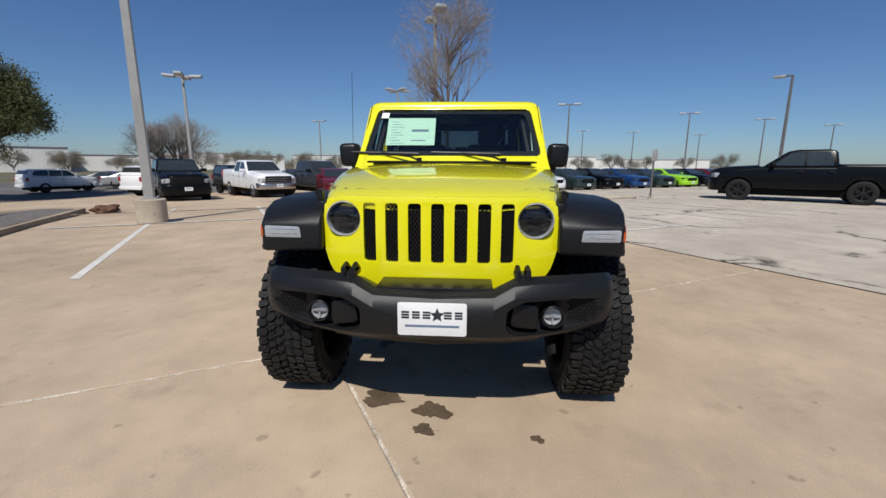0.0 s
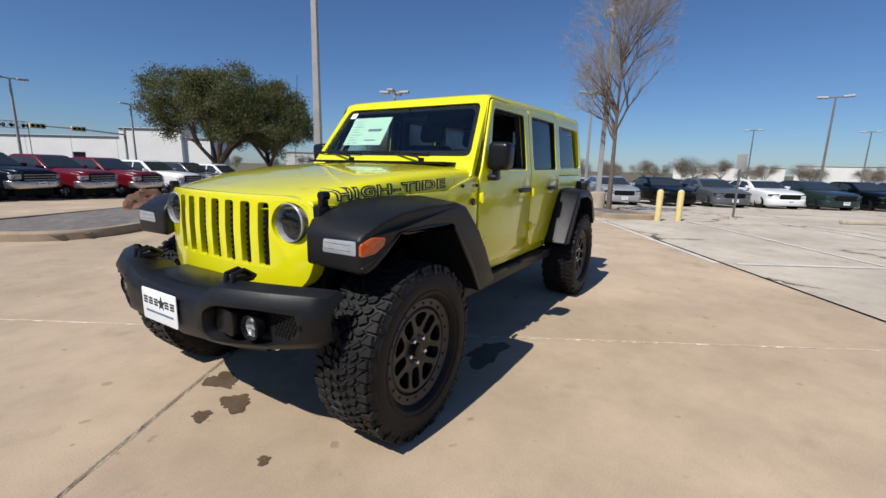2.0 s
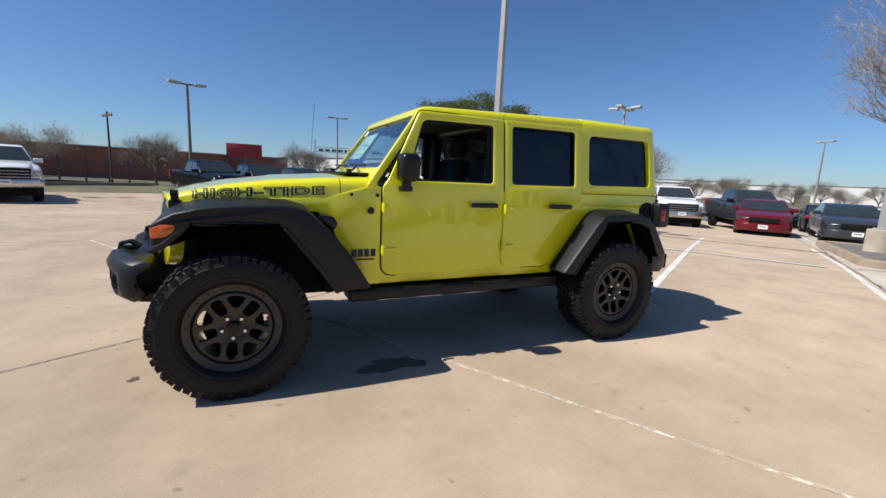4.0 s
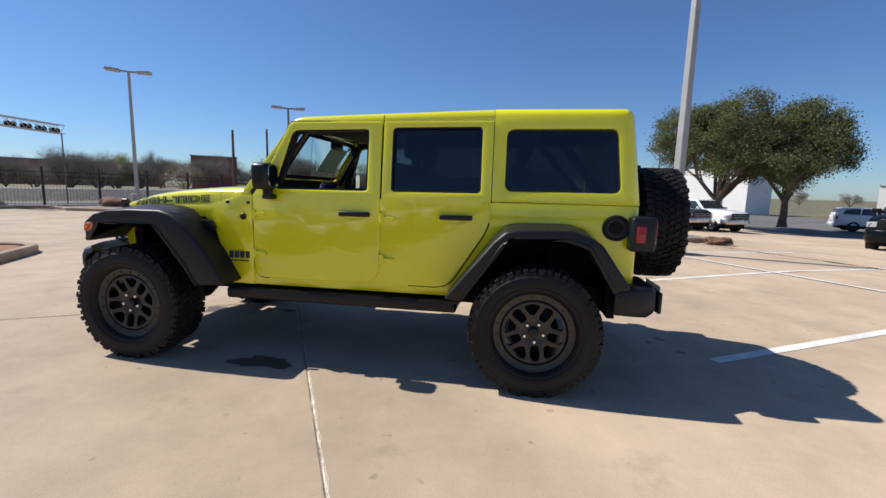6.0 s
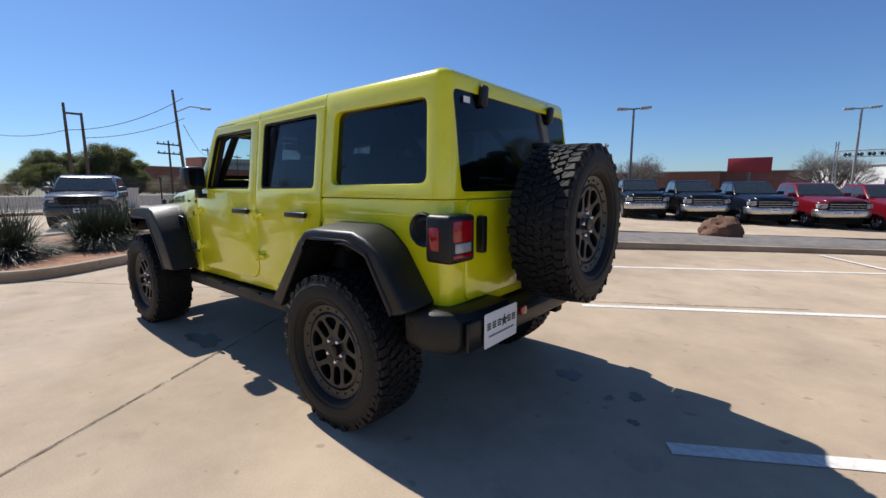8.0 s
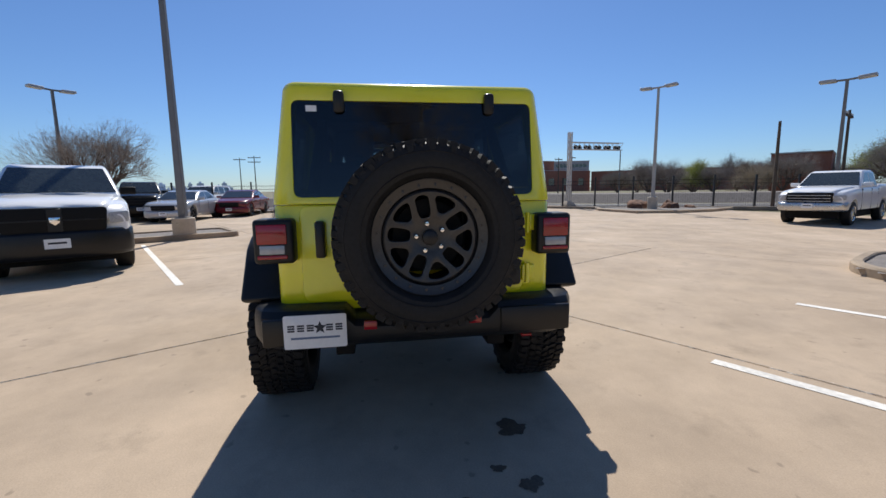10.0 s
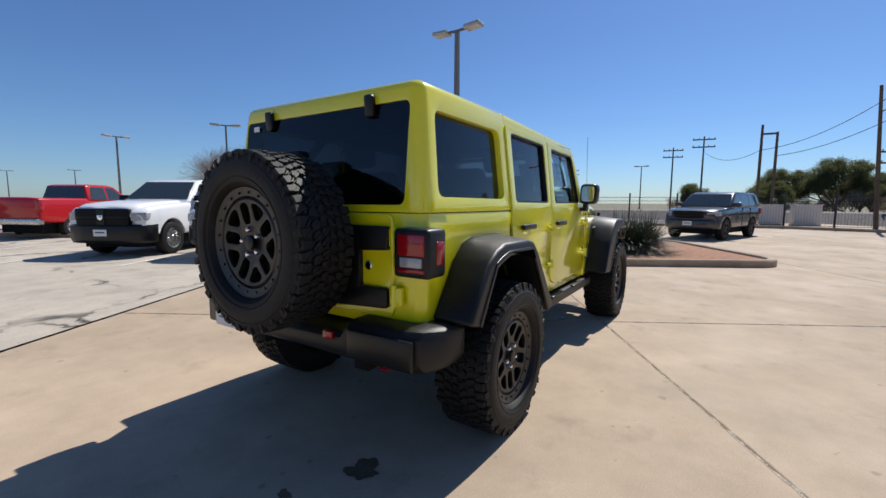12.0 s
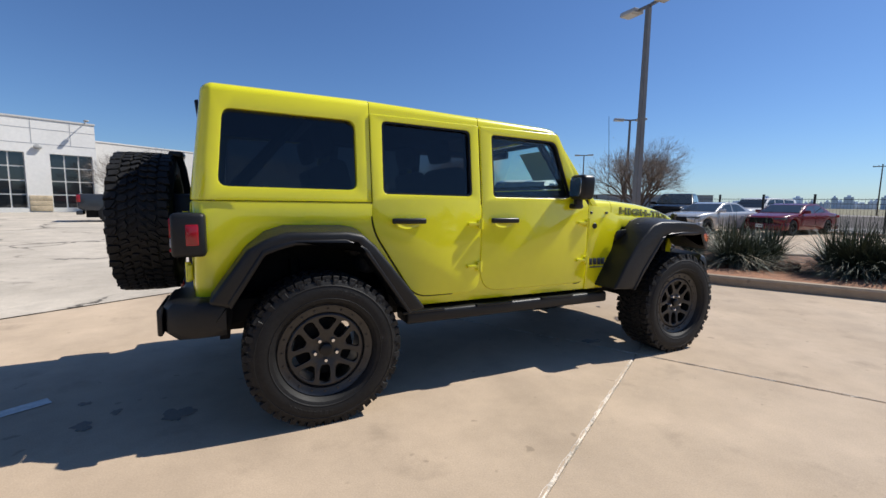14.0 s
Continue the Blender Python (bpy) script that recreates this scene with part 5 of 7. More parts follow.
PW, PB, PDG, PR, PM = car_paint("white_car_paint", (0.78, 0.78, 0.78)), car_paint("black_car_paint", (0.0035, 0.004, 0.005), 0.0, 0.06), car_paint("dark_grey_car_paint", (0.05, 0.054, 0.06), 0.3), car_paint("red_car_paint", (0.42, 0.012, 0.016)), car_paint("maroon_car_paint", (0.13, 0.006, 0.012))
PS, PN, PBL, PLI, PDT, PGR = car_paint("silver_car_paint", (0.46, 0.46, 0.46), 0.4), car_paint("navy_car_paint", (0.006, 0.009, 0.019), 0.0, 0.15), car_paint("blue_car_paint", (0.012, 0.045, 0.15)), car_paint("lime_green_car_paint", (0.30, 0.62, 0.03)), car_paint("dark_green_car_paint", (0.02, 0.035, 0.033)), car_paint("mid_grey_car_paint", (0.13, 0.135, 0.14), 0.3)
CARG = surface("dark_car_glass", (0.03, 0.038, 0.04), rough=0.05, coat=0.5, vary=0.25, scale=1.2)


def road_wheel(r, w, spokes, rim_mat):
    ty = finish(revolve([(r * 0.62, -w / 2), (r * 0.8, -w / 2 - 0.01), (r * 0.97, -w / 2 + 0.01), (r, -w / 2 + 0.04), (r, w / 2 - 0.04), (r * 0.97, w / 2 - 0.01), (r * 0.8, w / 2 + 0.01), (r * 0.62, w / 2)], 32), "tyre", RUB)
    bms = [revolve([(r * 0.64, w / 2 - 0.005), (r * 0.63, w / 2 + 0.006), (r * 0.57, w / 2 - 0.002), (r * 0.55, -w / 2)], 32), drum(r * 0.17, w / 2 - 0.06, w / 2 - 0.004, 16, "y", chamfer=0.008)]
    for k in range(spokes):
        a = 2 * math.pi * k / spokes
        bms.append(moved(block((r * 0.1, w / 2 - 0.05, -r * 0.075), (r * 0.6, w / 2 - 0.012, r * 0.075), 0.006, 1), Matrix.Rotation(a, 4, "Y")))
    bms.append(drum(r * 0.54, -0.02, 0.02, 24, "y"))
    return ty, finish(joined(*bms), "rim", rim_mat)


def along(pts, x):
    """The value at x on a line of (x, value) points."""
    pts = sorted(pts)
    if x <= pts[0][0]:
        return pts[0][1]
    for (xa, za), (xb, zb) in zip(pts, pts[1:]):
        if x <= xb:
            return za + (zb - za) * (x - xa) / (xb - xa)
    return pts[-1][1]


def shell(spec):
    """The lower body as a loft from tail to nose with rounded shoulders and ends."""
    W, a, b = spec["half"], spec["tail"], spec["nose"]
    xs = sorted({round(x, 3) for x in [p[0] for p in spec["top"]] + [p[0] for p in spec["plan"]] + steps(a + 0.2, b - 0.2, 0.3)} | {a, a + 0.03, a + 0.1, b, b - 0.03, b - 0.1})
    rings = []
    for x in xs:
        zt, zb, w = along(spec["top"], x), along(spec["bottom"], x), W * along(spec["plan"], x)
        e = min(x - a, b - x)
        pinch = 0.05 if e < 0.01 else 0.016 if e < 0.05 else 0.0
        zt, zb, w = zt - pinch, zb + pinch, w - pinch
        crown = spec.get("crown", 0.02)

        def side(z):
            return w * (1.0 - 0.05 * max(0.0, z - 0.9) - 0.06 * max(0.0, 0.6 - z))

        zs = [zb + 0.05, zb + (zt - zb) * 0.3, zb + (zt - zb) * 0.6, zt - 0.11]
        half = [(w * 0.86, zb), (w * 0.93, zb + 0.012)] + [(side(z), z) for z in zs] + [(side(zt) - 0.012, zt - 0.06), (side(zt) - 0.035, zt - 0.025), (side(zt) - 0.075, zt - 0.006), (w * 0.55, zt + crown * 0.7)]
        rings.append([(x, y, z) for y, z in half] + [(x, 0, zt + crown)] + [(x, -y, z) for y, z in half[::-1]])
    return loft(rings)


def vehicle(name, label, category, spec, paint, m, group=""):
    """A parked vehicle: body with wheel openings, cabin, panes, lamps, grille, bumper, mirrors and wheels. x is ahead."""
    v = thing(name, label, category, m, group)
    W, xf, xr = spec["half"], spec["front_axle"], spec["rear_axle"]
    R = spec["wheel"]

    n = spec["nose"]

    def swept(co):
        """The nose is rounded in plan."""
        x, y, z = co
        return (x - 0.62 * max(0.0, abs(y) - 0.4) ** 2 * min(1.0, max(0.0, (x - xf - 0.3) / 0.4)), y, z)

    cutters = [moved(drum(spec["opening"], W - 0.32, W + 0.3, 36, "y"), Matrix.Translation((x, 0, R + 0.015)) @ Matrix.Diagonal((1, k, 1, 1))) for x in (xf, xr) for k in (1, -1)]
    if spec.get("bed"):
        b0, b1 = spec["bed"]
        cutters.append(block((b0, -W + 0.13, 0.85), (b1, W - 0.13, 2.0)))
    low = shell(spec)
    for v_ in low.verts:
        v_.co = Vector(swept(v_.co))
    part("body", solid(low, cutters, bevel=0.012, segs=2, limit=50), paint, v, angle=50)

    tilt, zb = spec.get("tilt", 0.3), spec["belt"]

    def cabin_shape(co):
        x, y, z = co
        return (x, y * (1 - tilt * max(0.0, z - zb)), z)

    part("cabin", solid(prism(spec["cabin"], "y", -W * 0.945, W * 0.945), bevel=spec.get("cab_round", 0.07), segs=4, warp=cabin_shape, cuts=(("z", zb + 0.25),)), paint, v, angle=50)
    for s in (1, -1):
        a, b = sorted((s * (W * 0.945 - 0.02), s * (W * 0.945 + 0.004)))
        for loop in spec["panes"]:
            part("side_window", solid(prism(rounded(loop, 0.03, 2), "y", a, b), warp=cabin_shape), CARG, v)
    for key, nm in (("screen", "windscreen"), ("back", "rear_window")):
        (x0, z0), (x1, z1) = spec[key]
        nx, nz = (z1 - z0), -(x1 - x0)
        L = math.hypot(nx, nz)
        sgn = 1 if key == "screen" else -1
        nx, nz = sgn * abs(nx) / L, abs(nz) / L
        w0, w1 = W * 0.945 * (1 - tilt * max(0, z0 - zb)) - 0.05, W * 0.945 * (1 - tilt * max(0, z1 - zb)) - 0.07
        ring = lambda d: [(x0 + nx * d, -w0, z0 + nz * d), (x0 + nx * d, w0, z0 + nz * d), (x1 + nx * d, w1, z1 + nz * d), (x1 + nx * d, -w1, z1 + nz * d)]
        part(nm, loft([ring(-0.03), ring(0.006)]), CARG, v, angle=0)
    for s in (1, -1):
        y0, y1, z0, z1 = spec["lamp"]
        ya, yb = sorted((s * y0, s * y1))
        lamp = part("headlamp", solid(prism(rounded([(ya, z0), (yb, z0 + 0.02), (yb, z1), (ya, z1 - 0.02)], 0.03, 3), "x", n - 0.34, n + spec.get("lamp_out", -0.02)), bevel=0.02, warp=swept, cuts=[("y", s * (y0 + (y1 - y0) * f)) for f in (0.33, 0.66)]), LAMPR if spec.get("bright", True) else CARG, v)
        y0, y1, z0, z1 = spec["tail_lamp"]
        ya, yb = sorted((s * y0, s * y1))
        part("tail_lamp", solid(block((spec["tail"] - 0.012, ya, z0), (spec["tail"] + 0.14, yb, z1)), bevel=0.015), REDL, v)
        mx, mz = spec["mirror"]
        ya, yb = sorted((s * W * 0.93, s * (W + 0.2)))
        part("side_mirror", solid(block((mx - 0.06, ya, mz - 0.01), (mx + 0.06, yb, mz + 0.14)), bevel=0.035, segs=3), BLK if spec.get("black_trim") else paint, v)
        for hx in spec["handles"]:
            ya, yb = sorted((s * (W - 0.03), s * (W + 0.02)))
            part("door_handle", solid(block((hx - 0.09, ya, zb - 0.16), (hx + 0.09, yb, zb - 0.125)), bevel=0.01), SAT if spec.get("black_trim") else paint, v)
        for dx in spec["seams"]:
            ya, yb = sorted((s * (W - 0.06), s * (W - 0.0005)))
            part("door_seam", solid(block((dx - 0.004, ya, 0.5), (dx + 0.004, yb, zb - 0.03)), warp=lambda co: (co[0], co[1] * (1.0 - 0.05 * max(0.0, co[2] - 0.9) - 0.06 * max(0.0, 0.6 - co[2])), co[2])), BLK, v, angle=0)
    gw, g0, g1 = spec["grille"]
    grille = part("grille", solid(prism(rounded([(-gw * 0.94, g0), (gw * 0.94, g0), (gw, g1), (-gw, g1)], 0.06, 3), "x", n - 0.3, n + 0.012), bevel=0.02, warp=swept, cuts=[("y", gw * f) for f in (-0.8, -0.6, 0.6, 0.8)]), BLK, v, "black front grille")
    bars = []
    for k in range(spec.get("slats", 3)):
        z = g0 + (g1 - g0) * (k + 1) / (spec.get("slats", 3) + 1)
        bars.append(block((n - 0.02, -gw * 0.92, z - 0.012), (n + 0.022, gw * 0.92, z + 0.012), 0.004, 1))
    if spec.get("cross"):
        bars.append(block((n - 0.02, -0.09, g0 + 0.02), (n + 0.026, 0.09, g1 - 0.02), 0.004, 1))
    part("grille_bar", solid(joined(*bars), warp=swept, cuts=[("y", gw * f) for f in (-0.8, -0.6, 0.6, 0.8)]), spec.get("bar_mat", SAT), grille)
    if spec.get("badge"):
        part("badge", moved(solid(prism([(-0.07, 0.05), (0.07, 0.05), (0.06, -0.03), (0.0, -0.075), (-0.06, -0.03)], "x", 0, 0.012), bevel=0.004), Matrix.Translation((n + 0.026, 0, (g0 + g1) / 2))), CHR, grille)
    if spec.get("hood"):
        rings = []
        for x, z, w in spec["hood"]:
            rings.append([(x, s * w * a, z + dz) for s, row in ((1, ((1.0, -0.06), (0.97, -0.012), (0.86, 0.012), (0.5, 0.03), (0.0, 0.034))), (-1, ((0.5, 0.03), (0.86, 0.012), (0.97, -0.012), (1.0, -0.06)))) for a, dz in row])
        part("hood", loft(rings), paint, v, angle=50)
    b0, b1 = spec["bumper"]
    bump = part("front_bumper", solid(loft([[(n - 0.5, y * 0.97, b0), (n + d, y * 0.97, b0), (n + d + 0.03, y, b0 + 0.08), (n + d + 0.02, y, b1 - 0.04), (n + d - 0.03, y, b1), (n - 0.5, y, b1)] for y, d in [(k * W * f, d) for k, fs in ((-1, ((1.0, -0.42), (0.985, -0.30), (0.93, -0.19), (0.82, -0.085), (0.65, -0.01), (0.4, 0.03))), (1, ((0.4, 0.03), (0.65, -0.01), (0.82, -0.085), (0.93, -0.19), (0.985, -0.30), (1.0, -0.42)))) for f, d in fs]]), bevel=0.02), spec["bumper_mat"] or paint, v)
    part("plate", block((n + 0.055, -0.155, (b0 + b1) / 2 - 0.05), (n + 0.068, 0.155, (b0 + b1) / 2 + 0.10)), PAPER, bump)
    part("plate_bar", block((n + 0.0685, -0.11, (b0 + b1) / 2 + 0.02), (n + 0.0695, 0.11, (b0 + b1) / 2 + 0.05)), INK, bump)
    part("rear_bumper", solid(block((spec["tail"] - 0.06, -W * 0.93, b0), (spec["tail"] + 0.2, W * 0.93, b0 + 0.2)), bevel=0.03), spec.get("rear_bumper_mat", spec["bumper_mat"]) or paint, v)
    part("underbody", block((spec["tail"] + 0.3, -W + 0.25, 0.22), (n - 0.35, W - 0.25, 0.62)), UND, v)
    for x in (xf, xr):
        part("wheel_well", block((x - spec["opening"] + 0.03, -W + 0.27, 0.3), (x + spec["opening"] - 0.03, W - 0.27, R + spec["opening"] - 0.04)), UND, v)
    if spec.get("bed"):
        part("bed_floor", block((spec["bed"][0], -W + 0.12, 0.84), (spec["bed"][1], W - 0.12, 0.86)), BLK, v)
    ty, rm = spec["wheel_mesh"]
    for x in (xf, xr):
        for s in (1, -1):
            w = new("wheel", rm)
            w.parent, w.matrix_basis = v, pose(x, s * (W - 0.14), R, 0, 17 * x, 0 if s > 0 else 180)
            t = new("tyre", ty)
            t.parent = w
    return v


def repaint(v, paint, old):
    """Gives a copied vehicle a coat of its own."""
    for o in v.children_recursive:
        for slot in o.material_slots:
            if slot.material == old:
                slot.link = "OBJECT"
                slot.material = paint


def at(x, y, heading, lift=0.0):
    return pose(x, y, gz(x, y) + lift, 0, 0, heading)


TRUCK = dict(half=0.985, top=[(-2.98, 1.385), (-2.9, 1.40), (-1.1, 1.40), (-1.0, 1.31), (1.0, 1.29), (1.6, 1.255), (2.3, 1.20), (2.62, 1.155), (2.75, 1.09), (2.80, 1.04)], bottom=[(-2.98, 0.66), (-2.7, 0.56), (-1.3, 0.47), (1.3, 0.47), (2.3, 0.47), (2.80, 0.60)], plan=[(-2.98, 0.955), (-2.6, 0.985), (-1.0, 0.99), (1.2, 0.985), (1.8, 1.0), (2.3, 0.985), (2.8, 0.94)], opening=0.475, front_axle=1.79, rear_axle=-1.78, wheel=0.40, nose=2.80, tail=-2.98, belt=1.27, tilt=0.32, round=0.06,
             cabin=[(1.12, 1.26), (0.36, 1.86), (0.1, 1.915), (-0.75, 1.92), (-0.98, 1.87), (-1.06, 1.30)], screen=((0.99, 1.375), (0.40, 1.84)), back=((-1.06, 1.42), (-0.99, 1.83)),
             panes=[[(0.80, 1.35), (0.28, 1.80), (-0.10, 1.82), (-0.10, 1.34)], [(-0.17, 1.34), (-0.17, 1.82), (-0.78, 1.82), (-0.92, 1.36)]],
             lamp=(0.66, 0.935, 0.85, 1.05), lamp_out=-0.005, tail_lamp=(0.84, 0.985, 0.98, 1.34), mirror=(0.78, 1.33), handles=(-0.02, -0.88), seams=(0.98, -0.13, -1.0), hood=((2.75, 1.11, 0.58), (2.68, 1.165, 0.66), (2.5, 1.225, 0.71), (1.9, 1.285, 0.76), (1.2, 1.325, 0.80)), bed=(-2.88, -1.12), grille=(0.655, 0.74, 1.13), bumper=(0.36, 0.80))
WORK = dict(TRUCK, bumper=(0.34, 0.77), slats=1, cross=True, badge=True, black_trim=True, bumper_mat=SAT, rear_bumper_mat=CHR, wheel_mesh=road_wheel(0.40, 0.26, 14, STL))
DRESS = dict(TRUCK, slats=3, bar_mat=STL, bumper=(0.50, 0.80), bumper_mat=STL, wheel_mesh=road_wheel(0.40, 0.26, 6, CHR))
DARKT = dict(TRUCK, slats=2, black_trim=True, bumper_mat=PB, bright=True, wheel_mesh=road_wheel(0.42, 0.27, 6, RIMD))
SEDAN = dict(half=0.94, top=[(-2.58, 0.90), (-2.5, 1.0), (-1.9, 1.03), (0.95, 1.0), (1.3, 0.985), (1.9, 0.92), (2.25, 0.85), (2.42, 0.76)], bottom=[(-2.58, 0.42), (-2.3, 0.26), (2.2, 0.21), (2.42, 0.34)], plan=[(-2.58, 0.90), (-2.1, 0.97), (-1.4, 1.0), (0.0, 0.985), (1.5, 1.0), (2.1, 0.96), (2.42, 0.90)], opening=0.40, front_axle=1.55, rear_axle=-1.50, wheel=0.355, nose=2.42, tail=-2.58, belt=0.97, tilt=0.42, taper=0.13,
             cabin=[(1.08, 0.97), (0.30, 1.37), (-0.1, 1.45), (-0.8, 1.44), (-1.85, 1.02), (-1.9, 0.97)], screen=((0.98, 1.03), (0.32, 1.375)), back=((-1.78, 1.06), (-0.98, 1.39)),
             panes=[[(0.70, 1.02), (0.22, 1.32), (-0.26, 1.38), (-0.26, 1.02)], [(-0.32, 1.02), (-0.32, 1.38), (-0.85, 1.36), (-1.35, 1.06)]],
             lamp=(0.52, 0.88, 0.68, 0.80), tail_lamp=(0.3, 0.9, 0.80, 0.93), mirror=(0.72, 1.0), handles=(-0.12, -0.98), seams=(0.85, -0.29, -1.25), grille=(0.50, 0.56, 0.78), slats=1, bumper=(0.24, 0.55), bumper_mat=None, bright=False, wheel_mesh=road_wheel(0.355, 0.24, 5, RIMD), round=0.09)
SUV = dict(half=0.955, top=[(-2.42, 1.16), (-2.3, 1.22), (0.9, 1.19), (1.3, 1.17), (2.0, 1.11), (2.25, 1.05), (2.35, 0.97)], bottom=[(-2.42, 0.52), (-2.2, 0.44), (2.1, 0.40), (2.35, 0.55)], plan=[(-2.42, 0.93), (-2.0, 0.98), (0.0, 0.985), (1.4, 1.0), (2.0, 0.97), (2.35, 0.92)], opening=0.46, front_axle=1.42, rear_axle=-1.37, wheel=0.385, nose=2.35, tail=-2.42, belt=1.18, tilt=0.26,
           cabin=[(1.02, 1.16), (0.32, 1.70), (0.0, 1.77), (-1.9, 1.76), (-2.15, 1.70), (-2.38, 1.20)], screen=((0.94, 1.23), (0.36, 1.68)), back=((-2.33, 1.28), (-2.17, 1.68)),
           panes=[[(0.72, 1.24), (0.26, 1.66), (-0.15, 1.69), (-0.15, 1.24)], [(-0.21, 1.24), (-0.21, 1.69), (-0.95, 1.69), (-1.0, 1.25)], [(-1.07, 1.26), (-1.03, 1.69), (-1.85, 1.66), (-2.05, 1.3)]],
           lamp=(0.60, 0.93, 0.86, 1.02), tail_lamp=(0.74, 0.94, 0.9, 1.15), mirror=(0.74, 1.22), handles=(-0.05, -0.85), seams=(0.85, -0.18, -1.05), grille=(0.52, 0.80, 1.06), slats=2, bumper=(0.42, 0.74), bumper_mat=None, wheel_mesh=road_wheel(0.385, 0.25, 6, RIMD))

# white work trucks in the stalls facing the car
first = vehicle("pickup_truck", "white crew-cab work pickup with black grille and bumper", "pickup truck", WORK, PW, at(*lot(7.95, 2.95), 210), "white work trucks")
for v_ in (5.65, 8.5):
    copy_thing(first, at(*lot(7.95, v_), 210))
# dressed trucks in a row beyond the gravel island
red = vehicle("pickup_truck", "red crew-cab pickup with chrome grille and bumper", "pickup truck", DRESS, PR, at(-4.1, -23.7, 115), "truck row")
row = [(2.9, PB), (0.55, PB), (-1.8, PN), (-6.4, PM), (-8.75, PW), (-11.1, PDG), (-13.45, PW)]
names = {PB: "black", PN: "dark navy", PM: "dark red", PW: "white", PDG: "dark grey", PS: "silver", PR: "red"}
for x, p in row:
    c = copy_thing(red, at(x, -23.7 + 0.26 * (x + 4.1), 115))
    repaint(c, p, PR)
    c["label"] = names[p] + " crew-cab pickup with chrome grille and bumper"
for x, y, h, p, word in ((9.4, -17.2, 114, PW, "white"), (-18.6, -11.4, 47, PW, "white"), (3.0, 19.3, 30, PR, "bright red")):
    c = copy_thing(red, at(x, y, h))
    repaint(c, p, PR)
    tagged(c, word + " crew-cab pickup with chrome bumper parked alone", group="single trucks")
repaint(red, PM, PR)
red["label"] = "dark red crew-cab pickup with chrome grille and bumper"
blk = vehicle("pickup_truck", "glossy black crew-cab pickup with black wheels", "pickup truck", DARKT, PB, at(-13.45, 12.6, 238), "single dark trucks")
for x, y, h, p, word in ((19.9, 12.2, 205, PB, "black"), (-15.9, -14.1, 44, PB, "black"), (-20.6, -8.8, 50, PDG, "dark grey"), (-6.1, 24.6, 8, PDG, "dark grey")):
    c = copy_thing(blk, at(x, y, h))
    repaint(c, p, PB)
    c["label"] = word + " crew-cab pickup with dark wheels"
# sedans
sed = vehicle("sedan", "silver sports sedan with dark wheels", "car", SEDAN, PS, at(*lot(-20.0, 8.5), 30), "sedan row")
colours = [(3.2, PM, "dark red"), (5.9, PDG, "dark grey"), (11.2, PB, "black"), (13.85, PGR, "grey"), (16.5, PW, "white"), (19.15, PDT, "dark green"), (21.8, PB, "black"), (24.45, PBL, "blue"), (27.1, PDT, "dark green"), (29.75, PLI, "lime green"), (32.4, PB, "black"), (35.05, PM, "dark red")]
for v_, p, word in colours:
    c = copy_thing(sed, at(*lot(-20.0, v_), 30))
    repaint(c, p, PS)
    c["label"] = word + " sports sedan with dark wheels"
for k in range(10):
    c = copy_thing(sed, at(*lot(-27.5, 6.0 + k * 2.65), 210))
    p, word = [(PB, "black"), (PW, "white"), (PDG, "dark grey"), (PS, "silver"), (PN, "navy")][k % 5]
    repaint(c, p, PS)
    tagged(c, word + " sports sedan in the second row", group="second sedan row")
for x, y, h, p, word in ((18.5, 9.5, 180, PS, "silver"), (22.1, 7.9, 180, PM, "dark red"), (-2.2, 21.4, 318, PGR, "grey"), (6.8, 24.5, 200, PBL, "blue"), (9.8, 25.5, 200, PN, "navy"), (-34, -31, 120, PS, "silver"), (-37, -36, 120, PDG, "dark grey")):
    c = copy_thing(sed, at(x, y, h))
    repaint(c, p, PS)
    tagged(c, word + " sedan parked in the open lot", group="single sedans")
suv = vehicle("suv", "grey off-road SUV parked by the fence", "SUV", SUV, PDG, at(16.4, -1.75, 161), "single SUVs")
for x, y, h, p, word in ((25.6, 11.2, 176, PW, "white"), (-21.5, -18.6, 165, PW, "white"), (-21.9, -14.2, 50, PB, "black"), (-28.0, -32.5, 160, PW, "white")):
    c = copy_thing(suv, at(x, y, h))
    repaint(c, p, PDG)
    c["label"] = word + " SUV parked on the lot"


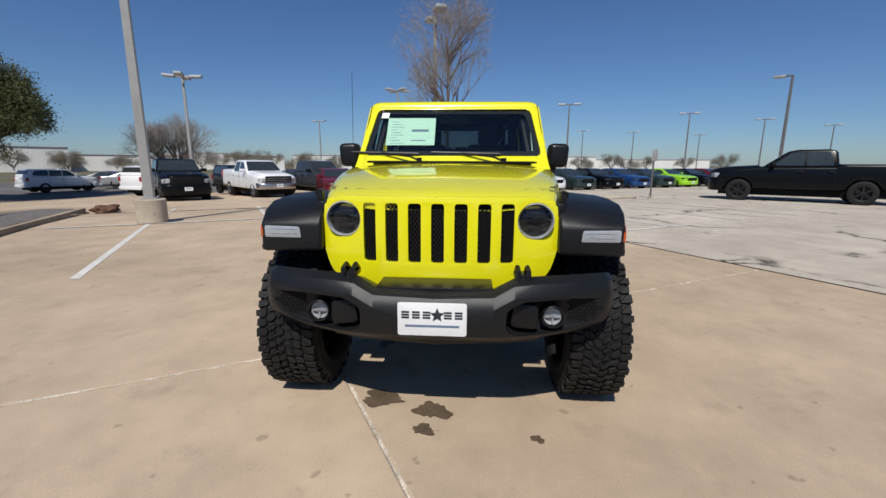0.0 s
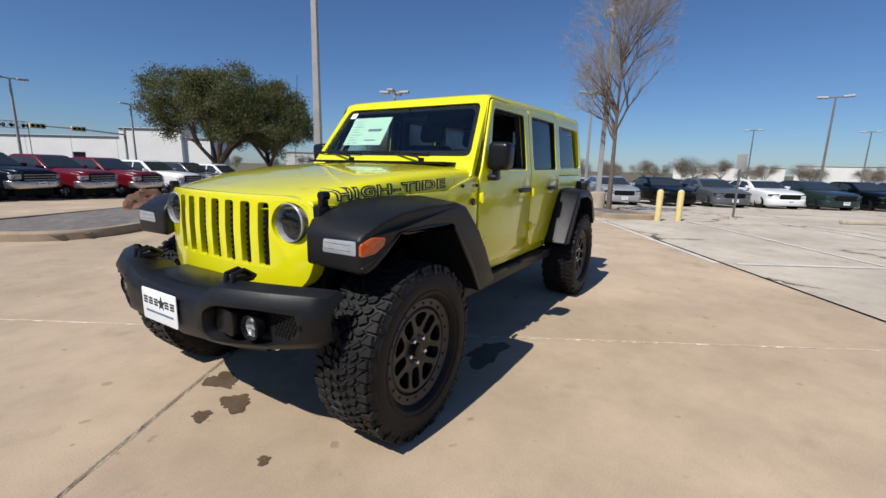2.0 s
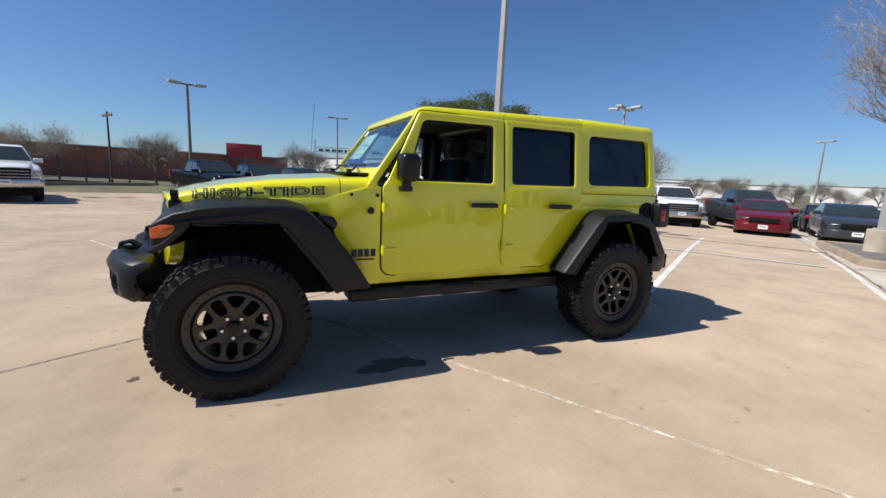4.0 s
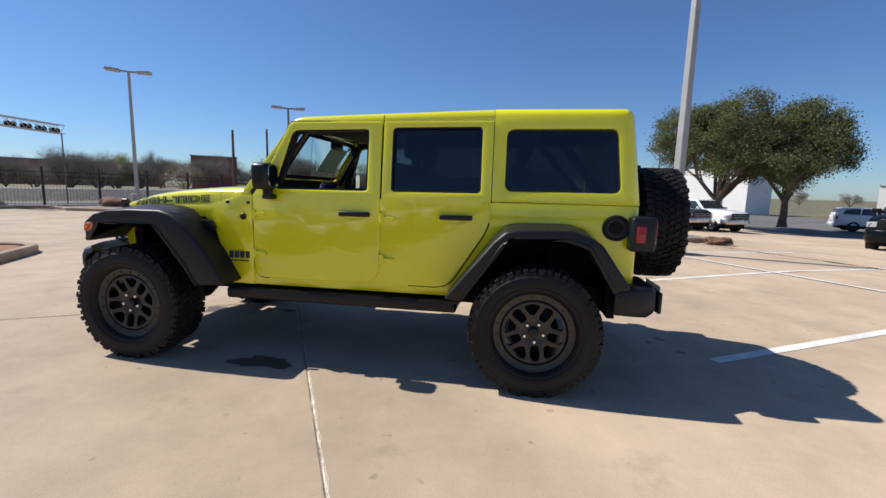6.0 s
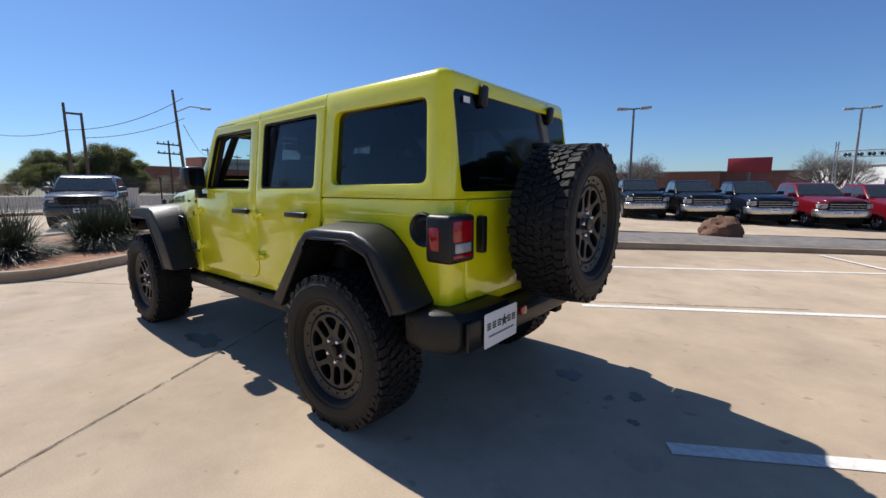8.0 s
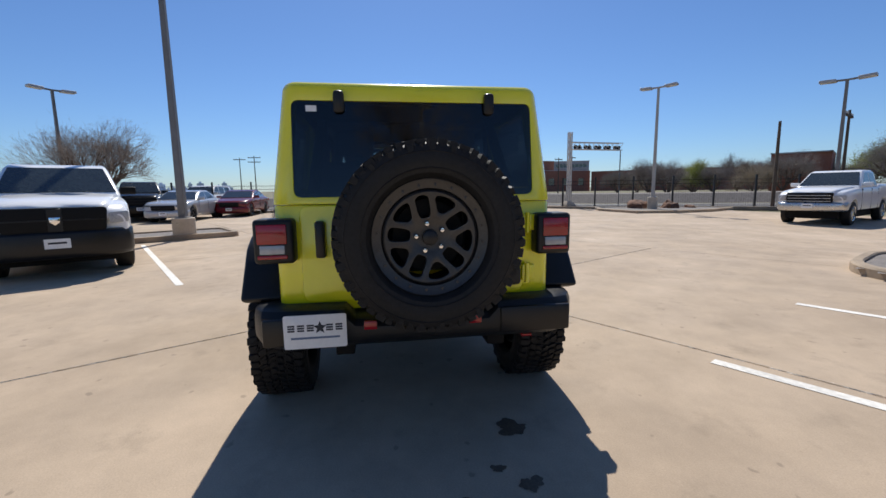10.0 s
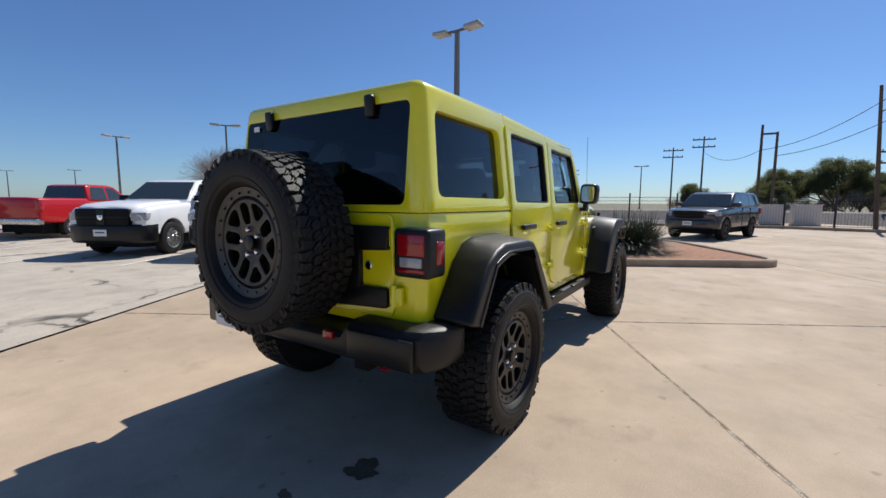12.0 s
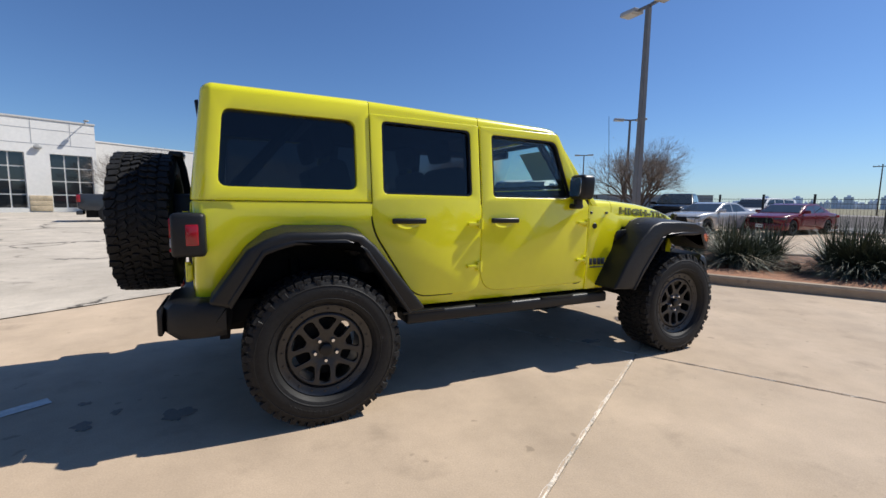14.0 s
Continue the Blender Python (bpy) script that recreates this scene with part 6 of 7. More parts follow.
# ---- lamp posts ----
def lamp_post(x, y, head_z, heads, turn, base_h=0.62, material=GALV, label="grey steel lamp post on a round concrete base", lift=0.0, r=0.08, base_r=0.26):
    g = gz(x, y) + lift
    H = head_z - g
    p = thing("lamp_post", label, "lamp post", pose(x, y, g, 0, 0, turn), "lot lamp posts")
    if base_h:
        part("base", drum(base_r, 0.0, base_h, 32, "z", chamfer=0.02), POSTC, p)
        part("base_plate", solid(block((-0.16, -0.16, base_h), (0.16, 0.16, base_h + 0.03)), bevel=0.006), material, p)
    part("pole", loft([[(sx * (r - (r * 0.35) * f), sy * (r - (r * 0.35) * f), base_h + (H - base_h) * f) for sx, sy in ((-0.8, -1), (0.8, -1), (1, -0.8), (1, 0.8), (0.8, 1), (-0.8, 1), (-1, 0.8), (-1, -0.8))] for f in (0, 0.5, 1)]), material, p)
    for k in range(heads):
        a = 360.0 * k / heads
        m = Matrix.Rotation(radians(a), 4, "Z") @ Matrix.Translation((0.62, 0, H + 0.02)) @ Matrix.Rotation(radians(-3), 4, "Y")
        part("arm", moved(solid(block((-0.62, -0.03, -0.05), (-0.2, 0.03, 0.03)), bevel=0.008), m), material, p)
        head = part("lamp_head", moved(solid(loft([[(xx, -0.2 * s, -0.07), (xx, 0.2 * s, -0.07), (xx, 0.18 * s, 0.05 * s), (xx, -0.18 * s, 0.05 * s)] for xx, s in ((-0.28, 0.9), (-0.25, 1), (0.27, 1), (0.30, 0.9))]), bevel=0.02), m), HEADM, p)
        part("diffuser", moved(block((-0.12, -0.15, -0.082), (0.27, 0.15, -0.07), 0.004, 1), m), DIFF, head)
    return p


lamp_post(-5.13, -7.05, 7.2, 4, 30, 0.53, r=0.10, base_r=0.31)
lamp_post(8.87, 5.72, 6.95, 2, 86, 0.5, DARKP, "dark grey twin-head lamp post on a concrete base", 0.12, r=0.1, base_r=0.3)
lamp_post(-18.5, -15.0, 5.75, 4, 20, 0.7)
lamp_post(-12.9, -1.3, 6.7, 2, 20, 0.6, GALV, "grey twin-head lamp post beside the young tree", 0.1)
lamp_post(16.85, -14.75, 6.5, 2, 35, 0.75)
for x, y, n, t in ((11.6, -19.9, 2, 30), (4.0, -24.4, 2, 20), (-6.6, -37.0, 2, 5), (-16.2, -43.8, 2, 5), (19.4, 15.3, 2, -35), (-26.7, -5.1, 4, 40), (-47.6, -18.2, 2, 70), (-34.0, 8.2, 2, 80), (-62.8, 16.5, 2, 80), (-65.7, 24.9, 2, 80), (-40.7, 21.2, 2, 70), (-71, 37.4, 2, 60), (-46.3, 31.8, 2, 60), (-22.4, 17.9, 1, 210), (-53.4, 44.5, 2, 60), (-57.8, 5.6, 2, 80), (11.0, 38.0, 2, 0), (17.7, 100, 2, 0), (23.1, 87.5, 2, 0), (59.8, 7.1, 2, 90), (-2.4, 31.4, 1, -40), (30.8, 30.8, 2, -45), (12.7, 25.8, 2, -35)):
    lamp_post(x, y, 5.75 if y < -19 and -1 < x < 12 else 6.3, n, t, 0.6, DARKP if x > 0 or y > 0 else GALV, "far lamp post on the parking lots")

# bollards, signs, boulders
for u, v in ((-8.45, 5.95), (-8.6, 6.6)):
    x, y = lot(u, v)
    b = thing("bollard", "faded yellow round steel bollard", "bollard", pose(x, y, gz(x, y)), "yellow bollards")
    part("post", revolve([(0.085, -0.02), (0.085, 0.80), (0.07, 0.845), (0.035, 0.87), (1e-6, 0.875)], 24, "z"), BOLL, b)
for x, y, turn in ((-12.8, 2.8, 25), (-14.4, 7.6, 25)):
    s = thing("parking_sign", "small grey parking sign on a thin steel post", "sign", pose(x, y, gz(x, y), 0, 0, turn), "parking signs")
    part("post", block((-0.025, -0.025, -0.02), (0.025, 0.025, 1.95)), DARKP, s)
    part("sign_panel", solid(block((0.026, -0.15, 1.52), (0.032, 0.15, 1.98)), bevel=0.002), GALV, s)
    part("foot", drum(0.1, -0.02, 0.06, 12), POSTC, s)


def boulder(x, y, sx, sy, sz, seed, label):
    bm = bmesh.new()
    bmesh.ops.create_icosphere(bm, subdivisions=4, radius=1)
    off = Vector((seed * 7.1, seed * 3.3, 0))
    for v in bm.verts:
        d = v.co.normalized()
        k = 1 + 0.32 * noise.noise(d * 1.4 + off) + 0.16 * noise.noise(d * 3.5 + off) + 0.09 * abs(noise.noise(d * 8 + off))
        v.co = Vector((d.x * sx * k, d.y * sy * k, max(-0.08, d.z * sz * k)))
    ob = tagged(new("boulder", finish(bm, "boulder", ROCK, 28)), label, "rock", "boulders")
    ob.location = (x, y, gz(x, y) + 0.11)


boulder(-2.15, -10.15, 0.46, 0.38, 0.46, 1, "rust-brown weathered boulder on the gravel island")
boulder(-7.6, -10.4, 0.42, 0.26, 0.13, 2, "low flat brown rock on the gravel island")
boulder(7.0, 0.85, 0.26, 0.2, 0.2, 5, "rust-brown rock beside the yucca clumps")
x, y = -5.4, -11.3
s = thing("marker_post", "short weathered wooden marker post", "post", pose(x, y, gz(x, y)))
part("post", drum(0.09, -0.05, 0.62, 16, chamfer=0.02), WOODP, s)
for u, v in ((-9.0, 12.4),):
    x, y = lot(u, v)
    w = thing("wheel_stop", "worn concrete wheel stop", "wheel stop", pose(x, y, gz(x, y), 0, 0, 120))
    part("bar", solid(block((-0.9, -0.08, 0.0), (0.9, 0.08, 0.12)), bevel=0.03), POSTC, w)


# gravel island with a kerb, rocks and low shrubs round the lamp post by the fence
isle = ((15.0, -12.6), (14.6, -14.6), (15.1, -17.0), (16.4, -19.4), (18.2, -18.4), (19.6, -15.6), (20.4, -13.2), (18.0, -12.2))
bm = bmesh.new()
cx_, cy_ = 17.2, -15.3
rings_ = [[bm.verts.new((cx_ + (x - cx_) * f, cy_ + (y - cy_) * f, gz(x, y) + z)) for x, y in isle] for f, z in ((1.0, -0.05), (1.0, 0.12), (0.985, 0.14), (0.93, 0.14), (0.925, 0.1))]
for p_, q_ in zip(rings_, rings_[1:]):
    for i in range(len(isle)):
        bm.faces.new((p_[i], p_[i - 1], q_[i - 1], q_[i]))
bmesh.ops.recalc_face_normals(bm, faces=bm.faces)
tagged(new("kerb", finish(bm, "kerb", KERB, 30)), "concrete kerb round the gravel island by the fence", "kerb", kind="structure")
bm = bmesh.new()
bm.faces.new([bm.verts.new((cx_ + (x - cx_) * 0.93, cy_ + (y - cy_) * 0.93, gz(x, y) + 0.115)) for x, y in isle])
bmesh.ops.recalc_face_normals(bm, faces=bm.faces)
tagged(new("ground", finish(bm, "ground", GRAVEL, 0)), "grey gravel bed of the lamp post island", "ground", kind="structure")
boulder(17.9, -14.6, 0.8, 0.55, 0.5, 7, "broad brown boulder beside the lamp post base")
boulder(17.35, -16.2, 0.55, 0.4, 0.4, 8, "rust-brown boulder by the lamp post base")
boulder(17.3, -17.4, 0.35, 0.26, 0.16, 9, "low brown rock on the lamp post island")


# ---- spiky plants ----
def spiky_plant(x, y, seed, n=1500, size=1.12):
    rnd = random.Random(seed)
    p = thing("yucca_plant", "large spiky grey-green yucca clump on bark mulch", "plant", pose(x, y, gz(x, y) + 0.1), "yucca clumps")
    heads = [Vector((rnd.gauss(0, 0.34), rnd.gauss(0, 0.34), rnd.uniform(0.02, 0.12))) for _ in range(7)]
    for nm, count, dry, mat_ in (("foliage", n, False, YUCCA), ("dry_foliage", n // 5, True, YUCDRY)):
        bm = bmesh.new()
        for _ in range(count):
            a = rnd.uniform(0, 2 * math.pi)
            lift = rnd.uniform(-0.05, 0.35) if dry else math.asin(rnd.uniform(0.12, 1.0))
            L = size * rnd.uniform(0.75, 1.15)
            w = rnd.uniform(0.009, 0.016)
            d = Vector((math.cos(a) * math.cos(lift), math.sin(a) * math.cos(lift), math.sin(lift)))
            side = Vector((-math.sin(a), math.cos(a), 0))
            head = rnd.choice(heads)
            o = head + Vector((rnd.uniform(-0.12, 0.12), rnd.uniform(-0.12, 0.12), rnd.uniform(0.0, 0.18)))
            if not dry and (o.x - head.x) * d.x + (o.y - head.y) * d.y < -0.1:
                continue
            pts = []
            for f in (0.0, 0.4, 0.75, 1.0):
                c = o + d * L * f - Vector((0, 0, 0.34 * L * f * f * math.cos(lift)))
                c.z = max(0.02, c.z)
                pts.append((c, w * (1 - f) + 0.0008))
            prev = None
            for c, ww in pts:
                pair = (bm.verts.new(c - side * ww), bm.verts.new(c + side * ww))
                if prev:
                    bm.faces.new((prev[0], prev[1], pair[1], pair[0]))
                prev = pair
        part(nm, bm, mat_, p, angle=0)


spiky_plant(7.1, 1.6, 3, 2900, 0.86)
spiky_plant(7.25, -0.15, 4, 2900, 0.92)


# ---- trees ----
def limbs(rnd, start, direction, length, radius, depth, spread, up, out, twig_out, droop=0.0, dense=False):
    """Branches grown step by step; thick ones go to out, thin ones to twig_out, ends are gathered."""
    ends = []
    stack = [(Vector(start), Vector(direction).normalized(), length, radius, depth)]
    while stack:
        p, d, L, r, k = stack.pop()
        q, e = p.copy(), d.copy()
        path = [(q.copy(), r)]
        for s in range(3):
            e = (e + Vector((rnd.uniform(-1, 1), rnd.uniform(-1, 1), rnd.uniform(-0.6, 1) * up - droop)) * 0.17).normalized()
            q = q + e * L / 3
            path.append((q.copy(), r * (1 - 0.3 * (s + 1) / 3)))
        (out if k >= 3 else twig_out).append(path)
        if k == 0:
            ends.append((q.copy(), e.copy()))
            continue
        n = rnd.choice((3, 4) if dense else (2, 3, 3)) if k > 1 else rnd.choice((2, 3))
        for _ in range(n):
            a = rnd.uniform(0, 2 * math.pi)
            u = e.cross(Vector((0.3, 0.2, 1)).normalized()).normalized()
            w = e.cross(u)
            nd = (e + (u * math.cos(a) + w * math.sin(a)) * rnd.uniform(0.5, 1.0) * spread + Vector((0, 0, 0.12 * up))).normalized()
            stack.append((q.copy(), nd, L * rnd.uniform(0.62, 0.86), r * 0.62, k - 1))
        if k > 1 and rnd.random() < 0.6:
            mid = path[2][0]
            nd = (e + Vector((rnd.uniform(-1, 1), rnd.uniform(-1, 1), rnd.uniform(-0.2, 0.8))) * spread).normalized()
            stack.append((mid.copy(), nd, L * 0.55, r * 0.5, max(0, k - 2)))
    return ends


def tubes(paths, sides):
    bm = bmesh.new()
    for path in paths:
        rings = []
        for i, (p, r) in enumerate(path):
            d = (path[min(i + 1, len(path) - 1)][0] - path[max(i - 1, 0)][0])
            d = d.normalized() if d.length > 1e-6 else Vector((0, 0, 1))
            u = d.cross(Vector((0.31, 0.17, 0.93))).normalized()
            w = d.cross(u)
            rings.append([bm.verts.new(p + (u * math.cos(2 * math.pi * k / sides) + w * math.sin(2 * math.pi * k / sides)) * max(r, 0.0035)) for k in range(sides)])
        for a, b in zip(rings, rings[1:]):
            for k in range(sides):
                bm.faces.new((a[k], a[(k + 1) % sides], b[(k + 1) % sides], b[k]))
    return bm


def tree_meshes(seed, trunk_h, trunk_r, length, depth, spread, up, leaves=0, leaf_size=0.09, cluster=0.35, droop=0.0, stems=3, leaf_mat=LEAF, thin=1.0, twig_mat=TWIG, dense=False, reach=0.25, taper=0.08, blade=0.45, aim=0.0):
    rnd = random.Random(seed)
    thick, thin_paths, ends = [], [], []
    q = Vector((0, 0, -0.1))
    path = [(q.copy(), trunk_r * 1.35)]
    for s in range(4):
        q = q + Vector((rnd.uniform(-0.05, 0.05), rnd.uniform(-0.05, 0.05), 1)).normalized() * (trunk_h + 0.1) / 4
        path.append((q.copy(), trunk_r * (1 - taper * s)))
    thick.append(path)
    for k in range(stems):
        a = 2 * math.pi * k / stems + rnd.uniform(-0.4, 0.4)
        d = Vector((math.cos(a) * spread, math.sin(a) * spread, rnd.uniform(0.7, 1.1)))
        down = rnd.uniform(0, reach)
        ends += limbs(rnd, q - Vector((0, 0, down * trunk_h)), d, length * rnd.uniform(0.85, 1.15), trunk_r * (0.6 if taper < 0.1 else 0.3 + 0.35 * down), depth, spread, up, thick, thin_paths, droop, dense)
    for path_list in (thin_paths,):
        for pth in path_list:
            for i, (p, r) in enumerate(pth):
                pth[i] = (p, r * thin)
    wood = finish(tubes(thick, 7), "trunk", BARK, 60)
    twigs = finish(tubes(thin_paths, 3), "twig_crown", twig_mat, 0)
    crown = None
    if leaves:
        verts, faces = [], []
        for _ in range(leaves):
            p, e = rnd.choice(ends)
            c = p + Vector((rnd.gauss(0, cluster), rnd.gauss(0, cluster), rnd.gauss(0, cluster * 0.8)))
            d1 = (Vector((rnd.uniform(-1, 1), rnd.uniform(-1, 1), rnd.uniform(-1, 1))).normalized() + e * aim).normalized()
            d2 = d1.cross(Vector((rnd.uniform(-1, 1), rnd.uniform(-1, 1), rnd.uniform(-1, 1)))).normalized()
            L = leaf_size * rnd.uniform(0.6, 1.3)
            i = len(verts)
            verts += [c - d1 * L, c + d2 * L * blade, c + d1 * L, c - d2 * L * blade]
            faces.append((i, i + 1, i + 2, i + 3))
        crown = bpy.data.meshes.new("crown")
        crown.from_pydata(verts, [], faces)
        crown.materials.append(leaf_mat)
    return wood, twigs, crown


def plant_tree(meshes, x, y, label, scale=1.0, turn=0.0, group="bare winter trees", lift=0.0, sxy=1.0):
    t = thing("tree", label, "tree", Matrix.Translation((x, y, gz(x, y) + lift)) @ Matrix.Rotation(radians(turn), 4, "Z") @ Matrix.Diagonal((scale * sxy, scale * sxy, scale, 1)), group)
    for nm, me in zip(("trunk", "twig_crown", "crown"), meshes):
        if me:
            o = new(nm, me)
            o.parent = t
    return t


YOUNG = tree_meshes(11, 5.0, 0.085, 0.82, 4, 0.62, 0.55, leaves=9000, leaf_size=0.15, cluster=0.13, stems=26, leaf_mat=TWIG, reach=0.56, taper=0.24, blade=0.022, aim=1.4, thin=0.8)
OAK = tree_meshes(21, 1.3, 0.2, 1.42, 5, 0.74, 0.42, leaves=95000, leaf_size=0.056, cluster=0.21, stems=7)
OAK2 = tree_meshes(22, 1.3, 0.18, 1.38, 5, 0.76, 0.38, leaves=80000, leaf_size=0.056, cluster=0.21, stems=6)
BARE = tree_meshes(31, 0.9, 0.14, 1.3, 5, 0.66, 0.6, leaves=9000, leaf_size=0.2, cluster=0.2, stems=9, leaf_mat=TWIG, thin=0.6, dense=True, blade=0.02, aim=1.5)
SHRUB = tree_meshes(41, 0.4, 0.12, 1.2, 4, 0.72, 0.6, leaves=7500, leaf_size=0.24, cluster=0.34, stems=8, leaf_mat=SCRUB, thin=0.7, twig_mat=SCRUB, blade=0.035, aim=0.8)
GREEN = tree_meshes(42, 0.9, 0.14, 1.35, 4, 0.7, 0.6, leaves=16000, leaf_size=0.075, cluster=0.42, stems=5, leaf_mat=SPRING)
plant_tree(YOUNG, -12.1, -0.75, "slender young leafless tree in the kerb island", 1.0, 200, "young trees", 0.12, 0.85)
plant_tree(OAK2, -20.4, -29.9, "spreading evergreen oak with a dense olive crown", 1.38, 40, "evergreen oaks", 0.45)
for x, y, k in ((66.0, -8.5, 1.0), (64.0, -13.5, 1.15), (70.0, -17.0, 0.95)):
    plant_tree(OAK2, x, y, "dark evergreen oak across the street", k, 60 * k, "street oaks", -0.3)
plant_tree(OAK, -16.3, -30.5, "broad evergreen oak with a dense olive crown", 1.38, 200, "evergreen oaks", 0.45)
plant_tree(BARE, -32.5, -26.0, "wide bare winter tree with a rounded crown", 1.25, 10)
plant_tree(BARE, 17.6, 13.0, "rounded bare winter tree", 0.88, 80, lift=0.1, sxy=0.92)
plant_tree(BARE, 16.2, 30.7, "spreading bare winter tree behind the work trucks", 1.15, 130)
plant_tree(BARE, -9.5, 41.0, "bare winter tree before the pale warehouse", 1.05, 150)
plant_tree(BARE, -7.0, -62.0, "small bare tree along the street", 1.2, 200)
plant_tree(BARE, 20.0, -36.0, "bare winter tree behind the fence", 0.95, 260)
plant_tree(BARE, 9.0, -46.0, "bare winter tree by the street", 0.95, 300)
rnd = random.Random(77)
for k in range(15):
    a = radians(158 + k * 4.6)
    d = rnd.uniform(60, 85)
    plant_tree(SHRUB, 4 + d * math.cos(a), d * math.sin(a) * 1.0 - 4, "brown leafless thicket tree on the far lot edge", rnd.uniform(0.5, 0.78), rnd.uniform(0, 360), "far thicket", 0.6)
for k in range(17):
    a = radians(-66 + k * 2.05)
    d = rnd.uniform(48, 66)
    plant_tree(GREEN if k == 4 else BARE if k % 3 else SHRUB, -3 + d * math.cos(a), 2 + d * math.sin(a), "thicket tree along the railway", rnd.uniform(0.72, 1.0), rnd.uniform(0, 360), "railway thicket")
plant_tree(GREEN, 42.0, -37.8, "rounded bush tree in bright spring leaf", 0.82, 20, "railway thicket", -0.3, 0.85)
for k in range(14):
    a = radians(-17 + k * 1.5)
    d = rnd.uniform(64, 75)
    plant_tree(OAK2 if k % 5 == 2 else SHRUB, -3 + d * math.cos(a), d * math.sin(a), "dark scrub tree beyond the street", rnd.uniform(0.5, 0.75), rnd.uniform(0, 360), "street scrub", -0.3)

for k in range(24):
    a = radians(150 + k * 4.0)
    d = rnd.uniform(105, 140)
    plant_tree(SHRUB, d * math.cos(a), d * math.sin(a), "brown winter hedge tree along the horizon", rnd.uniform(0.7, 1.05), rnd.uniform(0, 360), "horizon hedge", 0.6)

# ---- iron fence ----
def fence_run(points, h=1.75):
    f = thing("fence", "black iron picket fence with square posts", "fence", kind="structure")
    pickets = bmesh.new()
    for (x0, y0), (x1, y1) in zip(points, points[1:]):
        L = math.hypot(x1 - x0, y1 - y0)
        n = max(1, round(L / 2.4))
        a = math.atan2(y1 - y0, x1 - x0)
        for k in range(n):
            x, y = x0 + (x1 - x0) * k / n, y0 + (y1 - y0) * k / n
            o = part("fence_post", moved(block((-0.045, -0.045, -0.05), (0.045, 0.045, h + 0.2)), pose(x, y, gz(x, y), 0, 0, math.degrees(a))), FEN, f, angle=0)
        for z in (0.18, h - 0.28, h - 0.06):
            part("fence_rail", moved(block((0, -0.012, z - 0.011), (L, 0.012, z + 0.011)), pose(x0, y0, gz(x0, y0), 0, math.degrees(-math.atan2(gz(x1, y1) - gz(x0, y0), L)), math.degrees(a))), FEN, f, angle=0)
        m = round(L / 0.125)
        for k in range(m):
            x, y = x0 + (x1 - x0) * k / m, y0 + (y1 - y0) * k / m
            vs = [pickets.verts.new((x + dx, y + dy, gz(x, y) + z)) for z in (0.08, h) for dx, dy in ((-0.0032, -0.0032), (0.0032, -0.0032), (0.0032, 0.0032), (-0.0032, 0.0032))]
            for q in ((0, 1, 5, 4), (1, 2, 6, 5), (2, 3, 7, 6), (3, 0, 4, 7)):
                pickets.faces.new([vs[i] for i in q])
    tagged(part("picket", pickets, FEN, f, angle=0), kind="stuff")


FENCE = [(23.0, 26.0), (24.5, 8.0), (26.3, -5.0), (25.0, -9.0), (20.6, -13.4), (18.0, -19.5), (14.5, -30.0), (9.0, -42.0)]
fence_run(FENCE)
# kerb before the fence
bm = bmesh.new()
rows_ = []
for i, (x, y) in enumerate(FENCE):
    x1, y1 = FENCE[min(i + 1, len(FENCE) - 1)]
    x0, y0 = FENCE[max(i - 1, 0)]
    d = Vector((x1 - x0, y1 - y0)).normalized()
    nx, ny = d.y, -d.x
    g = gz(x, y)
    rows_.append([bm.verts.new((x + nx * o, y + ny * o, g + z)) for o, z in ((0.95, -0.05), (0.95, 0.13), (0.93, 0.15), (0.8, 0.15), (0.78, 0.1), (-0.9, 0.06), (-1.0, -0.1))])
for a, b in zip(rows_, rows_[1:]):
    for k in range(6):
        bm.faces.new((a[k], a[k + 1], b[k + 1], b[k]))
bmesh.ops.recalc_face_normals(bm, faces=bm.faces)
tagged(new("kerb", finish(bm, "kerb", KERB, 30)), "concrete kerb along the iron fence", "kerb", kind="structure")

# street and railway bank behind the fence
def strip(name, section, material, label, category):
    """A long strip along the fence line; the section is (distance behind the fence, height)."""
    bm = bmesh.new()
    rows = []
    for i, (x, y) in enumerate(FENCE):
        x1, y1 = FENCE[min(i + 1, len(FENCE) - 1)]
        x0, y0 = FENCE[max(i - 1, 0)]
        d = Vector((x1 - x0, y1 - y0)).normalized()
        rows.append([bm.verts.new((x - d.y * o, y + d.x * o, -0.05 + z)) for o, z in section])
    for a, b in zip(rows, rows[1:]):
        for k in range(len(section) - 1):
            bm.faces.new((a[k], a[k + 1], b[k + 1], b[k]))
    bmesh.ops.recalc_face_normals(bm, faces=bm.faces)
    return tagged(new(name, finish(bm, name, material, 25)), label, category, kind="structure")


strip("road", ((2.2, 0.0), (5.0, 0.03), (9.0, 0.0)), ASPH, "grey asphalt street behind the iron fence", "road")
strip("railway_bank", ((11.0, -0.05), (12.2, 0.75), (15.5, 0.8), (17.0, -0.05)), GRAVEL, "low grey gravel railway bank", "bank")

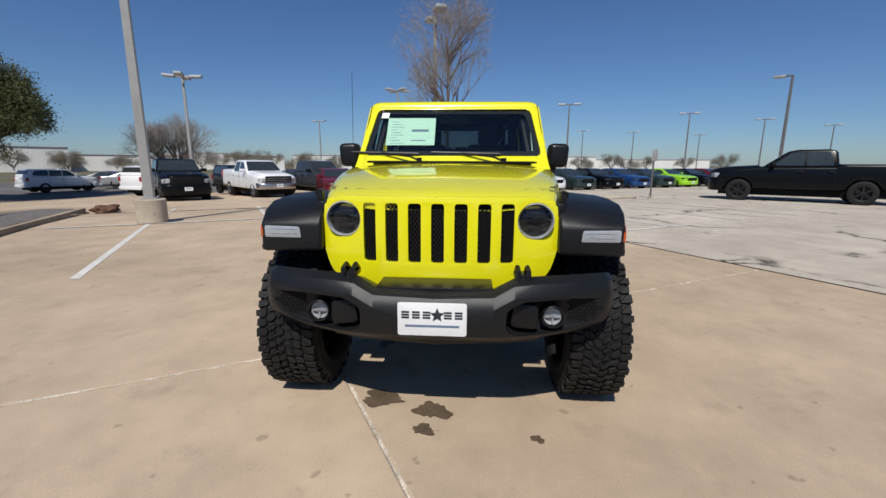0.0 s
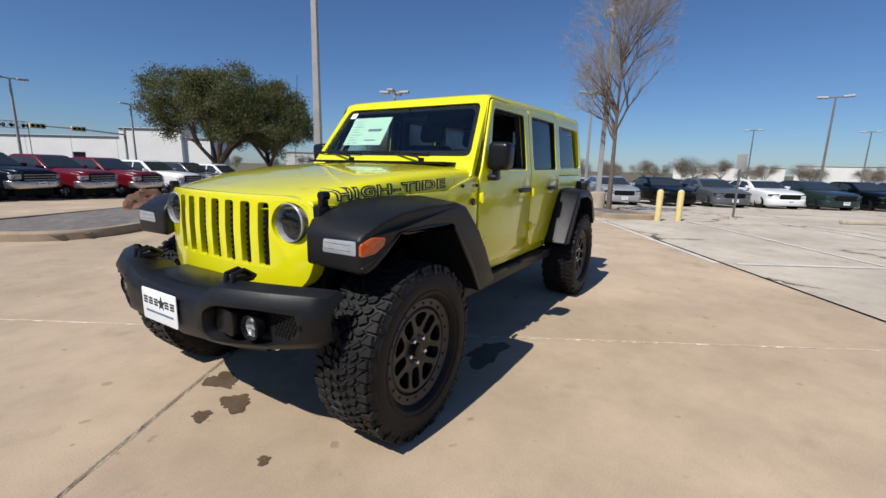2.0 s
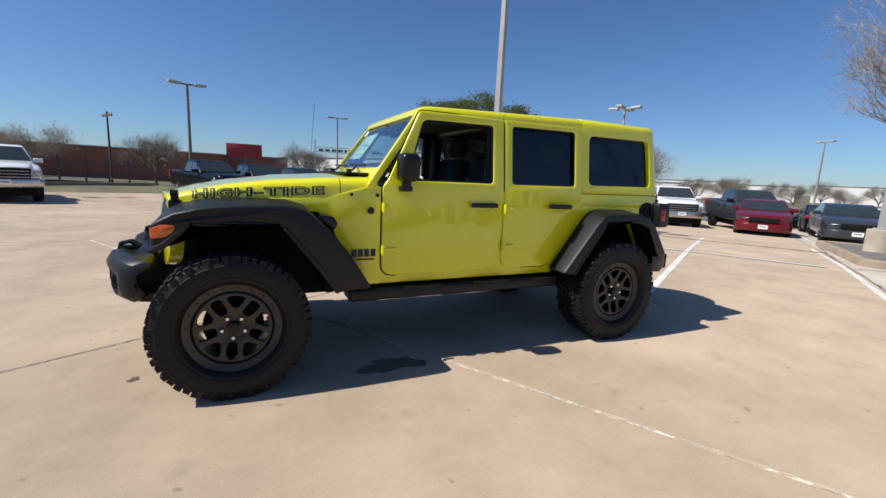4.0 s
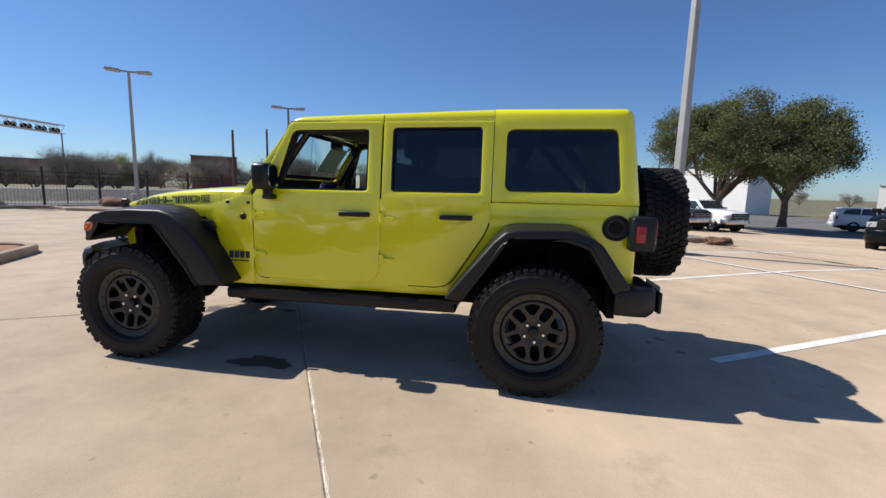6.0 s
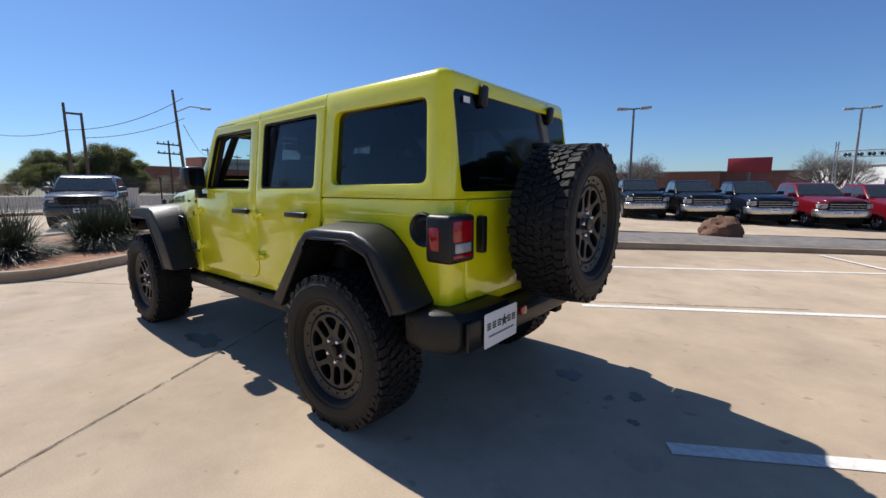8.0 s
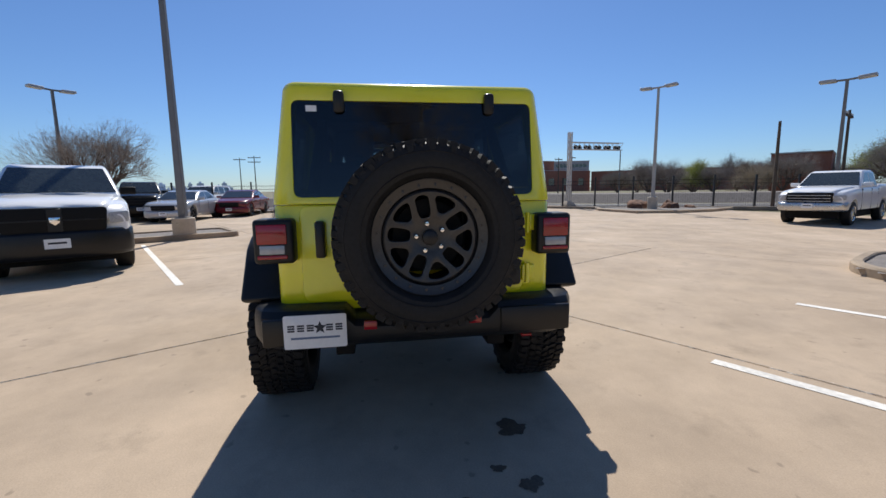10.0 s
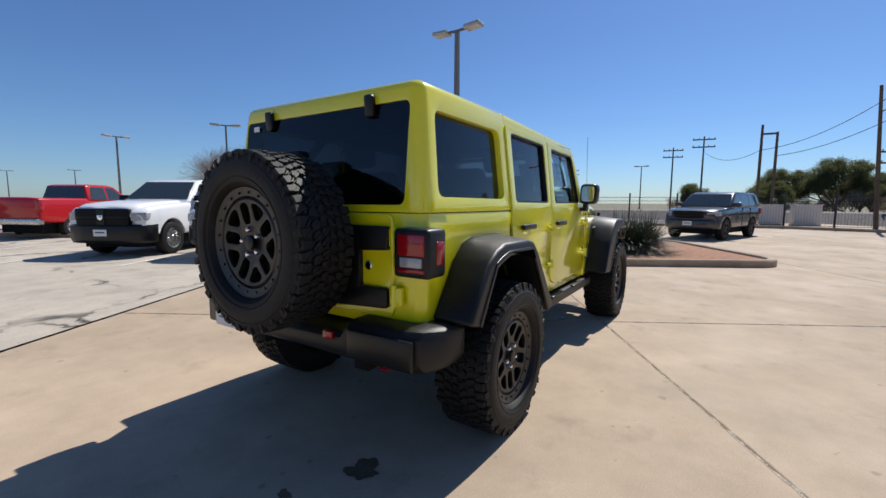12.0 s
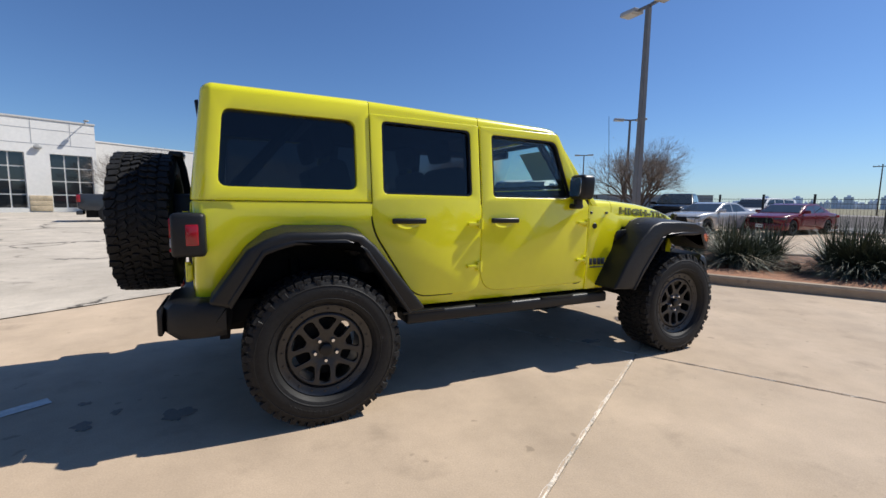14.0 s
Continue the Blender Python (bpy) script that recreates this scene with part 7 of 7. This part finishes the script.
# ---- railway signal gantry ----
g = thing("signal_gantry", "white steel railway signal gantry with black lamps", "signal gantry", pose(22.4, -12.5, 0, 0, 0, -82))
for sx in (-0.09, 0.09):
    for sy in (-0.09, 0.09):
        part("tower_leg", block((sx - 0.03, sy - 0.03, 0), (sx + 0.03, sy + 0.03, 4.9)), WALLG, g)
braces = []
for k in range(12):
    z = 0.3 + k * 0.38
    for s in (-0.09, 0.09):
        braces.append(tube([(-0.09, s, z), (0.09, s, z + 0.36)], 0.014, 4))
        braces.append(tube([(s, -0.09, z), (s, 0.09, z + 0.36)], 0.014, 4))
part("tower_brace", joined(*braces), WALLG, g)
truss = [tube([(0, s, z), (4.0, s, z)], 0.03, 6) for s in (-0.16, 0.16) for z in (3.8, 4.25)]
for k in range(11):
    truss.append(tube([(k * 0.37, -0.16, 3.8), (k * 0.37 + 0.36, -0.16, 4.25)], 0.016, 4))
    truss.append(tube([(k * 0.37, 0.16, 4.25), (k * 0.37 + 0.36, 0.16, 3.8)], 0.016, 4))
part("arm_truss", joined(*truss), WALLG, g)
for k in range(5):
    part("signal_lamp", joined(moved(drum(0.13, -0.06, 0.06, 16, "y"), Matrix.Translation((0.6 + k * 0.78, 0.25, 3.98))), moved(drum(0.13, -0.06, 0.06, 16, "y"), Matrix.Translation((0.88 + k * 0.78, 0.25, 3.98))), block((0.6 + k * 0.78, 0.19, 3.95), (0.88 + k * 0.78, 0.25, 4.01))), BLK, g)
part("end_post", tube([(3.98, 0, 0.0), (3.98, 0, 3.8)], 0.035, 6), DARKP, g)
part("foot", solid(loft([[(-r_, -r_, z), (r_, -r_, z), (r_, r_, z), (-r_, r_, z)] for r_, z in ((0.42, -0.1), (0.38, 0.12), (0.2, 0.42))]), bevel=0.02), POSTC, g)
# equipment cabinets
for x, y in ((30.5, -4.6), (30.8, -6.5)):
    c = thing("cabinet", "pale metal equipment cabinet", "cabinet", pose(x, y, 0, 0, 0, -75), "equipment cabinets")
    part("body", solid(block((-0.7, -0.35, 0), (0.7, 0.35, 1.25)), bevel=0.02), WALLG, c)
    part("lid", solid(block((-0.74, -0.39, 1.25), (0.74, 0.39, 1.3)), bevel=0.01), WALLG, c)


# ---- utility poles and cables ----
def utility_pole(x, y, h, turn, arms=1, lean_=0.0, lamp=False):
    p = thing("utility_pole", "weathered wooden utility pole", "utility pole", pose(x, y, gz(x, y) - 0.1, lean_, 0, turn), "utility poles")
    part("pole", tube([(0, 0, -0.2), (0, 0, h / 2), (0, 0, h)], 0.11, 8, 0.07), WOODP, p)
    for k in range(arms):
        z = h - 0.35 - k * 0.8
        part("crossarm", block((-0.06, -1.1, z - 0.06), (0.06, 1.1, z + 0.06)), WOODP, p)
        part("insulator", joined(*[moved(drum(0.05, 0, 0.14, 8), Matrix.Translation((0, yy, z + 0.06))) for yy in (-1, -0.45, 0.45, 1)]), WALLG, p)
    if lamp:
        part("lamp_arm", tube([(0, 0, h - 1.3), (0, -0.9, h - 0.9), (0, -1.6, h - 0.95)], 0.035, 6), GALV, p)
        part("street_lamp_head", moved(solid(block((-0.12, -0.35, -0.06), (0.12, 0.25, 0.05)), bevel=0.03), Matrix.Translation((0, -1.75, h - 0.97))), GALV, p)


for spec in ((26.3, -8.7, 7.3, 0, 0, -3.0, True), (40.5, -12.7, 5.6, 20, 2), (56.0, 3.1, 8.2, 10, 2), (51.3, -0.2, 8.7, 10, 2), (31.1, -4.0, 6.5, 0, 0), (31.1, -4.8, 6.0, 0, 0), (62.0, -25.0, 7.0, 30, 1), (70.0, -33.0, 6.8, 30, 1), (75.0, -38.0, 7.5, 30, 1), (80.0, 22.0, 8.0, 0, 2), (85.0, 26.0, 8.0, 0, 1), (17.0, -22.5, 5.0, 0, 0), (18.5, -29.0, 6.0, 30, 1), (12.0, -44.0, 6.2, 30, 1)):
    utility_pole(*spec)
tagged(new("crossbar", finish(block((31.05, -4.85, 5.75), (31.15, -3.95, 5.87), 0.01), "crossbar", WOODP)), "short wooden crossbar joining two poles", "crossbar", kind="structure")
for (a, b, sag) in (((26.4, -8.9, 6.8), (31.1, -4.0, 4.8), 0.5), ((31.1, -4.0, 4.8), (51.3, -0.2, 7.0), 0.8), ((26.4, -8.9, 5.6), (31.1, -4.8, 4.4), 0.3), ((26.4, -8.8, 5.2), (62, -25.0, 6.0), 0.7)):
    pts = [(a[0] + (b[0] - a[0]) * f, a[1] + (b[1] - a[1]) * f, a[2] + (b[2] - a[2]) * f - sag * 4 * f * (1 - f)) for f in [k / 10 for k in range(11)]]
    tagged(new("cable", finish(tube(pts, 0.018, 4), "cable", BLK)), "thin black overhead cable between utility poles", "cable", "overhead cables", "structure")


# ---- buildings ----
def building(name, label, x0, y0, x1, y1, depth, h, wall_mat, base=0.0, parapet=0.25, panels=0.0, windows=(), roof_mat=WALLG):
    """A block along the front line from (x0, y0) to (x1, y1); depth to its left. Windows: (start, end, sill, top, columns, rows)."""
    L = math.hypot(x1 - x0, y1 - y0)
    b = thing(name, label, "building", pose(x0, y0, base, 0, 0, math.degrees(math.atan2(y1 - y0, x1 - x0))), kind="structure")
    f = 1 if depth > 0 else -1
    holes = [block((w[0], min(-0.5 * f, 0.35 * f), w[2]), (w[1], max(-0.5 * f, 0.35 * f), w[3])) for w in windows]
    part("wall", solid(block((0, 0, -1.2), (L, depth, h)), holes), wall_mat, b, angle=0)
    part("roof", block((0.25, 0.25, h), (L - 0.25, depth - 0.25, h + 0.02)), roof_mat, b, angle=0)
    part("coping", joined(block((-0.06, -0.06, h), (L + 0.06, 0.25, h + parapet * 0.5)), block((-0.06, depth - 0.2, h), (L + 0.06, depth + 0.06, h + parapet * 0.5)), block((-0.06, 0.25, h), (0.25, depth - 0.2, h + parapet * 0.5)), block((L - 0.25, 0.25, h), (L + 0.06, depth - 0.2, h + parapet * 0.5))), roof_mat, b, angle=0)
    if panels:
        for k in range(1, int(L / panels)):
            part("panel_joint", block((k * panels - 0.04, -0.012, 0), (k * panels + 0.04, 0.01, h)), GREYB, b, angle=0)
    for w0, w1, s0, s1, nc, nr in windows:
        win = part("window", block((w0, min(0.2 * f, 0.26 * f), s0), (w1, max(0.2 * f, 0.26 * f), s1)), WALLW, b, angle=0)
        for i in range(nc):
            for j in range(nr):
                cw, rh = (w1 - w0) / nc, (s1 - s0) / nr
                part("pane", block((w0 + i * cw + 0.05, min(0.17 * f, 0.2 * f), s0 + j * rh + 0.05), (w0 + (i + 1) * cw - 0.05, max(0.17 * f, 0.2 * f), s0 + (j + 1) * rh - 0.05)), WINB, win, angle=0)
    return b


dealership = building("dealership", "white panelled building with large dark gridded windows", -33.0, 33.6, -12.7, 43.6, 14, 7.3, WALLW, 0, windows=((19.6, 22.35, 0.25, 4.65, 3, 4), (15.35, 18.1, 0.25, 4.65, 3, 4), (11.1, 13.85, 0.25, 4.65, 3, 4), (6.85, 9.6, 0.25, 4.65, 3, 4)))
for z in (5.38, 6.55):
    part("panel_joint", block((-0.01, -0.012, z - 0.022), (22.64, 0.01, z + 0.022)), GREYB, dealership, angle=0)
for k in range(9):
    part("panel_joint", block((1.76 + k * 2.4, -0.014, 5.4), (1.804 + k * 2.4, 0.01, 7.3)), GREYB, dealership, angle=0)
for u in (1.2, 5.45, 9.7, 13.95, 18.2):
    for k in range(3):
        part("stone", solid(block((u, -0.05, 0.02 + k * 0.42), (u + 1.36, 0.01, 0.43 + k * 0.42)), bevel=0.012), STONE, dealership)
    lampb = part("wall_lamp", joined(solid(block((u + 0.45, -0.28, 5.0), (u + 0.95, -0.06, 5.2)), bevel=0.03), block((u + 0.6, -0.07, 5.05), (u + 0.8, 0.01, 5.3))), GALV, dealership)
    part("diffuser", block((u + 0.5, -0.26, 4.985), (u + 0.9, -0.1, 5.0)), DIFF, lampb, angle=0)
part("roof_lamp", joined(tube([(22.0, -0.05, 7.4), (22.0, -0.5, 7.6), (21.9, -0.8, 7.55)], 0.035, 6), solid(block((21.75, -1.1, 7.42), (22.05, -0.75, 7.56)), bevel=0.03)), GALV, dealership)
building("warehouse", "long pale warehouse with dark drainpipes and a flat roof", -14.0, 47.0, 9.0, 65.0, 25, 6.3, WALLG, 0, panels=9.0)
building("brick_building", "low dark red brick building with a flat roof", -5.7, -75.0, 12.0, -74.0, -14, 4.0, BRICK, -0.6)
building("white_hall", "long low white building with square windows", -33.0, -60.5, -6.7, -107.0, -5, 5.2, WALLW, -0.6, panels=7.0, windows=((4.0, 6.4, 0.8, 3.0, 2, 1), (19.0, 21.0, 0.6, 2.9, 1, 1), (33.0, 37.0, 1.4, 3.0, 3, 1)))
building("white_hall", "white stepped entrance block of the long hall", -30.5, -63.5, -26.0, -71.5, -4, 6.4, WALLW, -0.6)
building("brick_building", "low red brick building beyond the railway", 140.0, -40.5, 147.0, -80.0, 20, 7.4, BRICK, 0, windows=tuple((3 + k * 6.4, 5.4 + k * 6.4, 2.2, 4.6, 1, 1) for k in range(6)))
building("brick_building", "red brick building with a raised roof block", 146.0, -80.0, 110.0, -120.0, 20, 7.0, BRICK, 0)
building("brick_block", "small brick roof block", 146.0, -58.0, 148.0, -66.0, 8, 11.0, BRICK, 0)
building("tower_block", "grey mid-rise block with rows of windows", 190.0, -84.0, 184.0, -99.0, 18, 13.5, GREYB, 0, windows=tuple((1.0, 15.0, 1.5 + k * 3.0, 3.2 + k * 3.0, 8, 1) for k in range(4)))
building("brick_building", "long red-brown brick building across the street", 4.0, -66.0, 34.0, -58.0, -16, 3.4, BRICK, -0.2)
building("brick_block", "dark flat-roofed brick building with a stair block", 33.0, -46.0, 37.0, -43.0, -8, 4.6, BRICK, 0)
building("long_shed", "long low grey-green shed far across the street", 55.0, 62.0, 71.5, 42.4, 14, 3.0, GREYB, 0)
# far skyline; the air's haze is in the HAZE colour, none is rendered
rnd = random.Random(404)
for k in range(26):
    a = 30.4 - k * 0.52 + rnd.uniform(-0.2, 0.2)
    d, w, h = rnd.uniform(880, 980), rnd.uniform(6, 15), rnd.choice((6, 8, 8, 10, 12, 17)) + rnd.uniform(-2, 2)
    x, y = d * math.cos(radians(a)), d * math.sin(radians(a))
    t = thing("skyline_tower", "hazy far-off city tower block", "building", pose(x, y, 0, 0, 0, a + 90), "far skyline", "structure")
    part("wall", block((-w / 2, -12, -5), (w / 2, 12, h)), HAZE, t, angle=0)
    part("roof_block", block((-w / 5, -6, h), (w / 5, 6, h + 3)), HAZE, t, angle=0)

for az_, d, w, h in ((199, 170, 26, 5.0), (208, 150, 18, 4.2), (214, 165, 22, 5.2), (221, 150, 30, 4.0), (229, 140, 16, 5.5), (178, 185, 34, 4.4), (168, 175, 24, 5.0), (158, 180, 40, 4.0)):
    ca, sa = math.cos(radians(az_)), math.sin(radians(az_))
    building("far_shed", "low white shed on the horizon", d * ca + sa * w / 2, d * sa - ca * w / 2, d * ca - sa * w / 2, d * sa + ca * w / 2, -10, h, WALLW, -0.6)

# billboard with unreadable print as bars
bb = thing("billboard", "red billboard with pale print on a steel post", "billboard", pose(1.0, -67.5, -0.6, 0, 0, 180))
part("panel", solid(block((-2.4, -0.1, 3.7), (2.4, 0.1, 5.6)), bevel=0.02), REDP, bb)
for z0, w in ((4.9, 1.9), (4.45, 1.5), (4.05, 1.7)):
    part("print_bar", block((-w, 0.1, z0), (w, 0.112, z0 + 0.18)), PAPER, bb)
part("post", drum(0.18, 0, 3.7, 12), DARKP, bb)
# street signals beyond the truck row
copy_thing(g, pose(-6.3, -48.5, gz(-6.3, -48.5), 0, 0, 172) @ Matrix.Diagonal((0.95, 1.0, 1.22, 1)))["label"] = "pale steel railway signal gantry beyond the truck row"
for x, y, L, turn in ((-16.2, -45.5, 6.6, 5),):
    s = thing("traffic_signal", "steel traffic signal mast with yellow signal heads", "traffic signal", pose(x, y, gz(x, y), 0, 0, turn), "traffic signals")
    part("mast", tube([(0, 0, 0), (0, 0, 5.2)], 0.11, 8), GALV, s)
    part("arm", tube([(0, 0, 4.6), (L * 0.5, 0, 4.8), (L, 0, 4.85)], 0.07, 8, 0.045), GALV, s)
    for xx in (L * 0.55, L * 0.97):
        h_ = part("signal_head", solid(block((xx - 0.5, -0.12, 4.62), (xx + 0.5, 0.12, 5.0)), bevel=0.02), BOLL, s)
        for k in range(3):
            part("lens", moved(drum(0.12, 0.12, 0.16, 12, "y"), Matrix.Translation((xx - 0.32 + k * 0.32, 0, 4.81))), BLK, h_)

# ---- concrete slabs with open joints, the pieces of the lot ----
k_ = 5.55
SLAB = block((0.006, 0.006, -0.045), (k_ - 0.006, k_ - 0.006, 0.0))
bmesh.ops.bevel(SLAB, geom=[e for e in SLAB.edges if all(v.co.z > -0.01 for v in e.verts)], offset=0.006, segments=1, affect="EDGES")
SLAB_ME = finish(SLAB, "slab", TAN, 0)
for i in range(-2, 4):
    for j in range(-1, 1):
        u, v = 0.54 + i * k_, -1.30 + j * k_
        if u < -5.1 or u > 12:
            continue
        x, y = lot(u, v)
        o = new("slab", SLAB_ME)
        o.parent, o.matrix_basis = lot_sheet, pose(x, y, 0, 0, 0, 30)
bm = joined(*[moved(block((-12, -0.012, -0.025), (26, 0.012, -0.004)), Matrix.Rotation(radians(30), 4, "Z") @ Matrix.Translation((0, v, 0))) for v in (-6.85, 4.25)], *[moved(block((-0.012, -6.85, -0.0251), (0.012, 4.25, -0.0041)), Matrix.Rotation(radians(30), 4, "Z") @ Matrix.Translation((u, 0, 0))) for u in (0.54 + k * k_ for k in range(-2, 4) if k)])
jo = part("joint_filler", bm, JOINT, lot_sheet, angle=0)


def groove(u0, v0, u1, v1, seed):
    """A crumbled open joint: two worn flanks that meet in a shallow, uneven bottom."""
    rnd = random.Random(seed)
    n = round(math.hypot(u1 - u0, v1 - v0) / 0.05)
    du, dv = (u1 - u0) / n, (v1 - v0) / n
    L = math.hypot(du, dv)
    pu, pv = -dv / L, du / L
    bm, prev = bmesh.new(), None
    for k in range(n + 1):
        u, v = u0 + du * k, v0 + dv * k
        trio = []
        for o, z in ((-rnd.uniform(0.009, 0.021), 0.0015), (rnd.uniform(-0.004, 0.004), -0.011), (rnd.uniform(0.009, 0.021), 0.0015)):
            trio.append(bm.verts.new((*lot(u + pu * o, v + pv * o), z)))
        if prev:
            bm.faces.new((prev[0], prev[1], trio[1], trio[0]))
            bm.faces.new((prev[1], prev[2], trio[2], trio[1]))
        prev = trio
    bmesh.ops.recalc_face_normals(bm, faces=bm.faces)
    return part("joint_filler", bm, PALEJ, lot_sheet, "pale crumbled joint filler", angle=0)


groove(0.54, -6.8, 0.54, 4.2, 9)
groove(0.57, -1.30, 11.6, -1.30, 10)
groove(-4.95, -1.30, 0.51, -1.30, 11)
